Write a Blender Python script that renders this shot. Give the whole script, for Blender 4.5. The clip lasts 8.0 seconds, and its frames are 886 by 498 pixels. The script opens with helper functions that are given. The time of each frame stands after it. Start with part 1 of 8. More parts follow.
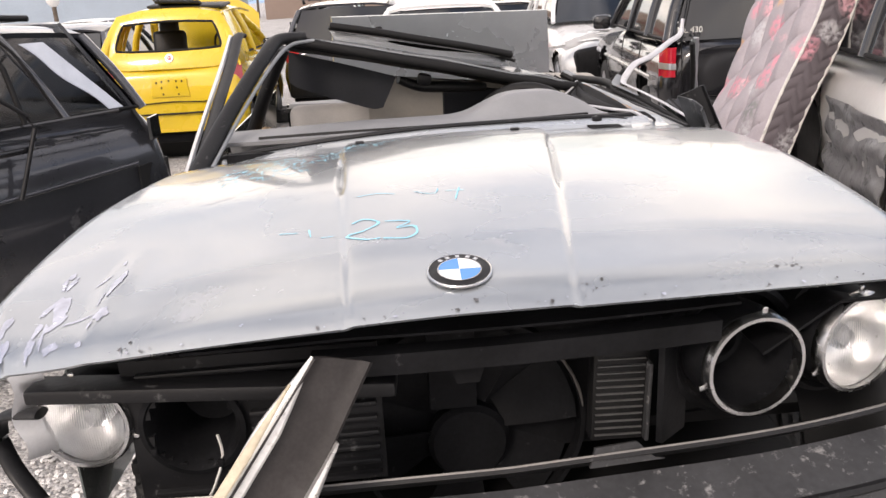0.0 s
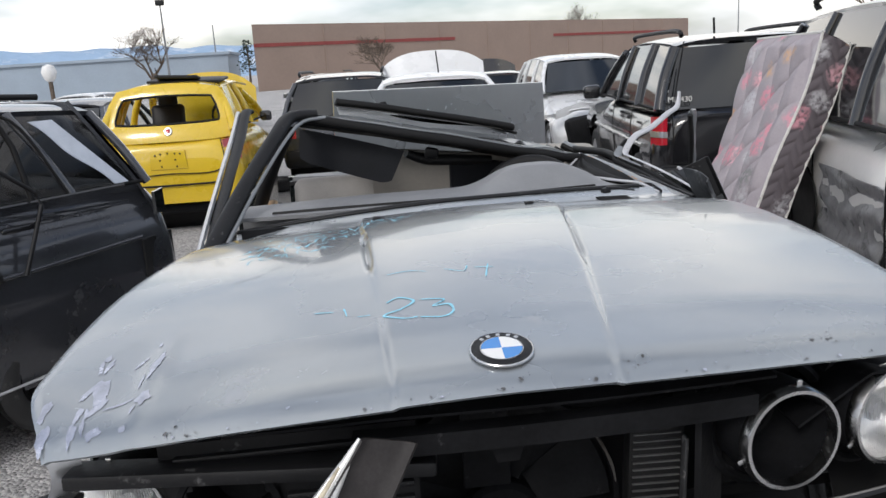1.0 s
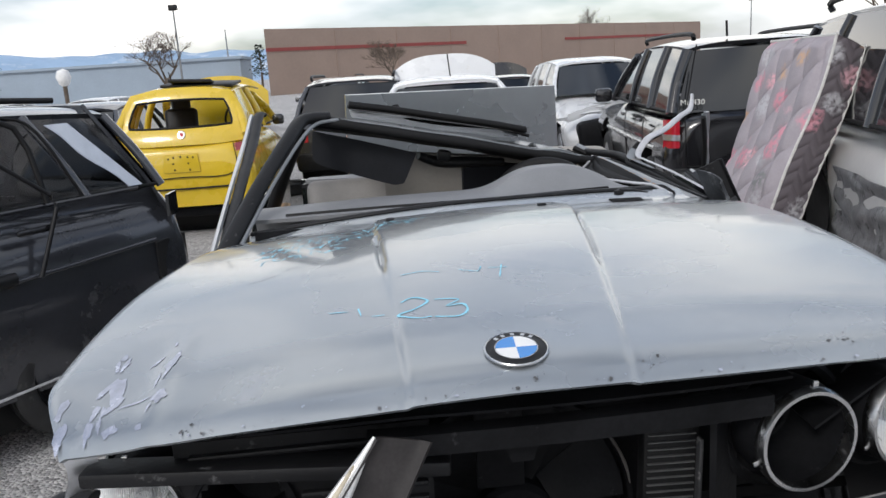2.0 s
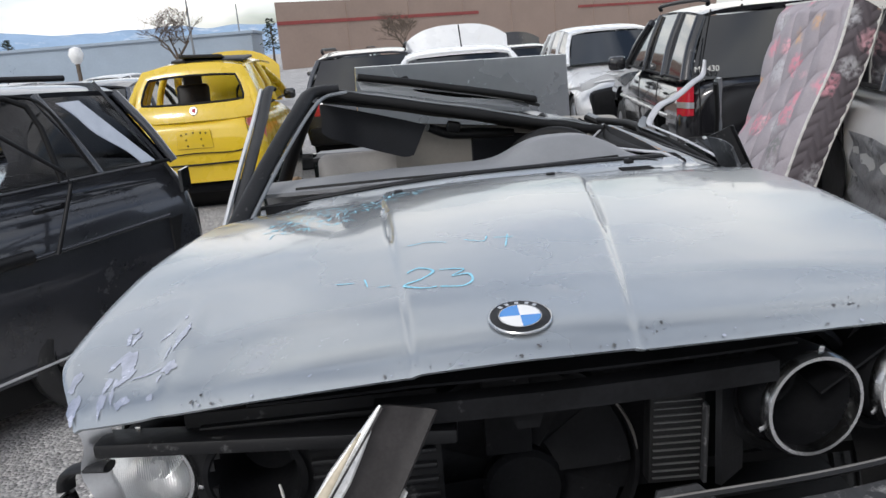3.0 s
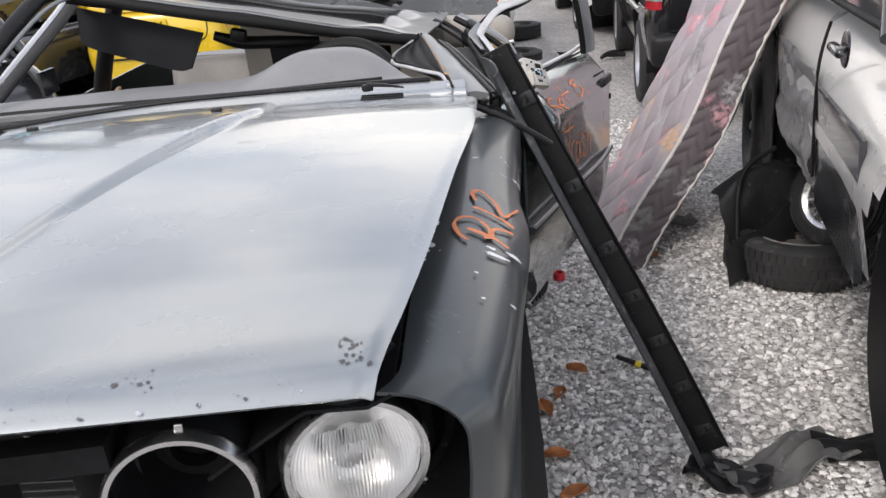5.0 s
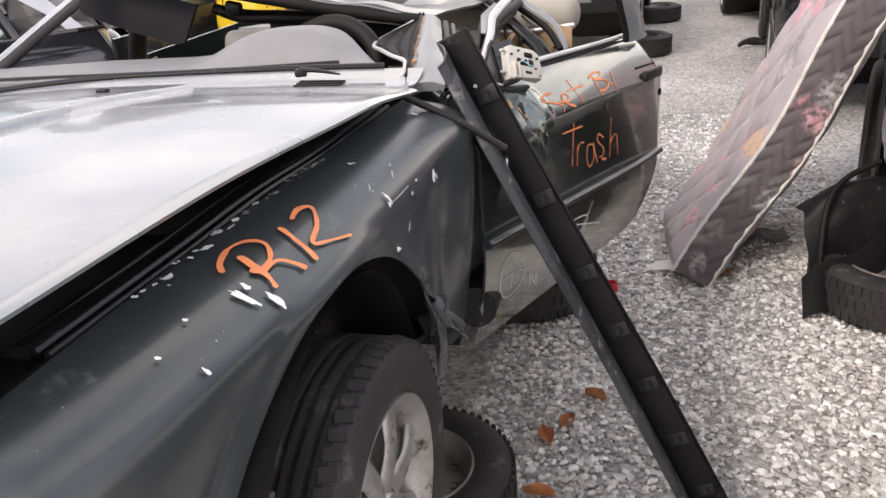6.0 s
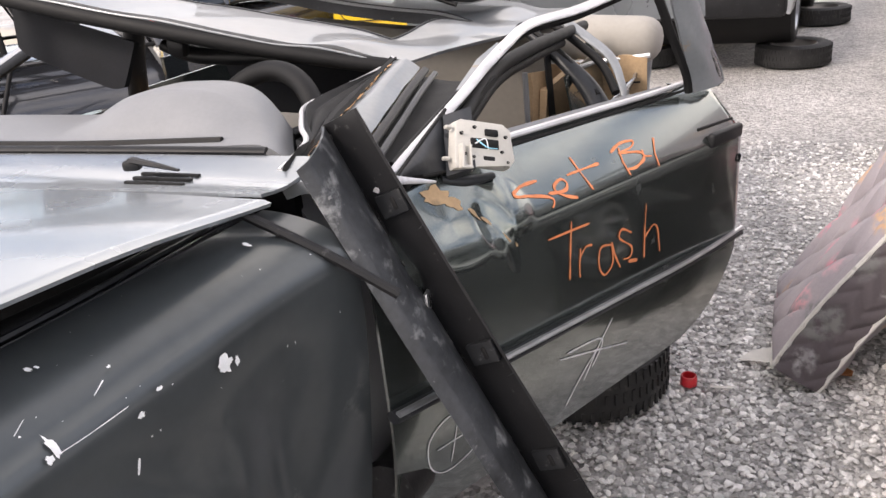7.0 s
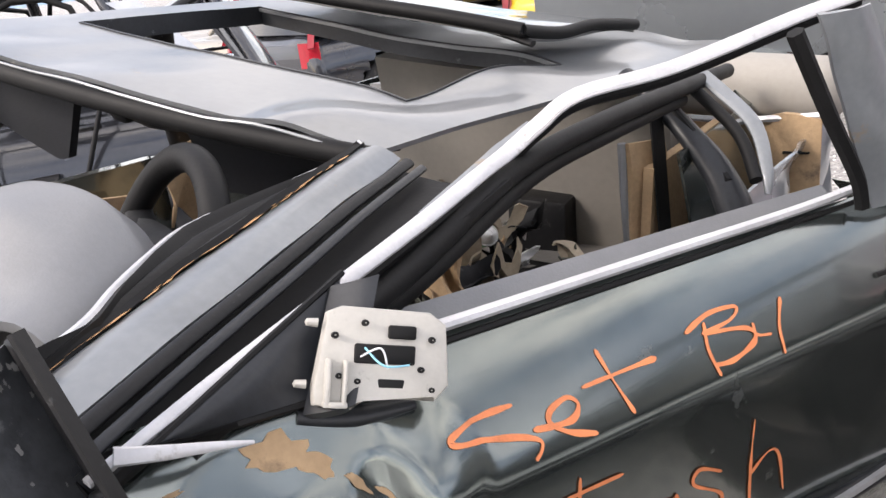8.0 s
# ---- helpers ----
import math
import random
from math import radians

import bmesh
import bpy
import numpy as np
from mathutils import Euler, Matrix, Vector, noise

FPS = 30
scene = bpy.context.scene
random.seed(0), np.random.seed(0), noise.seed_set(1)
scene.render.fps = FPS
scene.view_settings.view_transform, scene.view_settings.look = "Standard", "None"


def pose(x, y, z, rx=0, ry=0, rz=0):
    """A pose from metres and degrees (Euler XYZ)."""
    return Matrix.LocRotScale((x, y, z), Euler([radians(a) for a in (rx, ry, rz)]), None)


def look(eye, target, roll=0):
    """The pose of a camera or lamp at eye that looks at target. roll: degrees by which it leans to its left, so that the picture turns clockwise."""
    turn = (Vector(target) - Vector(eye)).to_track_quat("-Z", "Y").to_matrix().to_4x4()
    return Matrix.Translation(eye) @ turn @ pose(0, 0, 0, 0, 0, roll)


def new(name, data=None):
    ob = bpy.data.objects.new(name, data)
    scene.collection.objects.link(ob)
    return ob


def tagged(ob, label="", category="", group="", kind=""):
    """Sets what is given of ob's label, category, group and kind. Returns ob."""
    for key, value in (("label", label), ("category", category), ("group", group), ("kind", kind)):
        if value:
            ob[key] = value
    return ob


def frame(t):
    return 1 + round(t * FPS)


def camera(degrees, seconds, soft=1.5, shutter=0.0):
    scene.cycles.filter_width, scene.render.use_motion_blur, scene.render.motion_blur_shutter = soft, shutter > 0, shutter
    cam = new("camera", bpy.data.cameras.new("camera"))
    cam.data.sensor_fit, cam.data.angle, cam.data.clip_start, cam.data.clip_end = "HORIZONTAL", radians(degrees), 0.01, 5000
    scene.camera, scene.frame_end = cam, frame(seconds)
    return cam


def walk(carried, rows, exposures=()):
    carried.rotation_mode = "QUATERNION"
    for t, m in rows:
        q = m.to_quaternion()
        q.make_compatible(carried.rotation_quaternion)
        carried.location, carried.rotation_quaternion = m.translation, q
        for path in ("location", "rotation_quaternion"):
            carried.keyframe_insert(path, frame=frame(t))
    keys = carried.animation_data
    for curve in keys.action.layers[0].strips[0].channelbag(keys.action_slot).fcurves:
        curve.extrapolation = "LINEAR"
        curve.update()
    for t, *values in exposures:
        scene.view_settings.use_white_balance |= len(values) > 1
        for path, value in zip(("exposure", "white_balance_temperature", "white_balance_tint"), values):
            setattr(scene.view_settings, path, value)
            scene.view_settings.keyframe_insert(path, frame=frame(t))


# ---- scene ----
cam = camera(59.0, 8.0)
PATH = [
    (0, (0.181, 0.091, 1.649), (0.083, 1.989, 1.027), -3.2),
    (0.5, (0.126, 0.08, 1.673), (0.049, 2.012, 1.161), -3.7),
    (1, (0.119, 0.076, 1.675), (0.052, 2.02, 1.213), -3.7),
    (1.5, (0.117, 0.073, 1.673), (0.045, 2.02, 1.225), -3.7),
    (1.7, (0.116, 0.074, 1.672), (0.036, 2.022, 1.224), -3.7),
    (2.8, (0.111, 0.067, 1.667), (-0.022, 2.001, 1.172), -4.6),
    (3, (0.129, 0.068, 1.667), (-0.008, 1.996, 1.151), -4.9),
    (3.5, (0.356, 0.083, 1.652), (0.212, 1.986, 1.057), -5.3),
    (4, (0.552, 0.171, 1.659), (0.392, 2.049, 0.989), -5.5),
    (4.5, (0.703, 0.381, 1.617), (0.516, 2.23, 0.878), -5.6),
    (4.7, (0.78, 0.46, 1.636), (0.573, 2.298, 0.877), -5.4),
    (5.8, (1.274, 0.658, 1.611), (0.744, 2.417, 0.819), -4.7),
    (6, (1.322, 0.843, 1.58), (0.706, 2.572, 0.785), -4.7),
    (6.5, (1.371, 1.198, 1.599), (0.591, 2.86, 0.807), -5.1),
    (7, (1.49, 1.57, 1.582), (0.53, 3.143, 0.804), -6.1),
    (7.5, (1.455, 1.951, 1.562), (0.306, 3.402, 0.804), -6.7),
    (8, (1.391, 2.312, 1.551), (0.042, 3.607, 0.843), -7.8),
]
EXPOSURES = [
    (0.0, 0.26, 7050, 17), (0.6, -0.15, 6650, 13), (1.2, -0.40, 6170, 10), (3.0, -0.33, 6170, 10), (3.5, -0.14, 6170, 10), (4.5, 0.0, 6270, 11),
    (5.8, 0.36, 6950, 16), (6.5, 0.58, 7000, 17), (8.0, 0.66, 6750, 15),
]
walk(cam, [(t, look(eye, target, roll)) for t, eye, target, roll in PATH], EXPOSURES)

# ---- light ----
SUN_ELEVATION, SUN_AZIMUTH = 38.0, 205.0
world = bpy.data.worlds.new("sky")
scene.world = world
world.use_nodes = True
wn = world.node_tree.nodes
wl = world.node_tree.links
wn.clear()
w_out = wn.new("ShaderNodeOutputWorld")
w_bg = wn.new("ShaderNodeBackground")
w_sky = wn.new("ShaderNodeTexSky")
w_sky.sky_type = "NISHITA"
w_sky.sun_disc = False
w_sky.sun_elevation = radians(SUN_ELEVATION)
w_sky.sun_rotation = radians(SUN_AZIMUTH)
w_sky.air_density, w_sky.dust_density = 1.0, 1.6
w_co = wn.new("ShaderNodeTexCoord")
w_map = wn.new("ShaderNodeMapping")
w_map.inputs["Scale"].default_value = (1.0, 1.0, 3.2)
w_noise = wn.new("ShaderNodeTexNoise")
w_noise.inputs["Scale"].default_value = 2.3
w_noise.inputs["Detail"].default_value = 5.0
w_noise.inputs["Roughness"].default_value = 0.55
w_ramp = wn.new("ShaderNodeValToRGB")
w_ramp.color_ramp.elements[0].position, w_ramp.color_ramp.elements[1].position = 0.36, 0.58
w_tone = wn.new("ShaderNodeTexNoise")
w_tone.inputs["Scale"].default_value = 1.4
w_tone.inputs["Detail"].default_value = 4.0
w_tint = wn.new("ShaderNodeValToRGB")
w_tint.color_ramp.elements[0].position, w_tint.color_ramp.elements[1].position = 0.35, 0.68
w_tint.color_ramp.elements[0].color = (6.4, 7.0, 8.2, 1)
w_tint.color_ramp.elements[1].color = (14.5, 13.6, 12.2, 1)
w_mix = wn.new("ShaderNodeMix")
w_mix.data_type = "RGBA"
wl.new(w_co.outputs["Generated"], w_map.inputs["Vector"])
wl.new(w_map.outputs["Vector"], w_noise.inputs["Vector"])
wl.new(w_map.outputs["Vector"], w_tone.inputs["Vector"])
wl.new(w_noise.outputs["Fac"], w_ramp.inputs["Fac"])
wl.new(w_tone.outputs["Fac"], w_tint.inputs["Fac"])
wl.new(w_ramp.outputs["Color"], w_mix.inputs["Factor"])
wl.new(w_sky.outputs["Color"], w_mix.inputs["A"])
wl.new(w_tint.outputs["Color"], w_mix.inputs["B"])
wl.new(w_mix.outputs["Result"], w_bg.inputs["Color"])
w_bg.inputs["Strength"].default_value = 0.15
wl.new(w_bg.outputs["Background"], w_out.inputs["Surface"])

sun_data = bpy.data.lights.new("sun", "SUN")
sun_data.energy, sun_data.angle, sun_data.color = 1.7, radians(14), (1.0, 0.95, 0.88)
sun = new("sun", sun_data)
_e, _a = radians(SUN_ELEVATION), radians(SUN_AZIMUTH)
sun.matrix_world = look((math.sin(_a) * math.cos(_e) * 50, math.cos(_a) * math.cos(_e) * 50, math.sin(_e) * 50), (0, 0, 0))


# ---- materials ----
def material(name, base, rough=0.5, metal=0.0, coat=0.0, var=0.12, scale=8.0, bump=0.0, bump_scale=60.0, dirt=None, dirt_amount=0.0,
             dirt_scale=5.0, spec=0.5, random=0.0, rough_var=0.1, island=0.0):
    """A procedural surface: base colour with broad and fine variation, optional dirt patches with noise edges, bump."""
    m = bpy.data.materials.new(name)
    m.use_nodes = True
    n, l = m.node_tree.nodes, m.node_tree.links
    b = n["Principled BSDF"]
    co = n.new("ShaderNodeTexCoord")
    broad = n.new("ShaderNodeTexNoise")
    broad.inputs["Scale"].default_value, broad.inputs["Detail"].default_value = scale, 5.0
    fine = n.new("ShaderNodeTexNoise")
    fine.inputs["Scale"].default_value, fine.inputs["Detail"].default_value = scale * 11, 3.0
    l.new(co.outputs["Object"], broad.inputs["Vector"])
    l.new(co.outputs["Object"], fine.inputs["Vector"])
    add = n.new("ShaderNodeMath")
    add.operation = "MULTIPLY_ADD"
    l.new(fine.outputs["Fac"], add.inputs[0])
    add.inputs[1].default_value = 0.45
    l.new(broad.outputs["Fac"], add.inputs[2])
    rng = n.new("ShaderNodeMapRange")
    rng.inputs["From Min"].default_value, rng.inputs["From Max"].default_value = 0.45, 1.0
    rng.inputs["To Min"].default_value, rng.inputs["To Max"].default_value = 1 - var, 1 + var
    l.new(add.outputs["Value"], rng.inputs["Value"])
    mul = n.new("ShaderNodeMix")
    mul.data_type, mul.blend_type = "RGBA", "MULTIPLY"
    mul.inputs["Factor"].default_value = 1.0
    mul.inputs["A"].default_value = (*base, 1)
    l.new(rng.outputs["Result"], mul.inputs["B"])
    colour = mul.outputs["Result"]
    if random or island:
        src = n.new("ShaderNodeObjectInfo").outputs["Random"] if random else n.new("ShaderNodeNewGeometry").outputs["Random Per Island"]
        r2 = n.new("ShaderNodeMapRange")
        r2.inputs["To Min"].default_value, r2.inputs["To Max"].default_value = 1 - (random or island), 1 + (random or island)
        l.new(src, r2.inputs["Value"])
        m2 = n.new("ShaderNodeMix")
        m2.data_type, m2.blend_type = "RGBA", "MULTIPLY"
        m2.inputs["Factor"].default_value = 1.0
        l.new(colour, m2.inputs["A"])
        l.new(r2.outputs["Result"], m2.inputs["B"])
        colour = m2.outputs["Result"]
    rr = n.new("ShaderNodeMapRange")
    rr.inputs["To Min"].default_value, rr.inputs["To Max"].default_value = max(0.02, rough - rough_var), min(1.0, rough + rough_var)
    l.new(broad.outputs["Fac"], rr.inputs["Value"])
    rough_out = rr.outputs["Result"]
    if dirt:
        dn = n.new("ShaderNodeTexNoise")
        dn.inputs["Scale"].default_value, dn.inputs["Detail"].default_value, dn.inputs["Roughness"].default_value = dirt_scale, 9.0, 0.68
        l.new(co.outputs["Object"], dn.inputs["Vector"])
        dr = n.new("ShaderNodeMapRange")
        dr.inputs["From Min"].default_value, dr.inputs["From Max"].default_value = 0.66 - 0.35 * dirt_amount, 0.74 - 0.2 * dirt_amount
        dr.clamp = True
        l.new(dn.outputs["Fac"], dr.inputs["Value"])
        m3 = n.new("ShaderNodeMix")
        m3.data_type = "RGBA"
        l.new(dr.outputs["Result"], m3.inputs["Factor"])
        l.new(colour, m3.inputs["A"])
        m3.inputs["B"].default_value = (*dirt, 1)
        colour = m3.outputs["Result"]
        m4 = n.new("ShaderNodeMix")
        l.new(dr.outputs["Result"], m4.inputs["Factor"])
        l.new(rough_out, m4.inputs["A"])
        m4.inputs["B"].default_value = 0.85
        rough_out = m4.outputs["Result"]
    l.new(colour, b.inputs["Base Color"])
    l.new(rough_out, b.inputs["Roughness"])
    b.inputs["Metallic"].default_value = metal
    b.inputs["Coat Weight"].default_value = coat
    b.inputs["Coat Roughness"].default_value = 0.06
    b.inputs["Specular IOR Level"].default_value = spec
    if bump:
        bn = n.new("ShaderNodeTexNoise")
        bn.inputs["Scale"].default_value, bn.inputs["Detail"].default_value = bump_scale, 5.0
        l.new(co.outputs["Object"], bn.inputs["Vector"])
        bp = n.new("ShaderNodeBump")
        bp.inputs["Strength"].default_value, bp.inputs["Distance"].default_value = bump, 0.01
        l.new(bn.outputs["Fac"], bp.inputs["Height"])
        l.new(bp.outputs["Normal"], b.inputs["Normal"])
    return m


def glass(name, tint=(0.9, 0.95, 0.95), rough=0.02):
    m = bpy.data.materials.new(name)
    m.use_nodes = True
    b = m.node_tree.nodes["Principled BSDF"]
    b.inputs["Base Color"].default_value = (*tint, 1)
    b.inputs["Roughness"].default_value = rough
    b.inputs["Transmission Weight"].default_value = 1.0
    b.inputs["IOR"].default_value = 1.45
    return m


M = {}
M["hood"] = material("faded_grey_metallic_paint", (0.325, 0.352, 0.375), rough=0.27, metal=0.55, coat=0.6, var=0.06, scale=3, bump=0.008, bump_scale=7, dirt=(0.45, 0.47, 0.5), dirt_amount=0.05, dirt_scale=7)
M["green"] = material("dark_green_grey_paint", (0.152, 0.176, 0.171), rough=0.19, metal=0.9, coat=1.0, var=0.12, scale=4, bump=0.01, bump_scale=8, dirt=(0.20, 0.21, 0.21), dirt_amount=0.02, dirt_scale=6)
M["fender"] = material("dull_dark_green_paint", (0.064, 0.073, 0.079), rough=0.33, metal=0.45, coat=0.25, var=0.15, scale=4, bump=0.01, bump_scale=8, dirt=(0.20, 0.21, 0.21), dirt_amount=0.06, dirt_scale=6)
M["oldrim"] = material("scuffed_alloy_rim", (0.36, 0.355, 0.35), rough=0.42, metal=0.7, var=0.3, scale=12, dirt=(0.10, 0.09, 0.08), dirt_amount=0.3, dirt_scale=18)
M["visor"] = material("dark_visor_vinyl", (0.014, 0.015, 0.018), rough=0.75, var=0.2, scale=12, bump=0.1, bump_scale=200, spec=0.2)
M["dusty"] = material("dusty_black_plastic", (0.034, 0.035, 0.038), rough=0.6, var=0.4, scale=9, bump=0.08, bump_scale=90, dirt=(0.22, 0.22, 0.22), dirt_amount=0.24, dirt_scale=55)
M["scuffed"] = material("scuffed_grey_plastic", (0.042, 0.045, 0.050), rough=0.45, var=0.6, scale=7, bump=0.12, bump_scale=90, dirt=(0.22, 0.225, 0.23), dirt_amount=0.30, dirt_scale=22)
M["roof"] = material("crumpled_grey_paint", (0.195, 0.204, 0.213), rough=0.34, metal=0.4, coat=0.4, var=0.12, scale=5, bump=0.05, bump_scale=9, dirt=(0.5, 0.46, 0.4), dirt_amount=0.08, dirt_scale=7)
M["pillar"] = material("dull_grey_pillar_paint", (0.22, 0.235, 0.25), rough=0.42, metal=0.2, coat=0.2, var=0.15, scale=8, bump=0.03, bump_scale=30, dirt=(0.34, 0.24, 0.15), dirt_amount=0.10, dirt_scale=9)
M["black"] = material("black_plastic", (0.010, 0.0102, 0.0115), rough=0.48, var=0.3, scale=14, bump=0.06, bump_scale=120, dirt=(0.09, 0.09, 0.092), dirt_amount=0.12, dirt_scale=45, spec=0.3)
M["bar"] = material("scuffed_black_plastic", (0.016, 0.017, 0.019), rough=0.3, var=0.3, scale=14, bump=0.06, bump_scale=90, dirt=(0.16, 0.163, 0.168), dirt_amount=0.22, dirt_scale=34, spec=0.4)
M["dustmark"] = material("pale_dust", (0.19, 0.19, 0.19), rough=0.9, var=0.3, scale=60)
M["rubber"] = material("black_rubber", (0.008, 0.008, 0.0085), rough=0.6, var=0.2, scale=20, bump=0.05, bump_scale=150, spec=0.25)
M["tyre"] = material("worn_tyre_rubber", (0.022, 0.022, 0.023), rough=0.7, var=0.3, scale=15, bump=0.15, bump_scale=180, dirt=(0.10, 0.095, 0.09), dirt_amount=0.25, dirt_scale=14)
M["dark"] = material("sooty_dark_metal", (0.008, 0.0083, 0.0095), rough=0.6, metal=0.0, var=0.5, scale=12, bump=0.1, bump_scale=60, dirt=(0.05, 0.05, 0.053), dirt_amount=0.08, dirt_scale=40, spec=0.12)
M["chrome"] = material("dull_chrome", (0.58, 0.58, 0.58), rough=0.26, metal=1.0, var=0.1, scale=20, dirt=(0.3, 0.3, 0.3), dirt_amount=0.08, dirt_scale=20)
M["alu"] = material("bare_aluminium", (0.62, 0.63, 0.65), rough=0.32, metal=0.9, var=0.12, scale=15, bump=0.02, bump_scale=40)
M["framealu"] = material("oxidised_pale_aluminium", (0.56, 0.56, 0.58), rough=0.42, metal=0.35, var=0.14, scale=18, bump=0.03, bump_scale=45, dirt=(0.36, 0.35, 0.34), dirt_amount=0.08, dirt_scale=26)
M["blackplate"] = material("worn_black_plate", (0.022, 0.024, 0.028), rough=0.42, var=0.35, scale=10, bump=0.05, bump_scale=120, dirt=(0.13, 0.135, 0.14), dirt_amount=0.06, dirt_scale=30, spec=0.4)
M["whiteedge"] = material("scraped_white_edge", (0.6, 0.59, 0.56), rough=0.5, var=0.15, scale=20, dirt=(0.3, 0.29, 0.27), dirt_amount=0.25, dirt_scale=30)
M["greypl"] = material("grey_dash_plastic", (0.21, 0.215, 0.225), rough=0.5, var=0.08, scale=12, bump=0.08, bump_scale=300)
M["seat"] = material("grey_leather", (0.20, 0.19, 0.18), rough=0.5, var=0.12, scale=12, bump=0.15, bump_scale=60)
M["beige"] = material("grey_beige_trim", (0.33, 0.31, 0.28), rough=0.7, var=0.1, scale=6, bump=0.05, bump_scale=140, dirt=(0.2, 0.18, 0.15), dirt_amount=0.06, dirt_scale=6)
# the beige trim again, with the cabin's shade put into its colour
M["shadebeige"] = material("shaded_beige_trim", (0.19, 0.178, 0.16), rough=0.75, var=0.12, scale=5, bump=0.05, bump_scale=140)
M["tan"] = material("torn_tan_fibreboard", (0.42, 0.29, 0.17), rough=0.85, var=0.25, scale=10, bump=0.2, bump_scale=90, dirt=(0.15, 0.11, 0.08), dirt_amount=0.2, dirt_scale=9)
M["mirrorpl"] = material("beige_mirror_plastic", (0.48, 0.465, 0.43), rough=0.5, var=0.1, scale=18, bump=0.05, bump_scale=150, dirt=(0.25, 0.24, 0.22), dirt_amount=0.1, dirt_scale=25)
M["orange"] = material("orange_paint_marker", (0.78, 0.25, 0.1), rough=0.6, var=0.2, scale=40)
M["whitemark"] = material("white_paint_marker", (0.72, 0.74, 0.76), rough=0.6, var=0.15, scale=40)
M["cyan"] = material("pale_blue_paint_marker", (0.30, 0.66, 0.82), rough=0.6, var=0.2, scale=40)
M["blue"] = material("blue_enamel", (0.03, 0.22, 0.6), rough=0.25, coat=0.5, var=0.05)
M["white"] = material("white_enamel", (0.78, 0.78, 0.77), rough=0.3, coat=0.4, var=0.06)
M["lamp"] = glass("lamp_glass", (0.97, 0.98, 0.98), 0.03)
M["pane"] = glass("window_glass", (0.75, 0.8, 0.8), 0.01)
M["darkglass"] = material("tinted_glass", (0.012, 0.014, 0.016), rough=0.06, coat=0.5, var=0.1, scale=3, rough_var=0.03)
M["reflector"] = material("lamp_reflector", (0.86, 0.86, 0.86), rough=0.30, metal=1.0, var=0.15, scale=16, bump=0.05, bump_scale=30)
M["yellow"] = material("yellow_car_paint", (0.68, 0.47, 0.02), rough=0.28, coat=0.7, var=0.06, scale=3, dirt=(0.45, 0.33, 0.08), dirt_amount=0.05)
M["charcoal"] = material("charcoal_car_paint", (0.048, 0.051, 0.060), rough=0.2, metal=0.4, coat=0.9, var=0.15, scale=4, dirt=(0.11, 0.11, 0.115), dirt_amount=0.1, dirt_scale=5)
M["blackpaint"] = material("black_car_paint", (0.012, 0.012, 0.014), rough=0.16, coat=0.8, var=0.15, scale=4, dirt=(0.08, 0.08, 0.08), dirt_amount=0.06)
M["silver"] = material("silver_car_paint", (0.72, 0.71, 0.69), rough=0.3, metal=0.3, coat=0.5, var=0.06, scale=4, dirt=(0.3, 0.29, 0.28), dirt_amount=0.06)
M["crushedpaint"] = material("scraped_crushed_paint", (0.26, 0.26, 0.265), rough=0.4, metal=0.4, var=0.4, scale=9, bump=0.2, bump_scale=24, dirt=(0.07, 0.07, 0.07), dirt_amount=0.35, dirt_scale=9)
M["whitepaint"] = material("white_car_paint", (0.72, 0.73, 0.74), rough=0.28, coat=0.6, var=0.05, scale=4, dirt=(0.5, 0.49, 0.46), dirt_amount=0.06)
M["red"] = material("red_tail_lens", (0.42, 0.015, 0.03), rough=0.12, coat=0.8, var=0.15, scale=20)
M["steel"] = material("rusty_steel", (0.2, 0.19, 0.18), rough=0.45, metal=0.6, var=0.25, scale=12, dirt=(0.16, 0.09, 0.05), dirt_amount=0.15, dirt_scale=12)


# ---- mesh helpers ----
def part(name, bm, mat, parent=None, label="", smooth=True):
    """Links a bmesh as one mesh object, under a parent where one is given."""
    me = bpy.data.meshes.new(name)
    bmesh.ops.recalc_face_normals(bm, faces=bm.faces)
    bm.to_mesh(me)
    bm.free()
    for m in mat if isinstance(mat, (list, tuple)) else [mat]:
        me.materials.append(m)
    if smooth:
        me.polygons.foreach_set("use_smooth", [True] * len(me.polygons))
        me.set_sharp_from_angle(angle=radians(38))
    ob = new(name, me)
    if parent is not None:
        ob.parent = parent
    if label:
        tagged(ob, label)
    return ob


def thing(name, label, category, place=None, group="", kind=""):
    """An empty at the base of a thing, that its parts hang under."""
    ob = new(name)
    ob.empty_display_size = 0.1
    if place is not None:
        ob.matrix_basis = place
    return tagged(ob, label, category, group, kind)


def sheet(fn, nu, nv, thick=0.0, keep=None, bm=None):
    """A grid of fn(u, v), u and v from 0 to 1, given a thickness downwards or along its normals; keep(u, v) leaves openings."""
    bm = bm or bmesh.new()
    vs = [[bm.verts.new(fn(i / nu, j / nv)) for j in range(nv + 1)] for i in range(nu + 1)]
    faces = []
    for i in range(nu):
        for j in range(nv):
            if keep is None or keep((i + 0.5) / nu, (j + 0.5) / nv):
                faces.append(bm.faces.new((vs[i][j], vs[i + 1][j], vs[i + 1][j + 1], vs[i][j + 1])))
    bmesh.ops.delete(bm, geom=[v for row in vs for v in row if not v.link_faces], context="VERTS")
    if thick:
        bmesh.ops.recalc_face_normals(bm, faces=bm.faces)
        bm.normal_update()
        bmesh.ops.solidify(bm, geom=faces, thickness=thick)
    return bm


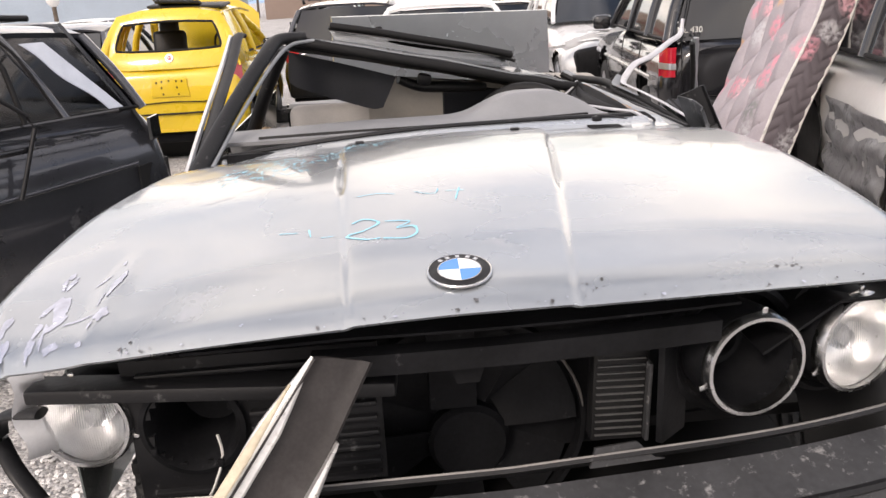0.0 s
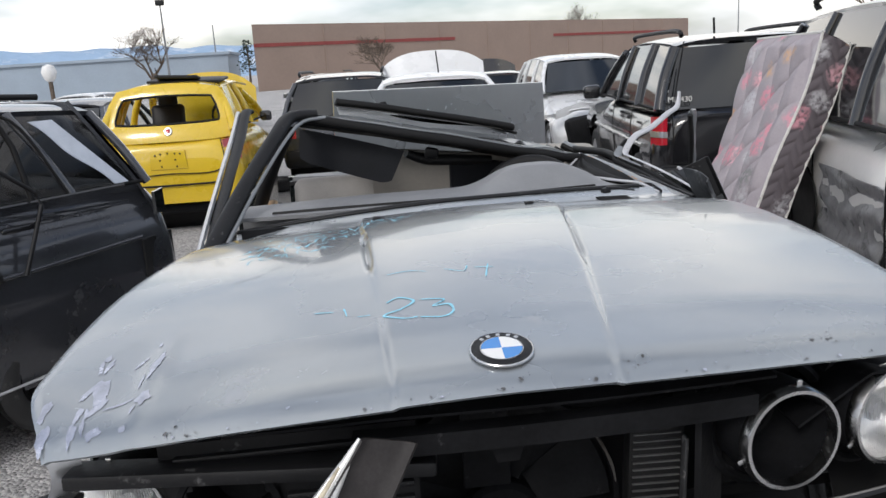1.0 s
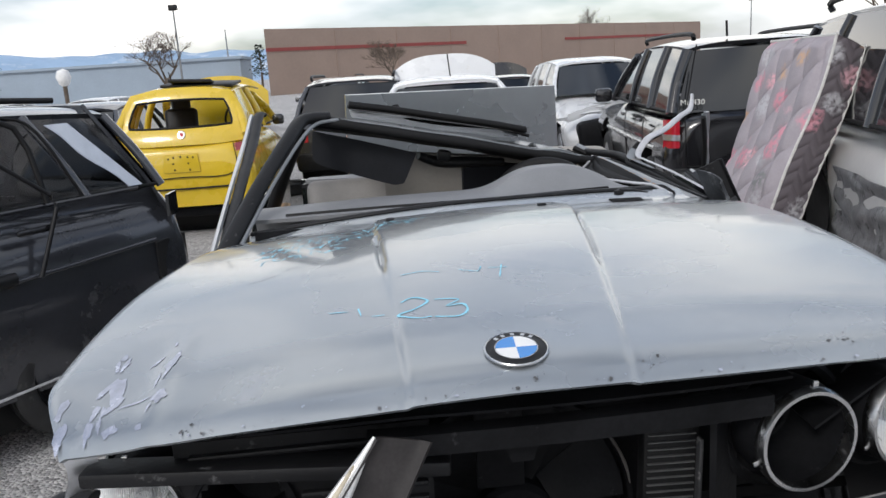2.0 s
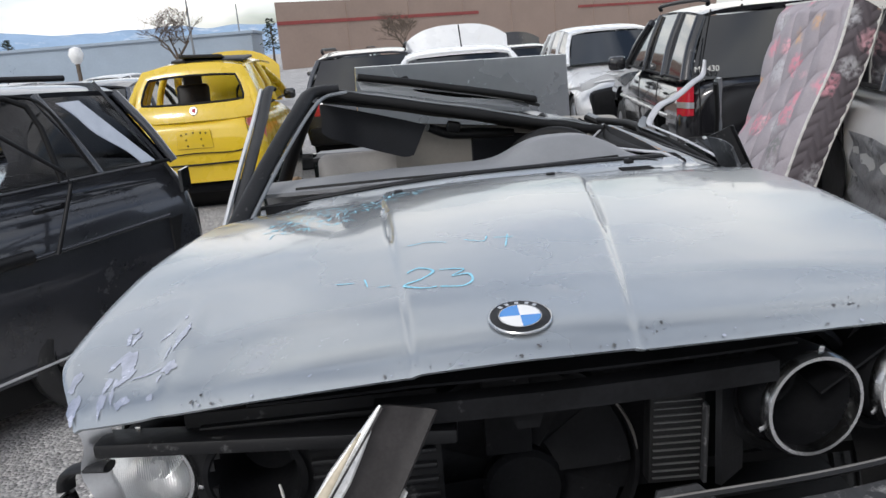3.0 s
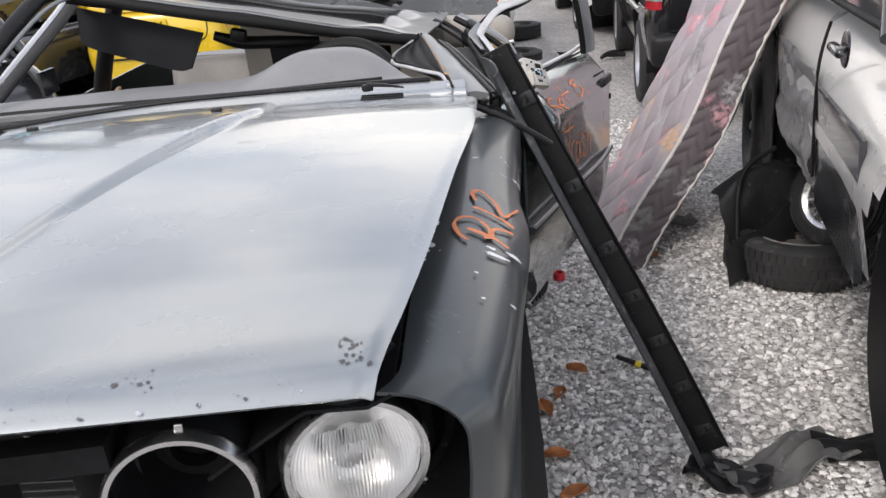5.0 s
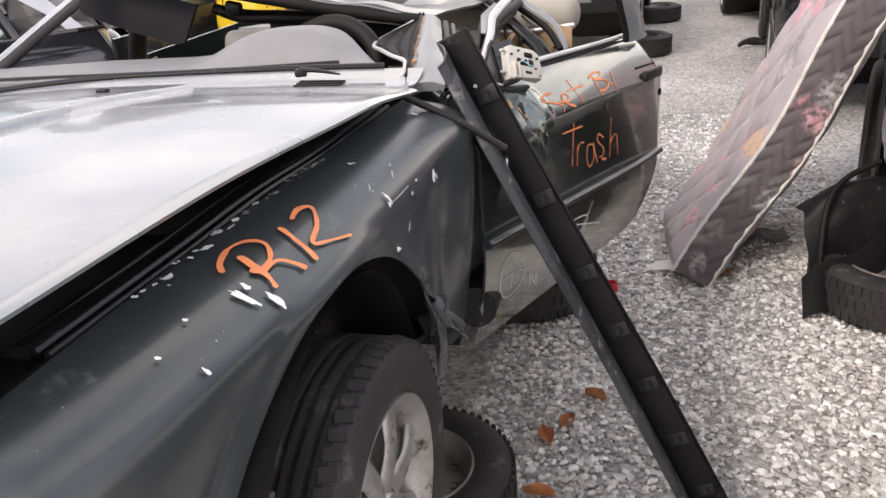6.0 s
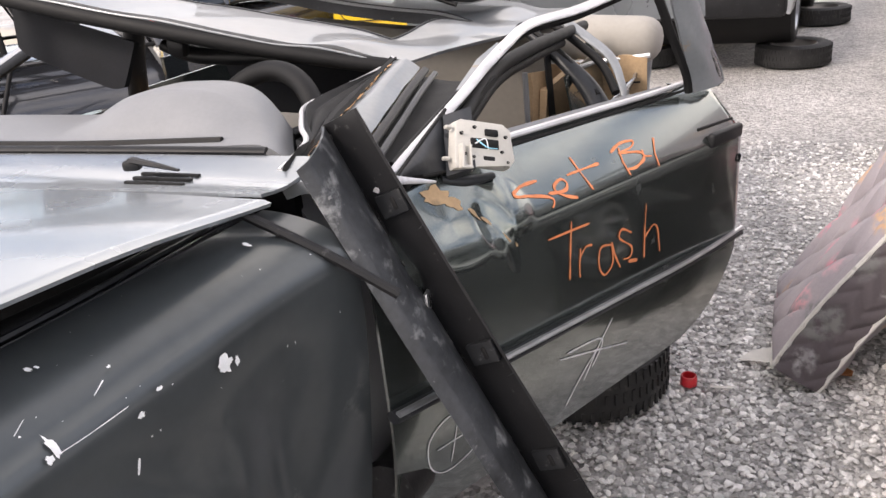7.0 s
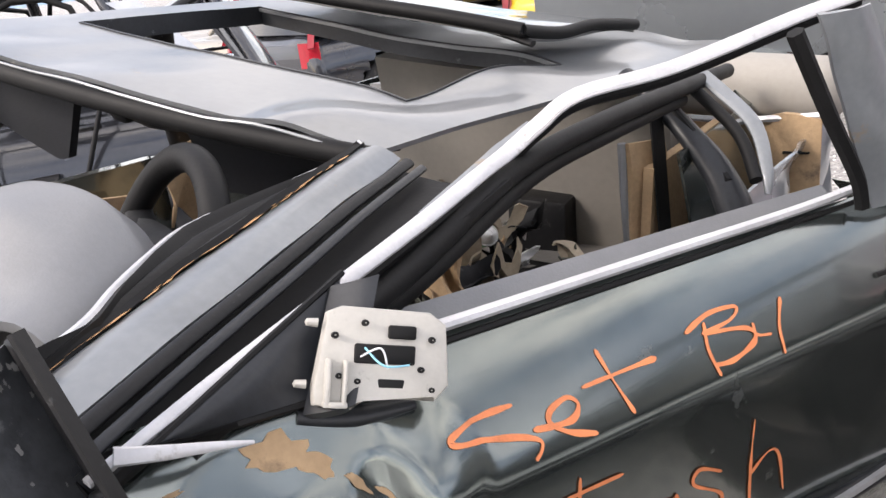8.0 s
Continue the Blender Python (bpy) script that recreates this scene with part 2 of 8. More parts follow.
def rail(points, radius, sides=8, flat=1.0, bm=None, smooth=6, up=(0, 0, 1)):
    """A bar with an oval section swept along a smoothed line of points; radius may be one number or one for each point."""
    bm = bm or bmesh.new()
    pts = [Vector(p) for p in points]
    rad = list(radius) if isinstance(radius, (list, tuple)) else [radius] * len(pts)
    if max(rad) > 0.011:
        sides = max(sides, 14)
    if smooth and len(pts) > 2:
        fine, fr = [], []
        for i in range(len(pts) - 1):
            p0, p1, p2, p3 = pts[max(i - 1, 0)], pts[i], pts[i + 1], pts[min(i + 2, len(pts) - 1)]
            for k in range(smooth):
                t = k / smooth
                fine.append(0.5 * ((2 * p1) + (p2 - p0) * t + (2 * p0 - 5 * p1 + 4 * p2 - p3) * t * t + (3 * p1 - p0 - 3 * p2 + p3) * t ** 3))
                fr.append(rad[i] * (1 - t) + rad[i + 1] * t)
        pts, rad = fine + [pts[-1]], fr + [rad[-1]]
    rings = []
    upv = Vector(up)
    for i, p in enumerate(pts):
        d = (pts[min(i + 1, len(pts) - 1)] - pts[max(i - 1, 0)]).normalized()
        side = d.cross(upv)
        if side.length < 1e-4:
            side = d.cross(Vector((1, 0, 0)))
        side.normalize()
        top = side.cross(d).normalized()
        rings.append([bm.verts.new(p + side * math.cos(a) * rad[i] + top * math.sin(a) * rad[i] * flat) for a in (2 * math.pi * k / sides for k in range(sides))])
    for r0, r1 in zip(rings, rings[1:]):
        for k in range(sides):
            bm.faces.new((r0[k], r0[(k + 1) % sides], r1[(k + 1) % sides], r1[k]))
    bm.faces.new(rings[0][::-1])
    bm.faces.new(rings[-1])
    return bm


def box(size, at=(0, 0, 0), turn=(0, 0, 0), bevel=0.01, bm=None, seg=2):
    """A block with rounded edges, centred at a place."""
    bm = bm or bmesh.new()
    made = bmesh.ops.create_cube(bm, size=1.0, matrix=pose(*at, *turn) @ Matrix.Diagonal((*size, 1)))
    if bevel:
        edges = list({e for v in made["verts"] for e in v.link_edges})
        bmesh.ops.bevel(bm, geom=edges, offset=min(bevel, 0.45 * min(size)), segments=seg, affect="EDGES", profile=0.5)
    return bm


def lathe(profile, steps=32, m=None, bm=None, closed=False):
    """Turns a profile of (radius, height) pairs about the z axis."""
    bm = bm or bmesh.new()
    m = m or Matrix()
    rings = [[bm.verts.new(m @ Vector((r * math.cos(a), r * math.sin(a), h))) for a in (2 * math.pi * k / steps for k in range(steps))] for r, h in profile]
    pairs = list(zip(rings, rings[1:])) + ([(rings[-1], rings[0])] if closed else [])
    for r0, r1 in pairs:
        for k in range(steps):
            bm.faces.new((r0[k], r0[(k + 1) % steps], r1[(k + 1) % steps], r1[k]))
    return bm


def plate(outline, depth, m=None, bm=None, bevel=0.0):
    """A flat outline in x and y, made thick by depth along z, laid at the pose m."""
    bm = bm or bmesh.new()
    m = m or Matrix()
    low = [bm.verts.new(m @ Vector((x, y, 0))) for x, y in outline]
    high = [bm.verts.new(m @ Vector((x, y, depth))) for x, y in outline]
    n = len(outline)
    bm.faces.new(low[::-1])
    bm.faces.new(high)
    for k in range(n):
        bm.faces.new((low[k], low[(k + 1) % n], high[(k + 1) % n], high[k]))
    if bevel:
        bmesh.ops.bevel(bm, geom=list({e for v in high for e in v.link_edges if e.other_vert(v) in high}), offset=bevel, segments=2, affect="EDGES", profile=0.5)
    return bm


def lerp(a, b, t):
    return a + (b - a) * t


def curve(pairs, x):
    """A smooth value between (x, value) pairs, with no steps and no overshoot."""
    if x <= pairs[0][0]:
        return pairs[0][1]
    if x >= pairs[-1][0]:
        return pairs[-1][1]
    slopes = [(b[1] - a[1]) / (b[0] - a[0]) for a, b in zip(pairs, pairs[1:])]
    tangents = [slopes[0]] + [0.0 if p * q <= 0 else 2 * p * q / (p + q) for p, q in zip(slopes, slopes[1:])] + [slopes[-1]]
    for k, ((x0, v0), (x1, v1)) in enumerate(zip(pairs, pairs[1:])):
        if x <= x1:
            w = x1 - x0
            t = (x - x0) / w
            return v0 * (1 + 2 * t) * (1 - t) ** 2 + v1 * t * t * (3 - 2 * t) + w * (tangents[k] * t * (1 - t) ** 2 - tangents[k + 1] * t * t * (1 - t))
    return pairs[-1][1]


def line(pairs, x):
    """A straight value between (x, value) pairs."""
    if x <= pairs[0][0]:
        return pairs[0][1]
    for (x0, v0), (x1, v1) in zip(pairs, pairs[1:]):
        if x <= x1:
            return v0 + (v1 - v0) * (x - x0) / (x1 - x0)
    return pairs[-1][1]


def strip(points, width, thick, face, bm=None, smooth=5):
    """A flat band along a smoothed line of points; face is the way its broad side looks."""
    bm = bm or bmesh.new()
    pts = [Vector(p) for p in points]
    fine = []
    for i in range(len(pts) - 1):
        p0, p1, p2, p3 = pts[max(i - 1, 0)], pts[i], pts[i + 1], pts[min(i + 2, len(pts) - 1)]
        for k in range(smooth):
            t = k / smooth
            fine.append(0.5 * ((2 * p1) + (p2 - p0) * t + (2 * p0 - 5 * p1 + 4 * p2 - p3) * t * t + (3 * p1 - p0 - 3 * p2 + p3) * t ** 3))
    fine.append(pts[-1])
    widths = width if isinstance(width, (list, tuple)) else [width] * len(pts)
    rings = []
    for i, p in enumerate(fine):
        d = (fine[min(i + 1, len(fine) - 1)] - fine[max(i - 1, 0)]).normalized()
        f = Vector(face)
        f = (f - d * f.dot(d)).normalized()
        q = d.cross(f)
        k = min(i / smooth, len(pts) - 1.001)
        w = lerp(widths[int(k)], widths[min(int(k) + 1, len(widths) - 1)], k % 1) / 2
        b = min(thick * 0.5, w * 0.3)
        rings.append([bm.verts.new(p + q * x + f * z) for x, z in ((-w, 0), (-w, thick - b), (-w + b, thick), (-w * 0.15, thick * 1.15), (w * 0.15, thick * 1.15), (w - b, thick), (w, thick - b), (w, 0))])
    for r0, r1 in zip(rings, rings[1:]):
        for k in range(8):
            bm.faces.new((r0[k], r0[(k + 1) % 8], r1[(k + 1) % 8], r1[k]))
    bm.faces.new(rings[0][::-1])
    bm.faces.new(rings[-1])
    return bm


def flake(fn, x, y, rx, ry, seed, mat, parent, name, turn=0.0):
    """An irregular thin patch laid on a surface; fn gives the place from two surface coordinates."""
    dice = random.Random(seed)
    bm = bmesh.new()
    n = 19
    ring = [0.35 + 0.95 * dice.random() for _ in range(n)]
    ring = [(ring[k] * 3 + ring[k - 1] + ring[(k + 1) % n]) / 5 for k in range(n)]
    c, q = math.cos(turn), math.sin(turn)
    rows = []
    for share in (0.5, 1.0):
        row = []
        for k in range(n):
            a = 2 * math.pi * k / n
            dx, dy = rx * ring[k] * share * math.cos(a), ry * ring[k] * share * math.sin(a)
            row.append(bm.verts.new(Vector(fn(x + dx * c - dy * q, y + dx * q + dy * c))))
        rows.append(row)
    mid = bm.verts.new(Vector(fn(x, y)))
    for k in range(n):
        bm.faces.new((mid, rows[0][k], rows[0][(k + 1) % n]))
        bm.faces.new((rows[0][k], rows[1][k], rows[1][(k + 1) % n], rows[0][(k + 1) % n]))
    return part(name, bm, mat, parent)


# ---- ground ----
def ground_material():
    m = material("grey_gravel", (0.43, 0.417, 0.408), rough=0.9, var=0.3, scale=0.7)
    n, l = m.node_tree.nodes, m.node_tree.links
    b = n["Principled BSDF"]
    co = n.new("ShaderNodeTexCoord")
    cell = n.new("ShaderNodeTexVoronoi")
    cell.inputs["Scale"].default_value = 62.0
    l.new(co.outputs["Object"], cell.inputs["Vector"])
    tone = n.new("ShaderNodeSeparateColor")
    l.new(cell.outputs["Color"], tone.inputs["Color"])
    pick = n.new("ShaderNodeMapRange")
    pick.inputs["To Min"].default_value, pick.inputs["To Max"].default_value = 0.55, 1.4
    l.new(tone.outputs["Red"], pick.inputs["Value"])
    old = b.inputs["Base Color"].links[0].from_socket
    mul = n.new("ShaderNodeMix")
    mul.data_type, mul.blend_type = "RGBA", "MULTIPLY"
    mul.inputs["Factor"].default_value = 1.0
    l.new(old, mul.inputs["A"])
    l.new(pick.outputs["Result"], mul.inputs["B"])
    l.new(mul.outputs["Result"], b.inputs["Base Color"])
    bp = n.new("ShaderNodeBump")
    bp.invert = True
    bp.inputs["Strength"].default_value, bp.inputs["Distance"].default_value = 0.9, 0.012
    l.new(cell.outputs["Distance"], bp.inputs["Height"])
    l.new(bp.outputs["Normal"], b.inputs["Normal"])
    return m


M["gravel"] = ground_material()
M["stone"] = material("gravel_stone", (0.67, 0.655, 0.645), rough=0.85, var=0.25, scale=60, island=0.42, bump=0.1, bump_scale=200)


def ground_height(x, y):
    return 0.012 * noise.noise(Vector((x * 0.9, y * 0.9, 3))) + 0.004 * noise.noise(Vector((x * 5, y * 5, 7)))


def ground_fn(u, v):
    # fine near the walk, coarse towards the horizon
    a = (u - 0.5) * 2
    b = (v - 0.5) * 2
    x = 6 * a + 2994 * a ** 7
    y = 4 + 6 * b + 2994 * b ** 7
    near = max(0.0, 1 - math.hypot(x, y - 4) / 60)
    return (x, y, ground_height(x, y) * near - 0.008)


tagged(part("ground", sheet(ground_fn, 120, 120), M["gravel"]), "grey crushed gravel ground of a salvage yard", "ground", kind="structure")


def gravel_stones():
    """Loose stones on the part of the yard that the walk passes."""
    rnd = random.Random(4)
    shape = bmesh.new()
    bmesh.ops.create_icosphere(shape, subdivisions=1, radius=1.0)
    base = np.array([v.co[:] for v in shape.verts])
    tris = np.array([[v.index for v in f.verts] for f in shape.faces])
    shape.free()
    rs = np.random.RandomState(5)
    verts, faces = [], []
    count = 0
    for x0, x1, y0, y1, per in ((0.6, 2.6, 1.4, 4.4, 3000), (0.2, 2.0, 4.4, 7.0, 1100), (-1.6, -0.6, 0.6, 3.4, 1200), (2.6, 4.0, 1.4, 4.0, 500), (-1.2, 0.3, 4.8, 8.0, 260)):
        for _ in range(int((x1 - x0) * (y1 - y0) * per)):
            x, y = rnd.uniform(x0, x1), rnd.uniform(y0, y1)
            s = 0.0055 + 0.0085 * rnd.random() ** 1.6
            k = base * (1 + 0.35 * rs.randn(len(base), 1).clip(-1, 1))
            k = k * np.array([s * rnd.uniform(0.8, 1.5), s * rnd.uniform(0.7, 1.2), s * rnd.uniform(0.5, 0.9)])
            ang = rnd.random() * 6.283
            c, q = math.cos(ang), math.sin(ang)
            k = np.stack([k[:, 0] * c - k[:, 1] * q, k[:, 0] * q + k[:, 1] * c, k[:, 2]], 1)
            verts.append(k + np.array([x, y, ground_height(x, y) - 0.006 + 0.35 * s]))
            faces.append(tris + count)
            count += len(base)
    me = bpy.data.meshes.new("gravel")
    me.from_pydata(np.concatenate(verts).tolist(), [], np.concatenate(faces).tolist())
    me.materials.append(M["stone"])
    return tagged(new("gravel", me), "loose angular grey gravel stones on the ground", "gravel", kind="stuff")


gravel_stones()

# ---- the wrecked coupe ----
CAR = pose(0.21, 0.97, 0, 0, 0, 7)
coupe = thing("wrecked_coupe", "crushed dark green coupe with a faded grey hood, raised on tyres", "car", CAR)


def crease_x(y):
    """The two hood creases' places across, at y."""
    t = min(max(y / 1.05, 0), 1)
    return lerp(-0.196, -0.235, t), lerp(0.086, 0.272, t)


def hood_edges(v):
    left = curve([(0, -0.642), (0.12, -0.705), (0.35, -0.70), (0.7, -0.665), (1, -0.60)], v)
    right = curve([(0, 0.566), (0.08, 0.592), (0.16, 0.612), (0.4, 0.655), (0.65, 0.697), (0.85, 0.714), (1, 0.722)], v)
    return left, right


def hood_y(x, v):
    c = (x + 0.04)
    front = -0.018 + 0.30 * max(0, -c - 0.05) ** 2 + 0.13 * max(0, c) ** 2
    rear = 1.18 + (0.15 if c > 0 else 0.26) * c * c
    return lerp(front, rear, v)


def hood_top(x, y, v):
    """Height of the hood's outer skin."""
    z = curve([(0.0, 1.288), (0.012, 1.299), (0.05, 1.312), (0.16, 1.326), (0.42, 1.336), (0.75, 1.321), (1.0, 1.284)], v)
    left, right = hood_edges(v)
    mid = (left + right) / 2
    k = (x - mid) / ((right - left) / 2)
    drop, power = (lerp(0.062, 0.048, v), 1.7) if k < 0 else (lerp(0.018, 0.03, v), 2.2)
    z -= drop * abs(k) ** power
    cl, cr = crease_x(y)
    rise = 0.013 * min(1, 0.2 + v * 1.2)
    # the middle stands a little proud between two soft steps
    step = lambda d: 1 / (1 + math.exp(-max(-0.05, min(0.05, d)) / 0.0038))
    z += rise * step(x - cl) * step(cr - x)
    # each crease is a faint line at the front and a narrow slot over its rear half
    for place, y0, y1 in ((cl, 0.43, 0.80), (cr, 0.36, 0.86)):
        slot = min(1, max(0, (y - y0) / 0.10)) * min(1, max(0, (y1 - y) / 0.05))
        z -= 0.0015 * math.exp(-((x - place) / 0.006) ** 2) + 0.010 * slot * math.exp(-((x - place) / 0.0062) ** 2)
    # the crumpled front corner
    z -= 0.010 * math.exp(-(((x + 0.6) / 0.14) ** 2 + ((y - 0.16) / 0.16) ** 2))
    z += 0.004 * math.exp(-(((x + 0.52) / 0.016) ** 2 + ((y - 0.16) / 0.12) ** 2))
    z += 0.0012 * noise.noise(Vector((x * 2.3, y * 2.0, 2)))
    return z


def hood_columns():
    """Places across, as (stretch, part of it), crowded about the two creases."""
    out = []
    for k, n in enumerate((44, 16, 40, 16, 44)):
        out += [(k, i / n) for i in range(n)]
    return out + [(4, 1.0)]


COLS = hood_columns()


def hood_fn(u, v):
    left, right = hood_edges(v)
    k, t = COLS[round(u * (len(COLS) - 1))]
    y = hood_y(0, v)
    cl, cr = crease_x(y)
    stops = (left, cl - 0.022, cl + 0.022, cr - 0.022, cr + 0.022, right)
    x = lerp(stops[k], stops[k + 1], t)
    y = hood_y(x, v)
    z = hood_top(x, y, v)
    if v < 1e-6:
        z -= 0.003
    if u < 1e-6 or u > 1 - 1e-6:
        z -= 0.004
    return (x, y, z)


hood = part("hood", sheet(hood_fn, len(COLS) - 1, 80, 0.006), M["hood"], coupe, "faded grey metallic hood with chalky scratches and chipped front edge")


def on_hood(x, y):
    v = min(max((y - hood_y(x, 0)) / (hood_y(x, 1) - hood_y(x, 0)), 0), 1)
    return Vector((x, y, hood_top(x, y, v)))


# round emblem, drawn as plain shapes
def emblem():
    x, y = -0.052, 0.047
    n = (on_hood(x + 0.03, y) - on_hood(x - 0.03, y)).cross(on_hood(x, y + 0.035) - on_hood(x, y - 0.03)).normalized()
    m = Matrix.Translation(on_hood(x, y) + n * 0.0012) @ n.to_track_quat("Z", "Y").to_matrix().to_4x4()
    body = part("emblem", lathe([(0, 0.0032), (0.0275, 0.0034), (0.028, 0.003), (0.0385, 0.0026), (0.0388, 0.0), (0.0, 0.0)], 48, m), M["black"], hood, "round black emblem with a chrome rim")
    part("emblem_rim", lathe([(0.0388, 0.0), (0.0412, 0.0), (0.0412, 0.0022), (0.0402, 0.0034), (0.0388, 0.0030)], 48, m, closed=True), M["chrome"], body)
    part("emblem_ring", lathe([(0.0266, 0.0030), (0.0276, 0.0030), (0.0276, 0.0040), (0.0266, 0.0040)], 48, m, closed=True), M["chrome"], body)
    for k in range(4):
        pts = [(0, 0)] + [(0.0262 * math.cos(a), 0.0262 * math.sin(a)) for a in (math.pi / 2 * (k + i / 10) for i in range(11))]
        part("quarter", plate(pts, 0.0008, m @ pose(0, 0, 0.0033)), M["blue"] if k % 2 == 1 else M["white"], body, smooth=False)
    # the letters on the black ring become plain bars
    for a in (132, 113, 90, 67, 48):
        part("bar", box((0.005, 0.0055, 0.0006), bevel=0), M["alu"], body).matrix_local = m @ pose(0, 0, 0.0032, 0, 0, a - 90) @ pose(0, 0.0335, 0)


emblem()

# washer nozzles
for x, y in ((-0.19, 1.03), (0.19, 1.022)):
    p = on_hood(x, y)
    part("washer_nozzle", box((0.022, 0.014, 0.008), (p.x, p.y, p.z + 0.003), bevel=0.003), M["black"], hood)


# chalk writing on the hood
def stroke_on(fn, pts, width, mat, parent, name="chalk_mark", lift=0.0016, fade=0.0):
    """A brushed line of paint laid on a surface; fn gives the place from two surface coordinates."""
    bm = bmesh.new()
    fine = []
    for i in range(len(pts) - 1):
        p0, p1, p2, p3 = (Vector(pts[max(i - 1, 0)]), Vector(pts[i]), Vector(pts[i + 1]), Vector(pts[min(i + 2, len(pts) - 1)]))
        for k in range(7):
            t = k / 7
            fine.append(0.5 * ((2 * p1) + (p2 - p0) * t + (2 * p0 - 5 * p1 + 4 * p2 - p3) * t * t + (3 * p1 - p0 - 3 * p2 + p3) * t ** 3))
    fine.append(Vector(pts[-1]))
    rows = []
    for i, p in enumerate(fine):
        d = (fine[min(i + 1, len(fine) - 1)] - fine[max(i - 1, 0)])
        d = d.normalized() if d.length > 1e-9 else Vector((1, 0))
        q = Vector((-d.y, d.x))
        w = width * (0.75 + 0.5 * noise.noise(Vector((p.x * 40, p.y * 40, 1)))) * (1 if 0 < i < len(fine) - 1 else 0.4)
        rows.append([bm.verts.new(Vector(fn(*(p + q * s * w * 0.5))) ) for s in (-1, 0, 1)])
    for a, b in zip(rows, rows[1:]):
        bm.faces.new((a[0], b[0], b[1], a[1]))
        bm.faces.new((a[1], b[1], b[2], a[2]))
    bm.normal_update()
    return part(name, bm, mat, parent)


def hood_point(x, y):
    p = on_hood(x, y)
    return (p.x, p.y, p.z + 0.0008)


def hood_mark(pts, width, mat, name="chalk_mark"):
    return stroke_on(hood_point, pts, width, mat, hood, name)


# blue chalk figures and scrawl
for pts in ([(-0.19, 0.25), (-0.171, 0.265), (-0.15, 0.243), (-0.171, 0.215), (-0.196, 0.20), (-0.168, 0.178), (-0.148, 0.178)], [(-0.141, 0.246), (-0.105, 0.235), (-0.124, 0.212), (-0.10, 0.213), (-0.097, 0.184), (-0.113, 0.167), (-0.145, 0.176)]):
    hood_mark(pts, 0.0055, M["cyan"])
for pts in ([(-0.185, 0.385), (-0.15, 0.392), (-0.12, 0.377)], [(-0.09, 0.38), (-0.06, 0.36), (-0.05, 0.385)], [(-0.04, 0.372), (-0.008, 0.368)], [(-0.015, 0.385), (-0.028, 0.32)], [(-0.30, 0.27), (-0.27, 0.262)], [(-0.255, 0.27), (-0.25, 0.235)], [(-0.235, 0.226), (-0.215, 0.224)]):
    hood_mark(pts, 0.003, M["cyan"])
chalk = random.Random(17)
for row, (x0, x1, y0) in enumerate(((-0.46, -0.08, 0.95), (-0.47, -0.14, 0.89), (-0.48, -0.20, 0.83), (-0.48, -0.30, 0.77), (-0.45, -0.29, 0.70))):
    x = x0
    while x < x1:
        y = y0 + 0.03 * (x - x0) / (x1 - x0)
        hood_mark([(x + chalk.uniform(-0.008, 0.008), y + chalk.uniform(-0.03, 0.03)) for _ in range(3)] + [(x + 0.02, y + chalk.uniform(-0.02, 0.02))], chalk.uniform(0.002, 0.0045), M["cyan"])
        x += chalk.uniform(0.018, 0.032)
# peeled lacquer at the bent corner, chips along the front edge
M["peel"] = material("peeled_pale_lacquer", (0.47, 0.49, 0.57), metal=0.5, rough=0.25, var=0.3, scale=50)
M["bare"] = material("bare_chipped_metal", (0.10, 0.10, 0.105), rough=0.6, metal=0.3, var=0.5, scale=120)
for k in range(18):
    x, y = chalk.choice((-0.60, -0.605, -0.537)) + chalk.uniform(-0.010, 0.010), chalk.uniform(0.05, 0.28)
    flake(hood_point, x, y, chalk.uniform(0.002, 0.006), chalk.uniform(0.008, 0.024), k, M["peel"], hood, "peeled_lacquer", chalk.uniform(-0.5, 0.3))
# the broad torn patches along the bent corner's two folds
for k, (x, y, rx, ry, turn) in enumerate(((-0.589, 0.165, 0.014, 0.040, 0.1), (-0.583, 0.132, 0.010, 0.022, -0.3), (-0.521, 0.20, 0.007, 0.045, -0.1), (-0.519, 0.115, 0.011, 0.018, 0.2), (-0.55, 0.118, 0.026, 0.003, 0.0),
                                          (-0.575, 0.075, 0.012, 0.011, 0.3), (-0.533, 0.062, 0.006, 0.007, 0.0), (-0.664, 0.15, 0.009, 0.030, 0.0), (-0.648, 0.10, 0.009, 0.026, 0.2))):
    flake(hood_point, x, y, rx, ry, 60 + k, M["peel"], hood, "peeled_lacquer", turn)
for k in range(60):
    x = chalk.uniform(-0.5, 0.56)
    y = hood_y(x, 0) + 0.002 + 0.018 * chalk.random() ** 3
    r = 0.0006 + 0.0016 * chalk.random() ** 3
    flake(hood_point, x, y, r * chalk.uniform(1, 2.2), r, 100 + k, M["bare"] if chalk.random() < 0.6 else M["peel"], hood, "edge_chip")
for k in range(60):
    x, y = chalk.choice(((0.375, 0.030), (0.375, 0.034), (0.545, 0.075), (0.55, 0.06), (0.10, 0.0), (-0.03, -0.006)))
    x, y = x + chalk.gauss(0, 0.009), y + chalk.gauss(0, 0.006)
    y = max(y, hood_y(x, 0) + 0.002)
    r = 0.0004 + 0.0022 * chalk.random() ** 2
    flake(hood_point, x, y, r * chalk.uniform(0.8, 1.8), r, 200 + k, M["bare"], hood, "edge_chip", chalk.uniform(0, 3))
for x, y, dx, dy in ((-0.46, 0.52, 0.05, 0.03), (-0.40, 0.58, 0.035, 0.02), (0.30, 0.72, 0.03, 0.004), (0.22, 1.0, 0.02, 0.004)):
    hood_mark([(x, y), (x + dx, y + dy)], 0.002, M["dark"], "scratch")

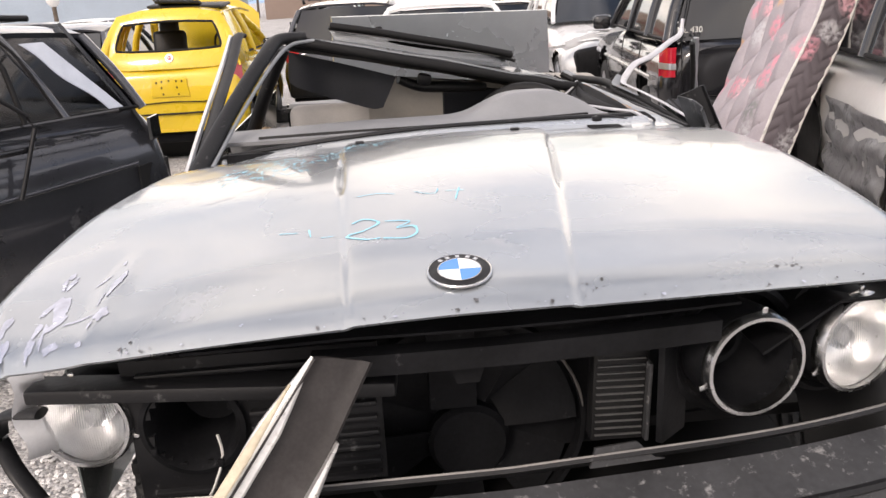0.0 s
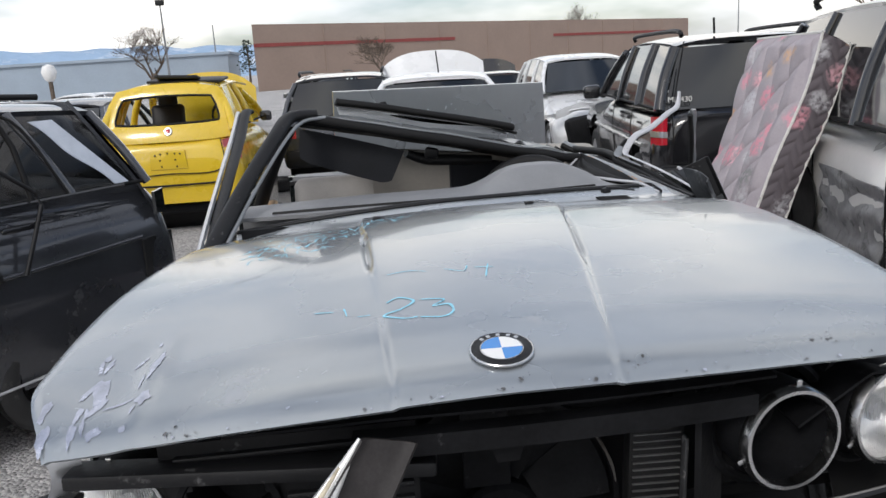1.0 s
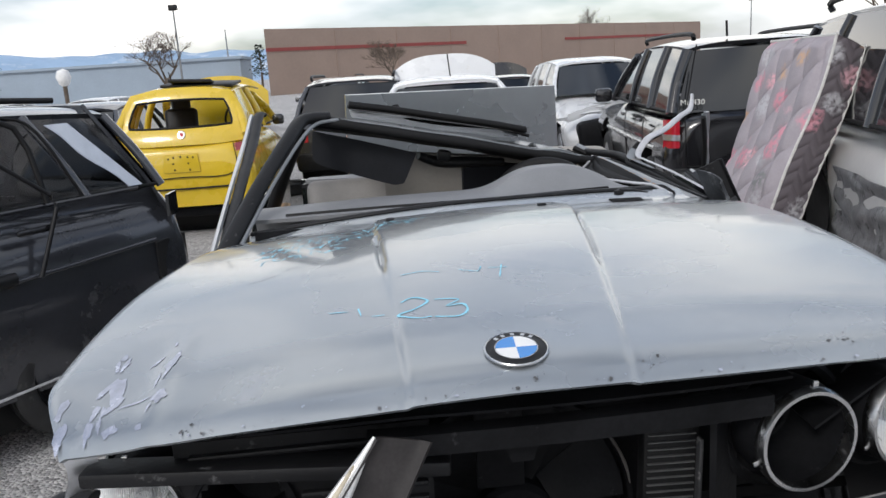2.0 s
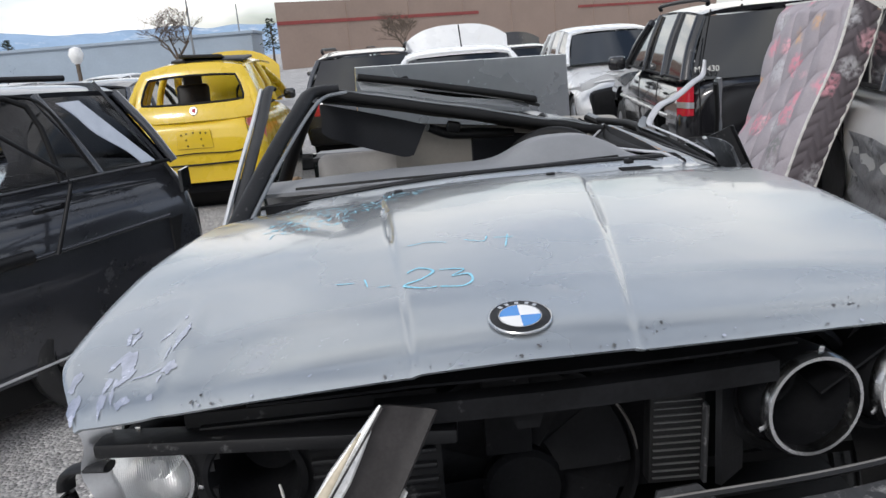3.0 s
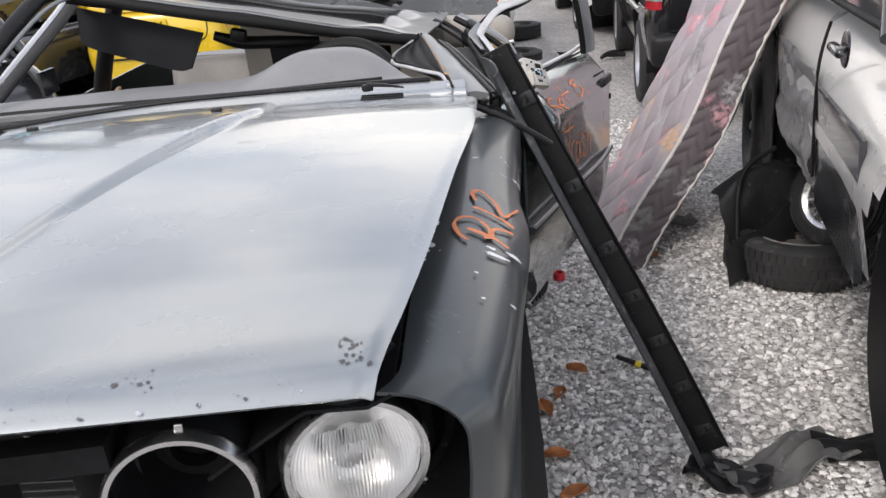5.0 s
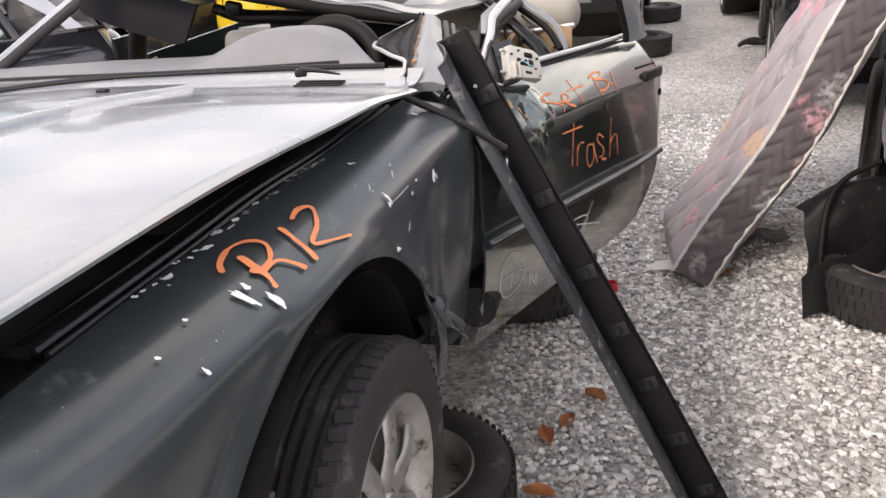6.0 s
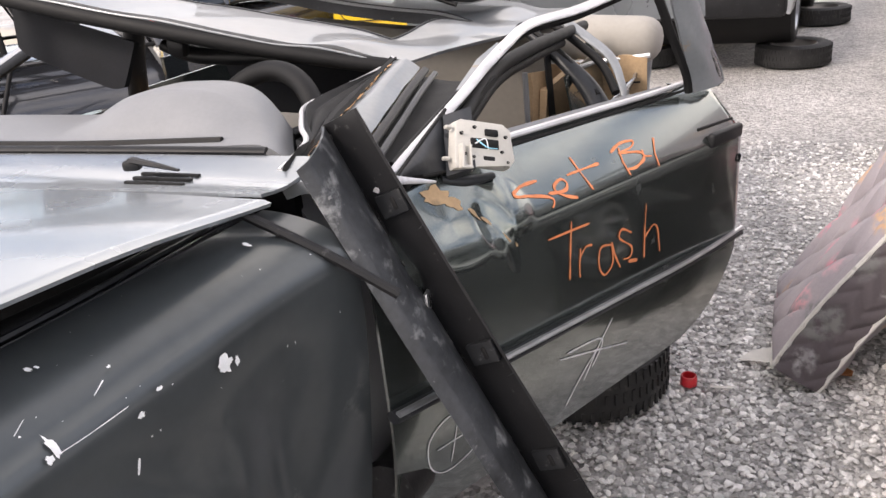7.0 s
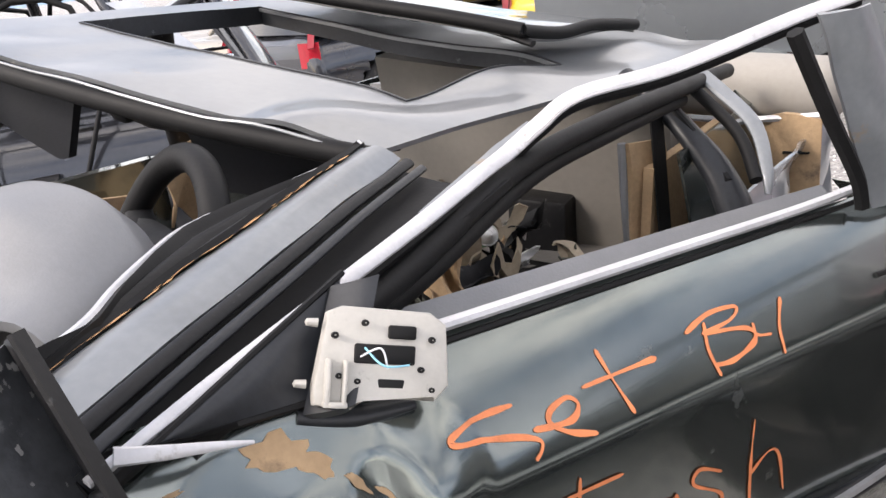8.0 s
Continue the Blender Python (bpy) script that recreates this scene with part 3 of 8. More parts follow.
# ---- front end ----
def headlamp(x, y, z, r, turn, lens=True, tab=90):
    """A round lamp: chrome ring, glass with ribs and a reflector, or an empty bucket."""
    m = pose(x, y, z, 90, 0, turn)
    lamp = part("headlight" if lens else "headlight_bucket", lathe([(r * 0.99, -0.012), (r * 1.04, -0.006), (r * 1.05, 0.004), (r * 1.0, 0.012), (r * 0.93, 0.012), (r * 0.92, 0.004), (r * 0.92, -0.012)], 56, m, closed=True), M["chrome"], coupe,
                "round headlight with a chrome ring" if lens else "empty headlight ring with its lamp removed")
    part("bucket", lathe([(r * 1.02, -0.006), (r * 1.06, -0.03), (r * 1.0, -0.07), (r * 0.7, -0.11), (0.001, -0.115), (0.001, -0.108), (r * 0.66, -0.1), (r * 0.9, -0.06), (r * 0.92, -0.008)], 48, m), M["dark"], lamp)
    a = radians(tab)
    for b in (tab, tab + 115, tab - 125):
        q = radians(b)
        part("tab", box((0.009, 0.012, 0.005), (0, 0, 0), bevel=0.002), M["chrome"], lamp).matrix_local = m @ pose(r * 1.08 * math.cos(q), r * 1.08 * math.sin(q), 0, 0, 0, b - 90)
    if lens:
        part("reflector", lathe([(r * 0.90, -0.002), (r * 0.8, -0.03), (r * 0.5, -0.055), (0.001, -0.066)], 48, m), M["reflector"], lamp)
        part("bulb_shield", lathe([(0.001, -0.02), (0.013, -0.022), (0.016, -0.03), (0.016, -0.055)], 24, m), M["alu"], lamp)
        bm = bmesh.new()

        n = 72
        pts = {}
        half = r * 0.915
        for i in range(n + 1):
            for j in range(n + 1):
                sx, sy = (2 * i / n - 1), (2 * j / n - 1)
                # square grid bent into a disc
                dx, dy = sx * math.sqrt(1 - sy * sy / 2) * half, sy * math.sqrt(1 - sx * sx / 2) * half
                h = 0.006 + 0.016 * (1 - (dx * dx + dy * dy) / half ** 2)
                rib = 0.0007 * (i % 2) * (1 if abs(dy) < half * 0.95 and dy < half * 0.72 else 0)
                pts[i, j] = bm.verts.new(m @ Vector((dx, dy, h + rib)))
        for i in range(n):
            for j in range(n):
                bm.faces.new((pts[i, j], pts[i + 1, j], pts[i + 1, j + 1], pts[i, j + 1]))
        lens_ob = part("lens", bm, M["lamp"], lamp, "ribbed clear glass lens", smooth=False)
        lens_ob.visible_shadow = False
    else:
        part("socket", lathe([(0.03, -0.1), (0.034, -0.085), (0.028, -0.085), (0.024, -0.1)], 24, m, closed=True), M["dark"], lamp)
    return lamp


headlamp(0.528, 0.118, 1.135, 0.0745, 16)
headlamp(0.358, 0.085, 1.131, 0.0745, 8, lens=False, tab=82)
headlamp(-0.582, 0.148, 1.100, 0.066, -6, tab=-20)
# the second opening on the other side has lost its ring
left_bucket = part("headlight_bucket", lathe([(0.070, 0.0), (0.076, 0.016), (0.068, 0.018), (0.058, 0.0), (0.054, -0.04), (0.046, -0.09), (0.001, -0.1)], 40, pose(-0.433, 0.15, 1.083, 90, 0, -4)), M["dark"], coupe, "empty black headlight opening")
for k in range(4):
    part("clip", box((0.01, 0.006, 0.012), bevel=0.002), M["dark"], left_bucket).matrix_local = pose(-0.433 + 0.066 * math.cos(k * 1.57 + 0.5), 0.132, 1.083 + 0.066 * math.sin(k * 1.57 + 0.5))
part("wire", rail([(-0.405, 0.15, 1.06), (-0.40, 0.14, 1.03), (-0.41, 0.12, 1.0), (-0.42, 0.1, 0.985)], 0.0022, 5), M["whiteedge"], left_bucket)
part("plug", box((0.022, 0.015, 0.018), (-0.42, 0.095, 0.982), (10, 20, 0), 0.003), M["mirrorpl"], left_bucket)


def support_fn(z0, z1, y, xl, xr, bow=0.05):
    def fn(u, v):
        x = lerp(xl, xr, u)
        return (x, y + bow * ((x + 0.02) / 0.6) ** 2, lerp(z0, z1, v) + 0.005 * x)
    return fn


# upper cross member under the hood lip
part("upper_cross_member", sheet(support_fn(1.178, 1.208, 0.085, -0.25, 0.30), 24, 4, 0.03), M["dark"], coupe, "black painted sheet metal cross member with square holes")
part("upper_lip", sheet(lambda u, v: (lerp(-0.42, 0.33, u), 0.06 + 0.09 * v + 0.05 * ((lerp(-0.42, 0.33, u)) / 0.6) ** 2, 1.232 + 0.012 * v - 0.05 * max(0, -lerp(-0.42, 0.33, u) - 0.2)), 24, 3, 0.004), M["dark"], coupe)
for x, z in ((0.122, 1.183), (0.215, 1.181)):
    part("square_hole", box((0.016, 0.006, 0.014), (x, 0.083 + 0.05 * (x / 0.6) ** 2, z), bevel=0.001), M["rubber"], coupe)
part("bolt_hole", lathe([(0.0045, 0), (0.0045, 0.004), (0.001, 0.004)], 12, pose(-0.05, 0.083, 1.195, 90, 0, 0)), M["rubber"], coupe)
part("latch_bracket", plate([(-0.03, 0.03), (0.03, 0.03), (0.016, -0.012), (-0.014, -0.012)], 0.006, pose(-0.045, 0.088, 1.155, 90, 0, 0)), M["dark"], coupe)
# grille panel on the other side with horizontal ribs
ribbed = part("grille_panel", sheet(lambda u, v: (lerp(-0.52, -0.165, u), 0.15 + 0.03 * u * 0, lerp(0.97, 1.19, v)), 36, 24, 0.01, keep=lambda u, v: math.hypot(lerp(-0.52, -0.165, u) + 0.433, lerp(0.97, 1.19, v) - 1.083) > 0.064), M["black"], coupe, "black plastic grille panel with horizontal ribs", smooth=False)
for k in range(9):
    z = 0.98 + 0.0235 * k
    xr = -0.172
    xl = -0.352 if 0.99 < z < 1.16 else -0.50
    part("rib", box((xr - xl, 0.02, 0.009), ((xl + xr) / 2, 0.14, z), bevel=0.003), M["black"], ribbed)
part("grille_top_bar", box((0.50, 0.05, 0.022), (-0.39, 0.115, 1.155), (0, 1.5, -5), 0.005), M["black"], coupe)
part("corner_bracket", sheet(lambda u, v: (lerp(-0.665, -0.63, u) + 0.006 * math.sin(9 * v), 0.13 + 0.02 * u, lerp(1.19, 1.06, v)), 5, 10, 0.003), M["alu"], coupe, "torn bare metal corner bracket")
part("side_marker_bracket", rail([(-0.63, 0.13, 1.13), (-0.69, 0.15, 1.12), (-0.715, 0.17, 1.08), (-0.70, 0.16, 1.03), (-0.66, 0.13, 0.99)], 0.014, 6, 0.5), M["black"], coupe)

# middle opening: shroud, fan, radiator
shroud = part("fan_shroud", sheet(lambda u, v: (lerp(-0.20, 0.27, u), 0.30, lerp(0.90, 1.20, v)), 8, 8, 0.01), M["dark"], coupe, "black fan shroud behind the grille opening")
part("shroud_ring", lathe([(0.188, 0), (0.196, 0), (0.196, 0.03), (0.188, 0.03)], 60, pose(-0.03, 0.29, 0.965, 90, 0, 0), closed=True), M["dark"], shroud)
part("shroud_edge", rail([(-0.03 + 0.192 * math.cos(a), 0.258, 0.965 + 0.192 * math.sin(a)) for a in (0.12 + 0.1 * k for k in range(9))], [0.001, 0.002, 0.003, 0.0025, 0.003, 0.002, 0.0025, 0.0015, 0.001], 6), M["steel"], shroud, "worn bright edge of the shroud")
for k in range(6):
    a = k * math.pi / 3 + 0.35
    part("fan_blade", sheet(lambda u, v: (-0.03 + (0.055 + 0.125 * v) * math.cos(a + (u - 0.5) * (0.75 - 0.1 * v)), 0.275 + 0.03 * (u - 0.5), 0.965 + (0.055 + 0.125 * v) * math.sin(a + (u - 0.5) * (0.75 - 0.1 * v))), 6, 6, 0.003), M["dark"], shroud)
part("fan_hub", lathe([(0.001, 0.03), (0.06, 0.028), (0.068, 0.018), (0.068, 0.0)], 32, pose(-0.03, 0.28, 0.94, 90, 0, 0)), M["dark"], shroud)
part("centre_strut", box((0.075, 0.008, 0.16), (-0.055, 0.235, 1.10), bevel=0.003), M["dark"], shroud)
M["fin"] = material("dull_fin_metal", (0.16, 0.16, 0.16), rough=0.5, metal=0.6, var=0.3, scale=30)
radiator = part("radiator", box((0.085, 0.03, 0.15), (0.19, 0.17, 1.06), (0, 2, 0), 0.004), M["rubber"], coupe, "black radiator with fine silver fins")
for k in range(12):
    part("fin", box((0.072, 0.004, 0.0014), (0.187 + 0.0004 * k, 0.153, 0.996 + 0.0115 * k), (0, 2, 0), 0.0), M["fin"], radiator)
part("radiator_side", box((0.007, 0.02, 0.13), (0.231, 0.152, 1.05), (0, 2, 0), 0.003), M["dusty"], radiator)
part("lamp_support", sheet(lambda u, v: (lerp(0.24, 0.29, u), 0.11 + 0.04 * u, lerp(1.0, 1.2, v)), 5, 6, 0.01), M["black"], coupe)
part("lamp_panel", sheet(lambda u, v: (lerp(0.27, 0.60, u), 0.20 + 0.06 * u, lerp(1.0, 1.19, v)), 10, 8, 0.01), M["rubber"], coupe)
for x, y, turn in ((0.36, 0.15, 8), (0.535, 0.185, 14)):
    part("lamp_frame", lathe([(0.088, 0), (0.096, 0.006), (0.104, 0.0), (0.1, -0.02), (0.088, -0.01)], 44, pose(x, y, 1.125, 90, 0, turn), closed=True), M["dark"], coupe)

# lower cross member, valance and bumper carrier
def lower_fn(dy, dz, w0, w1):
    def fn(u, v):
        x = lerp(-0.62, 0.635, u)
        y = -0.01 + dy + 0.34 * max(0, abs(x + 0.0) - 0.28) ** 2
        z = 1.005 + dz + 0.05 * max(0, x) - 0.03 * max(0, -x - 0.3)
        return (x, y + lerp(w0[0], w1[0], v), z + lerp(w0[1], w1[1], v))
    return fn


part("lower_cross_member", sheet(lower_fn(0.10, 0.0, (0.02, -0.03), (-0.04, 0.018)), 40, 3, 0.006), M["black"], coupe, "black lower cross member with a bright worn edge")
part("worn_edge", rail([lower_fn(0.062, 0.018, (0, 0), (0, 0))(u / 30, 0) for u in range(31)], 0.0022, 5, smooth=0), M["steel"], coupe)
part("valance_shelf", sheet(lower_fn(0.055, -0.012, (0, 0.0), (-0.075, -0.028)), 40, 4, 0.006), M["dusty"], coupe, "dirty scraped black plastic shelf above the bumper")
bumper = part("bumper_carrier", sheet(lower_fn(-0.02, -0.045, (0, 0.0), (-0.02, -0.09)), 40, 5, 0.012), M["dusty"], coupe, "dull black bumper carrier with scratches")
part("bumper_lip", rail([lower_fn(-0.022, -0.043, (0, 0), (0, 0))(u / 30, 0) for u in range(31)], 0.007, 6, smooth=0), M["black"], bumper)
part("latch_plate", plate([(-0.05, 0), (-0.04, 0.028), (0.02, 0.03), (0.045, 0.004), (0.06, 0.0)], 0.005, pose(0.165, 0.055, 1.012, 78, 0, 4)), M["dusty"], coupe)
part("fog_lamp", box((0.14, 0.05, 0.11), (0.52, 0.05, 0.90), (0, -6, 14), 0.03, seg=3), M["reflector"], coupe, "scratched clear fog lamp below the bumper")
part("fog_lamp_rim", rail([(0.585, 0.035, 0.95), (0.59, 0.04, 0.86)], 0.008, 6), M["black"], coupe)
part("undertray", sheet(lambda u, v: (lerp(-0.6, 0.6, u), lerp(0.05, 0.5, v), 0.78 + 0.02 * v), 6, 6, 0.01), M["rubber"], coupe)

# loose kidney trim leaning on the front
strip_a, strip_b = Vector((-0.204, -0.012, 1.225)), Vector((-0.40, -0.12, 0.91))
axis = (strip_a - strip_b).normalized()
across = Vector((0.78, 0.1, -0.62))
across = (across - axis * across.dot(axis)).normalized()
loose_trim = thing("loose_grille_trim", "loose dark body trim with scraped white edges leaning against the coupe's front", "car part", CAR)


def trim_fn(u, v):
    w = lerp(0.116, 0.072, v)
    p = strip_b.lerp(strip_a, v) + across * ((u - 0.5) * w - 0.006 - 0.012 * (1 - v)) + axis * (0.022 * u * v)
    n = axis.cross(across)
    k = abs(u - 0.5) * 2
    return p + n * (0.012 * (1 - k ** 4))


part("trim_panel", sheet(trim_fn, 14, 30, 0.006), material("brushed_dark_vinyl", (0.036, 0.033, 0.033), rough=0.6, spec=0.25, var=0.35, scale=18, dirt=(0.06, 0.056, 0.056), dirt_amount=0.3, dirt_scale=10), loose_trim)
M["brightstrip"] = material("dull_bright_strip", (0.62, 0.62, 0.61), rough=0.3, metal=0.6, var=0.25, scale=14, dirt=(0.35, 0.33, 0.3), dirt_amount=0.2, dirt_scale=22)
part("edge_strip", strip([trim_fn(0.03, v / 12) for v in range(13)], [0.030] * 10 + [0.022, 0.012, 0.004], 0.004, across.cross(axis) * 0.9 - across * 0.45, smooth=2), M["brightstrip"], loose_trim, "bright worn edge strip")
part("edge_lining", strip([trim_fn(-0.14, v / 12) for v in range(12)], [0.013] * 9 + [0.009, 0.005, 0.003], 0.003, across.cross(axis) * 0.9 - across * 0.6, smooth=2), material("dirty_cream_plastic", (0.50, 0.44, 0.33), rough=0.6, var=0.3, scale=16, dirt=(0.2, 0.16, 0.1), dirt_amount=0.25, dirt_scale=20), loose_trim, "dirty cream lining")
part("edge_strip", strip([trim_fn(0.985, v / 12) for v in range(10)], [0.018] * 6 + [0.016, 0.012, 0.007, 0.002], 0.016, across.cross(axis), smooth=2), M["brightstrip"], loose_trim)

# ---- fenders ----
def fender_crown(y):
    """Inner top edge of the near fender, beside the hood gap."""
    return curve([(0.02, 0.575), (0.3, 0.588), (0.6, 0.608), (0.9, 0.636), (1.3, 0.68)], y), curve([(0.02, 1.225), (0.3, 1.225), (1.3, 1.225)], y)


def fender_side(y):
    return curve([(0.0, 0.625), (0.1, 0.665), (0.2, 0.695), (0.35, 0.722), (0.5, 0.742), (0.75, 0.765), (1.0, 0.785), (1.3, 0.822)], y)


WHEEL_Y, WHEEL_Z, ARCH = 0.61, 0.715, 0.425


def arch_z(y):
    d = abs(y - WHEEL_Y)
    return WHEEL_Z + math.sqrt(max(0.0, ARCH ** 2 - d * d)) if d < ARCH else 0.0


def fender_fn(u, v):
    y = lerp(0.10, 1.30, u)
    bottom = lerp(0.88, 0.72, min(1, u * 1.5))
    low = max(bottom, arch_z(y))
    cx, cz = fender_crown(y)
    sx = fender_side(y)
    # section: crown, rounded shoulder, side down to the arch
    a = v * 2.2
    if a < 1:
        t = a * math.pi / 2
        x, z = lerp(cx, sx, math.sin(t) ** 1.0), cz - 0.058 * (1 - math.cos(t)) - 0.008 * a
    else:
        t = (a - 1) / 1.2
        z = lerp(cz - 0.066, min(low, cz - 0.085), t)
        x = sx - 0.05 * max(0, t - 0.1) ** 1.5 * (0.5 if abs(y - WHEEL_Y) < 0.5 else 1)
    # flared lip at the arch
    if low > bottom + 0.01:
        x += 0.018 * max(0, 1 - (z - low) / 0.05)
    x += 0.014 * noise.noise(Vector((y * 13, z * 11, 7))) * math.exp(-(((y - 1.0) / 0.13) ** 2 + ((z - 0.95) / 0.13) ** 2))
    # creased dent over the wheel, buckled towards the door
    x -= 0.02 * math.exp(-(((y - 1.13) / 0.09) ** 2 + ((z - 0.98) / 0.12) ** 2))
    x += 0.007 * math.exp(-(((y - 1.03) / 0.04) ** 2 + ((z - 1.0) / 0.1) ** 2))
    x += 0.002 * noise.noise(Vector((y * 4, z * 3, 4)))
    if u < 0.04:
        x -= 0.02 * (1 - u / 0.04) ** 2
    return (x, y, z)


fender = part("fender", sheet(fender_fn, 70, 34, 0.004), M["fender"], coupe, "dark green front fender, dented and chipped, with an orange mark")
part("arch_liner", lathe([(0.39, 0.0), (0.40, 0.19)], 40, pose(0.55, WHEEL_Y, 0.72, 0, 90, 0)), M["rubber"], coupe)
part("liner_flap", sheet(lambda u, v: (lerp(0.60, 0.72, u) + 0.02 * math.sin(v * 5), 0.27 + 0.10 * u + 0.06 * v, lerp(0.80, 0.97, v) - 0.02 * u), 10, 10, 0.006), M["dusty"], coupe, "dusty torn liner flap ahead of the wheel")
part("torn_bracket", plate([(0, 0), (0.03, 0.012), (0.05, 0.0), (0.046, 0.05), (0.02, 0.04), (0.004, 0.055)], 0.003, pose(0.60, 0.045, 1.0, 90, 0, 10)), M["alu"], fender, "torn bare metal corner")


# gutter and black seal between hood and fender
part("inner_gutter", sheet(lambda u, v: (fender_crown(lerp(0.1, 1.3, u))[0] - lerp(0.006, 0.20, v), lerp(0.1, 1.3, u), 1.222 - 0.012 * min(1, v * 8) - 0.13 * max(0, v - 0.45)), 30, 16, 0.004), M["dark"], coupe, "dusty black inner fender gutter")
part("hood_seal", rail([(fender_crown(y)[0] - 0.055, y, 1.215 + 0.004 * math.sin(y * 9)) for y in (0.30, 0.5, 0.7, 0.9, 1.1, 1.26)], 0.016, 8, 0.5), M["rubber"], coupe, "black rubber hood seal")
for off, zz in ((0.022, 1.216), (0.036, 1.219), (0.074, 1.214)):
    part("seal_rib", rail([(fender_crown(y)[0] - off, y, zz + 0.003 * math.sin(y * 11)) for y in (0.30, 0.55, 0.75, 0.95, 1.15, 1.27)], 0.0045, 6), M["bar"], coupe)
# far fender: lower and pushed in
part("fender", sheet(lambda u, v: (lerp(-0.655, -0.735, min(1, v * 1.6)) + 0.03 * u + 0.006 * noise.noise(Vector((u * 6, v * 5, 9))), lerp(0.42, 1.36, u), 1.185 - 0.09 * v - 0.36 * v * v), 30, 14, 0.004), M["green"], coupe, "dark green front fender below the buckled hood")

# scratches and marks on the near fender, by y and the way round its section
def fender_arc(y, a):
    p = Vector(fender_fn((y - 0.10) / 1.20, a / 2.2))
    cx, cz = fender_crown(y)
    t = min(a, 1) * math.pi / 2
    return p + Vector((math.sin(t), 0, math.cos(t))) * 0.0045


def fender_mark(pts, width, mat, name):
    return stroke_on(lambda y, b: fender_arc(y, b * 5), [(y, a * 1.17 / 5) for y, a in pts], width, mat, fender, name)


for pts, w in (([(0.478, 0.257), (0.498, 0.20), (0.535, 0.166), (0.562, 0.201), (0.567, 0.284), (0.54, 0.373), (0.507, 0.393), (0.499, 0.348)], 0.009), ([(0.523, 0.242), (0.511, 0.338), (0.504, 0.43), (0.491, 0.54)], 0.011), ([(0.504, 0.403), (0.539, 0.414), (0.55, 0.501), (0.555, 0.588)], 0.010),
               ([(0.616, 0.265), (0.597, 0.415), (0.582, 0.597)], 0.010), ([(0.645, 0.278), (0.679, 0.252), (0.695, 0.302), (0.655, 0.415), (0.609, 0.49), (0.641, 0.575), (0.678, 0.65)], 0.009)):
    fender_mark(pts, w, M["orange"], "orange_mark")
for pts, w in (([(0.825, 0.731), (0.861, 0.743), (0.907, 0.743)], 0.0022), ([(0.829, 0.457), (0.811, 0.504)], 0.0015), ([(0.908, 0.512), (0.889, 0.56)], 0.002), ([(0.902, 1.195), (0.898, 1.354)], 0.004)):
    fender_mark(pts, w, M["whitemark"], "scratch")


def fender_chip(y, a, length, width, seed, turn=0.0, mat="whitemark"):
    """A flake of lost paint: its length runs round the section, its width along the car."""
    return flake(lambda p, q: fender_arc(p, q * 1.17), y, a, width * 0.7, length / 0.27, seed, M[mat], fender, "chipped_paint", turn)


for k, (y, a, length, width) in enumerate(((0.827, 0.665, 0.0240, 0.0055), (0.818, 0.725, 0.010, 0.0075), (1.034, 0.889, 0.009, 0.017), (1.052, 0.90, 0.005, 0.006), (0.945, 0.77, 0.005, 0.006), (0.829, 1.683, 0.018, 0.010), (0.838, 1.66, 0.008, 0.014), (0.877, 0.24, 0.006, 0.004), (0.467, 0.408, 0.012, 0.009),
                                           (0.884, 0.254, 0.004, 0.003), (0.924, 0.464, 0.003, 0.003), (0.916, 0.869, 0.009, 0.008), (0.449, 0.447, 0.034, 0.008), (0.474, 0.60, 0.024, 0.009), (0.329, 0.627, 0.010, 0.005), (0.377, 0.325, 0.004, 0.004), (0.311, 0.389, 0.004, 0.004), (1.19, 0.24, 0.008, 0.006))):
    fender_chip(y, a, length, width, 20 + k)
rnd = random.Random(11)
# lost paint in ragged runs along the inner edge
y0 = 0.40
while y0 < 0.90:
    step = 0.004 + 0.018 * rnd.random() ** 2
    fender_chip(y0, 0.02 + 0.05 * rnd.random() ** 2, rnd.uniform(0.002, 0.007), step * 0.7, 900 + int(y0 * 1000))
    y0 += step + 0.002 + 0.04 * rnd.random() ** 3
for k in range(46):
    r = 0.0006 + 0.0018 * rnd.random() ** 3
    fender_chip(rnd.uniform(0.15, 1.25), rnd.uniform(0.1, 1.1), r, r, 2000 + k)
# the torn rear end of the arch, folded into loose tongues of metal
for k, (y, z, w, h, lean) in enumerate(((1.02, 0.955, 0.07, 0.10, 0.02), (1.06, 0.90, 0.06, 0.11, -0.02), (1.11, 0.86, 0.07, 0.10, 0.03))):
    part("torn_metal", sheet(lambda u, v: (0.765 + lean * v + 0.018 * math.sin(u * 6 + k) * v + 0.02 * noise.noise(Vector((u * 4, v * 4, k))), y + w * (u - 0.5) * (1 - 0.6 * v) + 0.02 * v, z - h * v - 0.015 * math.sin(u * 9 + k * 2) * v), 10, 10, 0.003), M["fender"], fender)

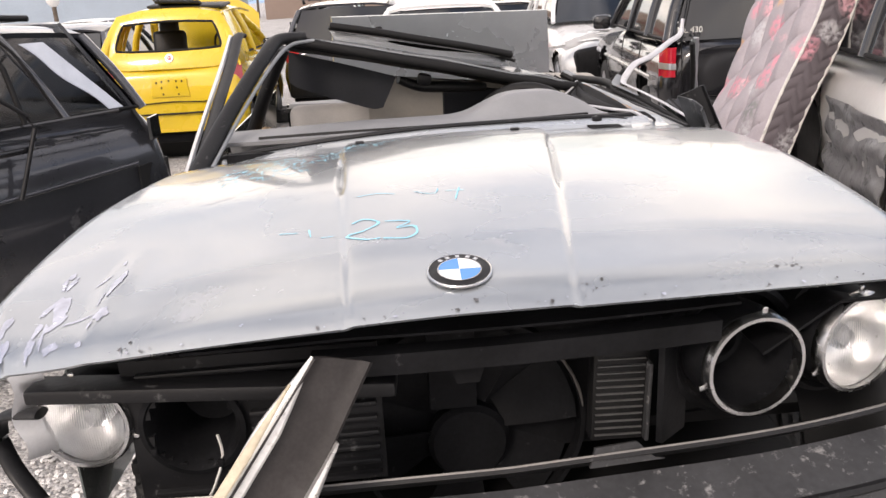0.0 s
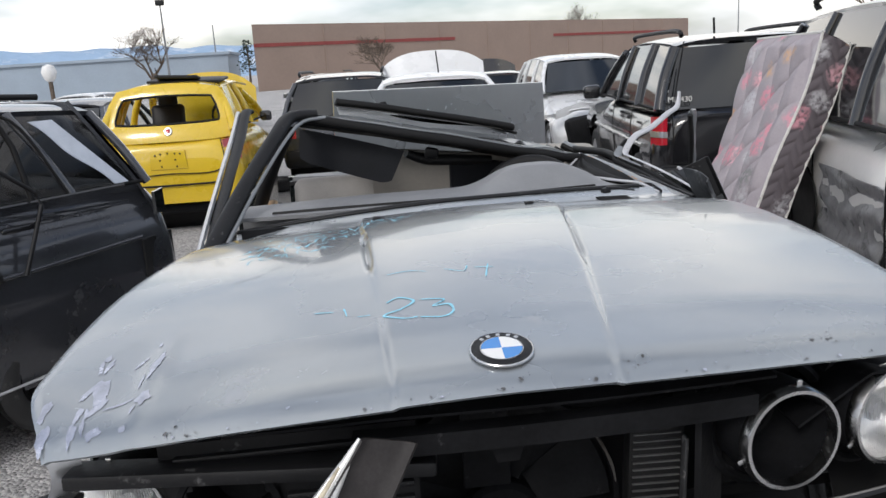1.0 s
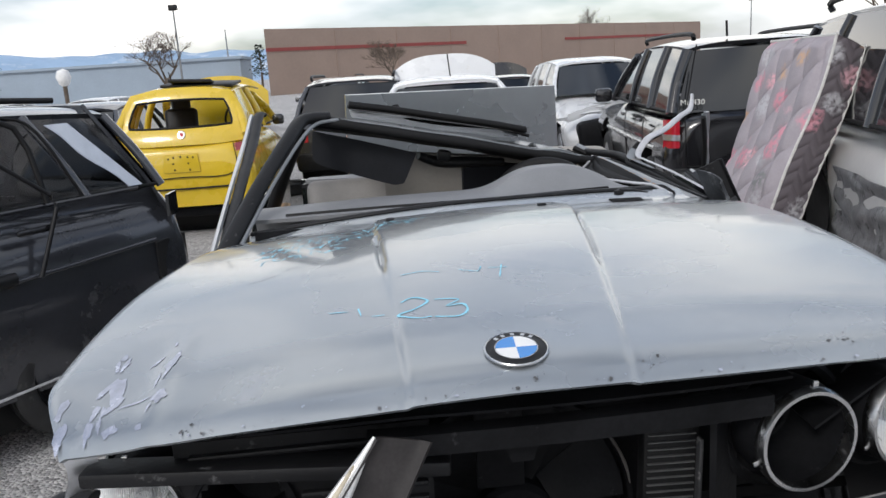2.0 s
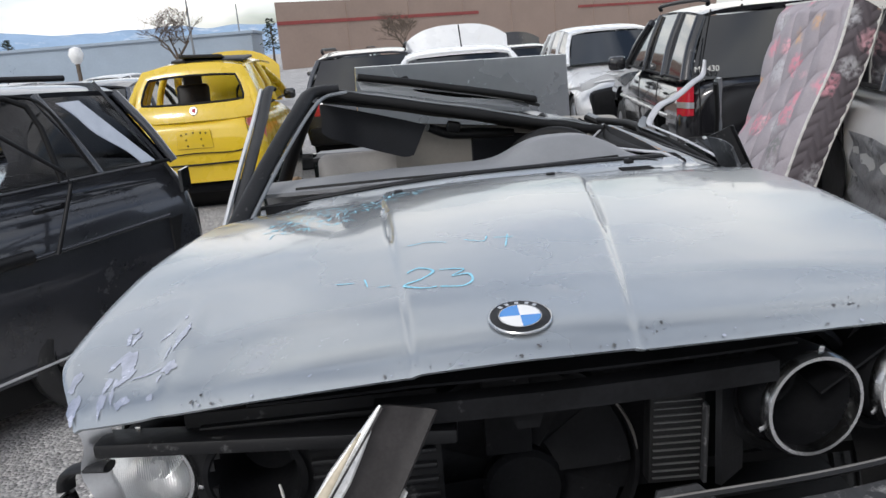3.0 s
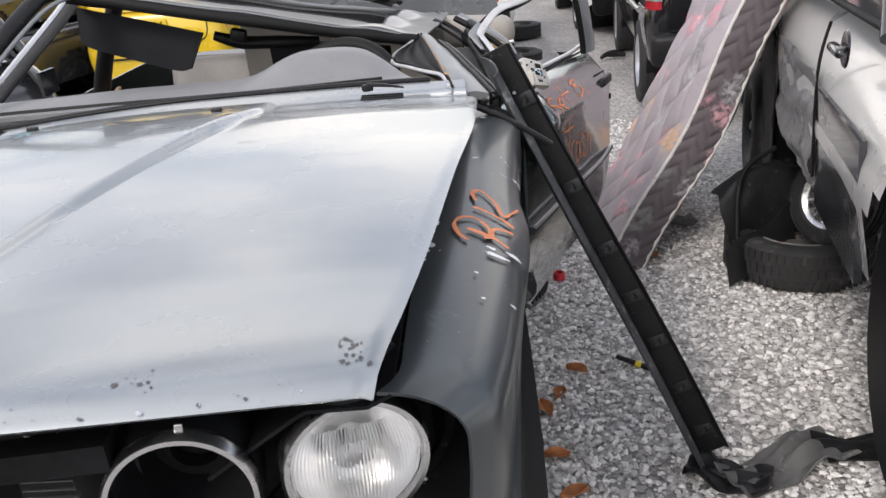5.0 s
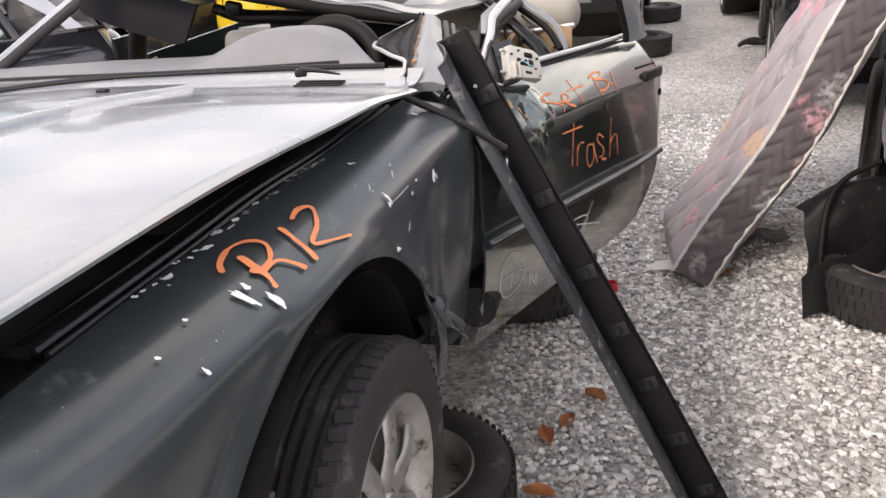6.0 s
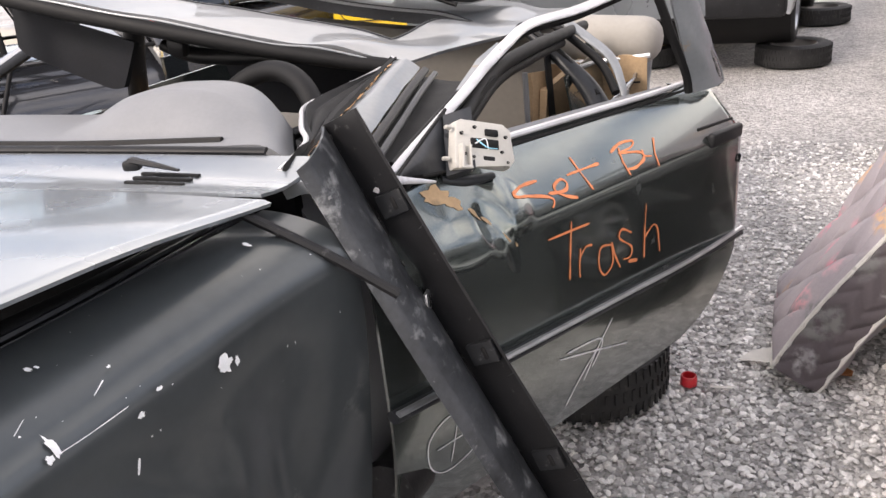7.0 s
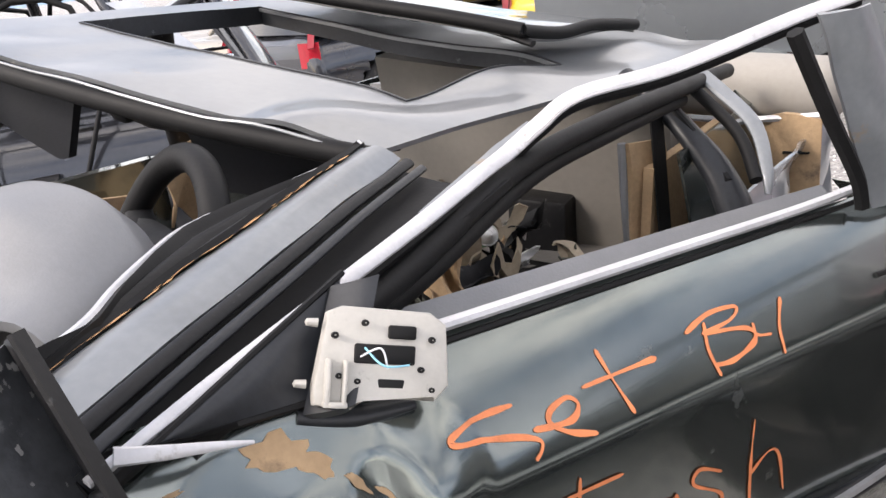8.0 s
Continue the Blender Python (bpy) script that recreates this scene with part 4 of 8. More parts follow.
# ---- wheels ----
def wheel(name, parent, m, r=0.30, w=0.19, rim=0.195, spokes=7, rim_mat=None, tread=True, hub=True):
    """A tyre with a grooved tread on a spoked rim; the axle lies along z, the outer face at plus z."""
    rim_mat = rim_mat or M["alu"]
    wh = new(name)
    wh.empty_display_size = 0.05
    wh.parent = parent
    wh.matrix_local = m
    h = w / 2
    prof = [(rim, -h * 0.82), (rim + 0.02, -h * 0.98), (r - 0.060, -h), (r - 0.026, -h * 0.95), (r - 0.009, -h * 0.86), (r - 0.003, -h * 0.74)]
    for g in (-0.45, 0.0, 0.45):
        prof += [(r, h * g - 0.006 - 0.022), (r, h * g - 0.006), (r - 0.010, h * g - 0.0045), (r - 0.010, h * g + 0.0045), (r, h * g + 0.006), (r, h * g + 0.006 + 0.022)]
    prof += [(r - 0.003, h * 0.74), (r - 0.009, h * 0.86), (r - 0.026, h * 0.95), (r - 0.060, h), (rim + 0.02, h * 0.98), (rim, h * 0.82)]
    part("tyre", lathe(prof, 56), M["tyre"], wh, "worn black tyre")
    if tread:
        bm = bmesh.new()
        for k in range(64):
            a = 2 * math.pi * k / 64
            for s in (-1, 1):
                box((0.006, 0.021, h * 0.27), (0, 0, 0), bevel=0, bm=bm)
                bmesh.ops.transform(bm, matrix=pose(math.cos(a) * (r - 0.003), math.sin(a) * (r - 0.003), s * h * 0.74, 0, 0, math.degrees(a)) @ pose(0, 0, 0, 16 * s, -13 * s, 0), verts=bm.verts[-8:])
        tagged(part("tread", bm, M["tyre"], wh, smooth=False), kind="stuff")
    part("rim", lathe([(rim - 0.005, -h * 0.8), (rim - 0.02, -h * 0.5), (rim - 0.035, 0.0), (rim - 0.02, h * 0.6), (rim - 0.006, h * 0.72), (rim + 0.006, h * 0.86), (rim + 0.004, h * 0.93), (rim - 0.012, h * 0.8), (rim - 0.03, h * 0.55), (rim - 0.045, 0.0), (rim - 0.03, -h * 0.5), (rim - 0.015, -h * 0.8)], 48, closed=True), rim_mat, wh)
    for k in range(spokes):
        a = 2 * math.pi * k / spokes
        part("spoke", rail([(0.035 * math.cos(a), 0.035 * math.sin(a), h * 0.62), (rim * 0.55 * math.cos(a), rim * 0.55 * math.sin(a), h * 0.7), ((rim - 0.022) * math.cos(a), (rim - 0.022) * math.sin(a), h * 0.58)], [0.028, 0.022, 0.027], 8, 0.5, up=(0, 0, 1)), rim_mat, wh)
    if hub:
        part("hub", lathe([(0.001, h * 0.82), (0.028, h * 0.8), (0.034, h * 0.7), (0.055, h * 0.62), (0.06, h * 0.3)], 28), rim_mat, wh)
    part("brake_disc", lathe([(0.001, -0.02), (0.14, -0.02), (0.14, -0.035)], 32), M["steel"], wh)
    return wh


wheel("front_wheel", coupe, pose(0.655, 0.75, 0.645, 0, 0, -5) @ pose(0, 0, 0, 0, 90, 0), r=0.295, w=0.205, rim_mat=M["oldrim"], tread=True)
part("hub_carrier", rail([(0.42, 0.68, 0.7), (0.62, 0.72, 0.705)], 0.05, 10), M["dark"], coupe)
wheel("front_wheel", coupe, pose(-0.60, 0.80, 0.62, 0, -90, 0), r=0.295)

# ---- the open near door ----
HINGE, DOOR_L = Vector((0.822, 1.315, 0)), 1.215
D_DIR = Vector((0.372, 0.928, 0)).normalized()
D_OUT = Vector((D_DIR.y, -D_DIR.x, 0))


def door_belt(u):
    return lerp(1.228, 1.150, u)


def door_fn(s, z, out=0.0):
    """Outer skin of the door: s metres along it from the hinge, z up."""
    u = s / DOOR_L
    belt, trim = door_belt(u), lerp(0.892, 0.765, u)
    k = (belt - z)
    off = 0.012 - 0.80 * 0.006 * math.log(1 + math.exp(min(40.0, (0.118 - max(k, 0)) / 0.006))) - 0.012 * math.exp(-max(k, 0) / 0.02)
    crease = belt - 0.125
    low = trim - z
    if low > 0:
        off -= 0.028 * (low / 0.22) ** 2
    # stove-in patch below the mirror, ending in a sharp buckle that breaks the crease
    r = math.hypot((s - 0.21) / 0.105, (z - (belt - 0.085)) / 0.065)
    off -= 0.020 * max(0, 1 - r) ** 0.8
    r2 = math.hypot((s - 0.285) / 0.035, (z - (belt - 0.112)) / 0.045)
    off -= 0.022 * max(0, 1 - r2)
    r3 = math.hypot((s - 0.335) / 0.05, (z - (belt - 0.085)) / 0.05)
    off += 0.010 * max(0, 1 - r3 * r3)
    off -= 0.006 * math.exp(-((s - 0.30 - 0.25 * (belt - 0.13 - z)) / 0.008) ** 2) * max(0, 1 - abs(z - (belt - 0.155)) / 0.05)
    off += 0.0015 * noise.noise(Vector((s * 3, z * 3, 8)))
    edge = max(0, u - 0.955) / 0.045
    off -= 0.02 * edge ** 2
    p = HINGE + D_DIR * s + D_OUT * (off + out)
    return Vector((p.x, p.y, z))


def door_grid(u, v):
    # rear edge bows: the door is longest at its middle
    z0 = lerp(0.625, 0.555, u) + 0.06 * max(0, (u - 0.85) / 0.15) ** 2
    z = lerp(door_belt(u), z0, v)
    reach = DOOR_L - 0.03 - 0.12 * max(0, v - 0.55) ** 2 / 0.2 * 0.9 + 0.02 * math.sin(v * 3.14)
    return door_fn(reach * u, z)


door = part("door", sheet(door_grid, 150, 90, 0.006), M["green"], coupe, "open dark green door with orange handwriting and a dent behind the mirror")
# inner shell gives the door its depth
part("door_inner", sheet(lambda u, v: door_fn(lerp(0.02, DOOR_L - 0.07, u), lerp(door_belt(u) - 0.01, lerp(0.72, 0.59, u), v)) - D_OUT * (0.11 - 0.03 * math.sin(v * 3.14)), 14, 10, 0.008), M["greypl"], door, "grey inner door panel")
part("door_edge", sheet(lambda u, v: door_fn(DOOR_L - 0.032 - 0.12 * max(0, v - 0.55) ** 2 / 0.2 * 0.9 + 0.02 * math.sin(v * 3.14), lerp(1.14, 0.6, v)) - D_OUT * (0.105 * u + 0.004), 4, 24, 0.004), M["green"], door)
part("belt_moulding", rail([door_fn(DOOR_L * u, door_belt(u) + 0.006) + D_OUT * 0.004 for u in (0.22, 0.42, 0.6, 0.8, 1.0)], 0.0085, 8, 0.75), M["framealu"], door, "bright aluminium belt moulding")
part("belt_seal", rail([door_fn(DOOR_L * u, door_belt(u) - 0.008) + D_OUT * 0.001 for u in (0.02, 0.25, 0.5, 0.75, 0.98)], 0.004, 6), M["rubber"], door)
part("side_moulding", rail([door_fn(DOOR_L * u - 0.002, lerp(0.892, 0.765, u)) + D_OUT * 0.006 for u in (0.0, 0.25, 0.5, 0.75, 0.99)], 0.014, 8, 0.7), M["blackplate"], door, "black side moulding with a chrome strip")
part("moulding_chrome", rail([door_fn(DOOR_L * u, lerp(0.892, 0.765, u) + 0.010) + D_OUT * 0.018 for u in (0.0, 0.25, 0.5, 0.75, 1.0)], 0.0065, 6, 0.8), M["alu"], door)
hp = door_fn(1.10, 1.048)
handle = part("handle", box((0.15, 0.02, 0.034), bevel=0.008, seg=3), M["black"], door, "black flush door handle")
handle.matrix_local = Matrix.Translation(hp + D_OUT * 0.004) @ D_DIR.to_track_quat("X", "Z").to_matrix().to_4x4() @ pose(0, 0, 0, 0, 3, 0)
part("handle_recess", rail([door_fn(1.015, 1.08) + D_OUT * 0.001, door_fn(1.18, 1.066) + D_OUT * 0.001], 0.004, 6), M["rubber"], door)
part("lock_hole", lathe([(0.011, 0.002), (0.011, -0.004), (0.001, -0.004)], 20, Matrix.Translation(door_fn(1.165, 0.975) + D_OUT * 0.001) @ D_OUT.to_track_quat("Z", "Y").to_matrix().to_4x4()), M["rubber"], door)
# bare primer where the paint has flaked off the dent
for k, (s0, z0, rs, rz, turn) in enumerate(((0.205, 1.172, 0.034, 0.016, -0.2), (0.235, 1.150, 0.020, 0.011, -0.7), (0.262, 1.128, 0.020, 0.0045, -0.9), (0.285, 1.108, 0.014, 0.003, -0.9), (0.305, 1.075, 0.010, 0.002, -1.2), (0.105, 1.178, 0.030, 0.0028, 0.05), (0.318, 1.060, 0.006, 0.002, -1.2))):
    flake(lambda a, b: door_fn(a, b, 0.0016), s0, z0, rs, rz, 40 + k, M["tan"], door, "bare_primer_patch", turn)


def door_mark(pts, width, mat, name):
    return stroke_on(lambda s, z: door_fn(s, z, 0.0016), pts, width, mat, door, name)


# orange handwriting "Set By" and "Trash" as painted strokes
for pts in ([(0.431, 1.133), (0.395, 1.136), (0.356, 1.135), (0.356, 1.129), (0.39, 1.119), (0.424, 1.109), (0.442, 1.10), (0.439, 1.093), (0.429, 1.088)],
            [(0.44, 1.109), (0.483, 1.102), (0.50, 1.11), (0.491, 1.119), (0.467, 1.116), (0.461, 1.107), (0.478, 1.094), (0.507, 1.083)],
            [(0.55, 1.142), (0.553, 1.112), (0.559, 1.082)], [(0.513, 1.12), (0.561, 1.117), (0.618, 1.113)],
            [(0.704, 1.12), (0.69, 1.097), (0.689, 1.072)], [(0.671, 1.119), (0.716, 1.125), (0.761, 1.119), (0.742, 1.111), (0.693, 1.112)],
            [(0.693, 1.112), (0.758, 1.098), (0.762, 1.085), (0.719, 1.079), (0.689, 1.083)], [(0.772, 1.099), (0.769, 1.088), (0.791, 1.082)], [(0.835, 1.107), (0.807, 1.083), (0.796, 1.059)]):
    door_mark(pts, 0.0058, M["orange"], "orange_writing")
for pts in ([(0.404, 1.036), (0.471, 1.03), (0.532, 1.024)], [(0.475, 1.048), (0.469, 0.994), (0.464, 0.932)], [(0.501, 0.984), (0.497, 0.953), (0.497, 0.924)], [(0.50, 0.966), (0.517, 0.98), (0.54, 0.977)],
            [(0.61, 0.951), (0.569, 0.959), (0.562, 0.923), (0.581, 0.896), (0.61, 0.911), (0.607, 0.957), (0.617, 0.928), (0.638, 0.89)], [(0.682, 0.951), (0.646, 0.971), (0.636, 0.955), (0.68, 0.921), (0.675, 0.90), (0.649, 0.904)],
            [(0.739, 0.996), (0.733, 0.94), (0.73, 0.876)], [(0.73, 0.92), (0.765, 0.938), (0.785, 0.924), (0.795, 0.866)]):
    door_mark(pts, 0.0062, M["orange"], "orange_writing")
door_mark([(0.668, 0.892), (0.703, 0.882)], 0.009, M["orange"], "orange_writing")
for pts in ([(0.608, 0.786), (0.557, 0.736), (0.518, 0.675)], [(0.428, 0.775), (0.536, 0.74), (0.68, 0.691)], [(0.466, 0.639), (0.507, 0.694), (0.559, 0.739)], [(0.45, 0.778), (0.571, 0.754), (0.544, 0.697)]):
    door_mark(pts, 0.0055, M["whitemark"], "white_star_mark")
for pts in ([(0.197, 0.771), (0.159, 0.805), (0.115, 0.821), (0.072, 0.796), (0.075, 0.74), (0.115, 0.705), (0.177, 0.712), (0.201, 0.746), (0.197, 0.771)], [(0.09, 0.768), (0.188, 0.761)], [(0.139, 0.801), (0.125, 0.72)], [(0.16, 0.758), (0.225, 0.741)], [(0.188, 0.752), (0.205, 0.70)], [(0.241, 0.679), (0.227, 0.723), (0.263, 0.677), (0.267, 0.704), (0.28, 0.66)]):
    door_mark(pts, 0.0036, M["whitemark"], "white_ring_mark")

# bent window frame of the door
FRAME_LINE = [(0.818, 1.385, 1.226), (0.812, 1.50, 1.240), (0.806, 1.66, 1.257), (0.795, 1.83, 1.272), (0.781, 1.97, 1.284), (0.778, 2.035, 1.291), (0.803, 2.075, 1.318), (0.848, 2.11, 1.352), (0.94, 2.20, 1.368), (1.06, 2.33, 1.408), (1.13, 2.40, 1.432), (1.15, 2.43, 1.49)]
part("window_frame", strip(FRAME_LINE, [0.008, 0.013, 0.017, 0.020, 0.022, 0.024, 0.025, 0.025, 0.024, 0.023, 0.022, 0.018], 0.006, (0.45, -0.25, 0.86)), M["framealu"], door, "bent dull white aluminium window frame")
part("window_channel", rail([Vector(p) + Vector((-0.012, 0.016, -0.016)) for p in FRAME_LINE[:-1]], 0.009, 8), M["rubber"], door)
part("window_channel", rail([Vector(p) + Vector((-0.034, 0.022, -0.020)) for p in FRAME_LINE[1:8]], 0.009, 8), M["rubber"], door)
part("frame_inner_face", strip([Vector(p) + Vector((-0.022, 0.020, -0.004)) for p in FRAME_LINE[3:7]], [0.012, 0.024, 0.034, 0.02], 0.003, (0.2, -0.3, 0.9)), M["pillar"], door)
part("rear_post", rail([(1.125, 2.26, 1.415), (1.17, 2.32, 1.30), (1.205, 2.40, 1.20), (1.215, 2.44, 1.15)], [0.009, 0.011, 0.013, 0.014], 8, 0.4, up=(1, -0.4, 0)), M["green"], door, "dented rear post of the door frame")
part("post_seal", rail([(1.095, 2.18, 1.41), (1.125, 2.235, 1.30), (1.15, 2.30, 1.20), (1.155, 2.315, 1.155)], 0.0105, 6), M["rubber"], door)

part("post_panel", sheet(lambda u, v: Vector((1.115, 2.205, 1.425)).lerp(Vector((1.166, 2.325, 1.15)), v) + D_DIR * u * lerp(0.10, 0.155, v) + D_OUT * (0.016 * math.sin(u * 3.14) + 0.006 * noise.noise(Vector((u * 4, v * 4, 3)))), 10, 16, 0.008), M["pillar"], door, "dented grey rear post of the window frame")

# mirror without its shell
MX, MY, MZ = Vector((0.613, 0.729, -0.295)), Vector((-0.774, 0.491, -0.395)), Vector((-0.143, 0.474, 0.87))
mirror_m = Matrix.Translation((0.886, 1.625, 1.219)) @ Matrix(((MX.x, MY.x, MZ.x, 0), (MX.y, MY.y, MZ.y, 0), (MX.z, MY.z, MZ.z, 0), (0, 0, 0, 1))) @ Matrix.Diagonal((0.80, 1, 0.66, 1))
tri_bl, tri_br, tri_top = Vector((0.820, 1.432, 1.226)), Vector((0.852, 1.575, 1.196)), Vector((0.816, 1.668, 1.276))


def triangle_fn(u, v):
    """Three-cornered cover with a rounded face, its long side along the window frame."""
    p = tri_bl.lerp(tri_br.lerp(tri_top, v), u)
    lift = math.sin(min(1, u * 1.05) * 3.14) * math.sin(v * 3.14)
    return p + Vector((0.8, -0.45, 0.4)) * (0.004 + 0.010 * lift)


part("mirror_triangle", sheet(triangle_fn, 16, 14, 0.010), M["blackplate"], door, "black plastic mirror triangle")
part("triangle_edge", rail([triangle_fn(1.0, 0.0), triangle_fn(0.5, 0.0), triangle_fn(0.02, 0.5), triangle_fn(0.5, 1.0), triangle_fn(1.0, 1.0)], 0.0035, 6, smooth=0), M["rubber"], door)
part("mirror_foot", sheet(lambda u, v: tri_br.lerp(tri_top, lerp(-0.05, 0.92, v)) + Vector((0.8, -0.5, 0.3)) * (0.012 + 0.030 * math.sin(u * 1.6)) + Vector((0.42, 0.85, 0.0)) * (0.045 * u - 0.012), 8, 10, 0.012), M["blackplate"], door, "scraped black mirror foot")
part("mirror_arm", rail([(0.842, 1.56, 1.188), (0.872, 1.60, 1.172), (0.905, 1.645, 1.168)], [0.012, 0.014, 0.008], 8, 0.7), M["blackplate"], door)
part("belt_corner", strip([(0.826, 1.405, 1.240), (0.838, 1.435, 1.228), (0.850, 1.468, 1.216), (0.862, 1.498, 1.205)], [0.015, 0.012, 0.008, 0.003], 0.003, (0.75, -0.45, 0.5)), M["framealu"], door, "bright corner of the belt moulding")
mirror = part("mirror", plate([(-0.072, -0.04), (-0.06, 0.06), (-0.045, 0.068), (0.055, 0.066), (0.074, 0.05), (0.078, -0.03), (0.062, -0.052), (-0.02, -0.048), (-0.03, -0.066), (-0.07, -0.062)], 0.022, mirror_m @ pose(0, 0, 0, 86, 0, 0), bevel=0.004), M["mirrorpl"], door, "bare beige plastic mirror mount with its glass missing")
for x, z, w, h in ((0.022, 0.038, 0.032, 0.018), (0.004, 0.008, 0.068, 0.026), (0.012, -0.032, 0.032, 0.018)):
    part("slot", box((w, 0.006, h), bevel=0.004), M["rubber"], mirror).matrix_local = mirror_m @ pose(x, -0.0215, z, 0, 0, 0)
for x, z in ((0.056, 0.03), (0.058, -0.036), (-0.02, 0.048), (-0.045, -0.022), (-0.025, -0.028), (0.045, -0.01), (-0.052, 0.03)):
    part("screw", lathe([(0.001, 0.003), (0.0036, 0.003), (0.0046, 0.0)], 12, mirror_m @ pose(x, -0.022, z, 90, 0, 0)), M["rubber"], mirror)
part("wire", rail([mirror_m @ Vector((-0.02, -0.027, 0.016)), mirror_m @ Vector((0.0, -0.035, -0.006)), mirror_m @ Vector((0.03, -0.028, -0.004))], 0.0010, 5), M["cyan"], mirror)
part("wire", rail([mirror_m @ Vector((-0.024, -0.027, 0.004)), mirror_m @ Vector((-0.004, -0.034, 0.016)), mirror_m @ Vector((0.006, -0.03, -0.01))], 0.0010, 5), M["whitemark"], mirror)
part("mirror_back", box((0.06, 0.03, 0.10), bevel=0.012), M["blackplate"], mirror).matrix_local = mirror_m @ pose(-0.03, 0.026, 0.0)
for x, z, w, h in ((-0.058, -0.03, 0.006, 0.06), (-0.040, -0.03, 0.005, 0.058), (-0.049, -0.058, 0.026, 0.008)):
    part("bracket_rib", box((w, 0.016, h), bevel=0.002), M["mirrorpl"], mirror).matrix_local = mirror_m @ pose(x, -0.028, z)
for x, z in ((-0.070, 0.045), (-0.078, -0.035)):
    part("peg", lathe([(0.001, 0.014), (0.005, 0.012), (0.006, 0.0)], 12, mirror_m @ pose(x, -0.012, z, 0, -90, 0)), M["mirrorpl"], mirror)

# ---- cowl, windscreen frame, roof ----
def cowl_fn(dy, dz):
    def fn(u, v):
        x = lerp(-0.60, 0.70, u)
        return (x, 1.195 + (0.15 if x > -0.04 else 0.26) * (x + 0.04) ** 2 + lerp(0.0, dy, v), 1.276 - 0.06 * max(0, x - 0.15) ** 2 - 0.062 * max(0, (0.06 - x) / 0.66) ** 1.7 + lerp(0, dz, v))
    return fn


part("cowl", sheet(lambda u, v: Vector(cowl_fn(0.155, 0.006)(u, v)) + Vector((0, 0, -0.012 * math.sin(v * 3.14))), 40, 5, 0.005), M["hood"], coupe, "faded grey cowl panel with vents")
part("windscreen_sill", strip([Vector(cowl_fn(0.165, 0.008)(u / 15, 1)) for u in range(15)], 0.016, 0.007, (0, -0.3, 1), smooth=2), M["black"], coupe, "black windscreen sill")
for k in range(3):
    p = cowl_fn(0.155, 0.006)((0.50 + 0.60) / 1.30, 0.35 + 0.12 * k)
    part("vent_slot", box((0.10, 0.008, 0.006), (p[0], p[1], p[2] - 0.010), (0, 3, 8), bevel=0.002), M["rubber"], coupe)
part("wiper_pivot", box((0.026, 0.02, 0.016), (0.47, 1.29, 1.29), (0, 0, 20), 0.005), M["black"], coupe)
part("wiper_stub", rail([(0.47, 1.29, 1.297), (0.51, 1.285, 1.294), (0.555, 1.29, 1.284)], [0.009, 0.007, 0.003], 6, 0.6), M["black"], coupe)
# hood hinge rod / gas strut hanging out over the fender
part("hood_strut", rail([(0.70, 1.228, 1.248), (0.80, 1.25, 1.19), (0.892, 1.276, 1.123)], 0.0075, 8), M["black"], coupe, "loose black hood strut")

FL, FR = Vector((-0.425, 1.815, 1.545)), Vector((0.60, 1.975, 1.302))
RL, RR = Vector((-0.46, 3.2, 1.46)), Vector((0.70, 3.35, 1.225))


def roof_fn(u, v):
    f, r = FL.lerp(FR, u), RL.lerp(RR, u)
    p = f.lerp(r, v)
    p.z += 0.012 * math.sin(u * 3.14) * (1 - v) - 0.02 * math.sin(u * 3.14) * v
    p.y -= 0.035 * math.sin(u * 3.14) * (1 - v)
    # buckles beside the near rail
    p.z += 0.016 * math.exp(-((u - 0.86) / 0.06) ** 2) * math.sin(v * 17 + 1) + 0.008 * noise.noise(Vector((u * 3.2, v * 3.5, 5))) + 0.002 * noise.noise(Vector((u * 9, v * 8, 6)))
    return p


SUN_U0, SUN_U1, SUN_V0, SUN_V1 = 0.10, 0.84, 0.215, 0.575
roof = part("roof", sheet(roof_fn, 60, 60, 0.008, keep=lambda u, v: not (SUN_U0 < u < SUN_U1 and SUN_V0 < v < SUN_V1)), M["roof"], coupe, "crushed grey roof tilted down over the driver's side, with an open sunroof hole")
HOLE_UV = [(SUN_U0, SUN_V0), (SUN_U1, SUN_V0), (SUN_U1, SUN_V1), (SUN_U0, SUN_V1)]
for a, b in ((0, 1), (1, 2), (2, 3), (3, 0)):
    part("sunroof_channel", sheet(lambda u, v: roof_fn(lerp(HOLE_UV[a][0], HOLE_UV[b][0], u), lerp(HOLE_UV[a][1], HOLE_UV[b][1], u)) + Vector((0, 0, 0.003 - 0.045 * v)), 24, 3, 0.006), M["blackplate"], roof)
# sunroof panel slid back and sprung up
def panel_fn(u, v):
    p = roof_fn(lerp(0.12, 0.82, u), lerp(0.50, 0.86, v))
    return p + Vector((0, 0, 0.05 + 0.03 * (1 - v) - 0.012 * abs(u - 0.5) ** 2 * 4))


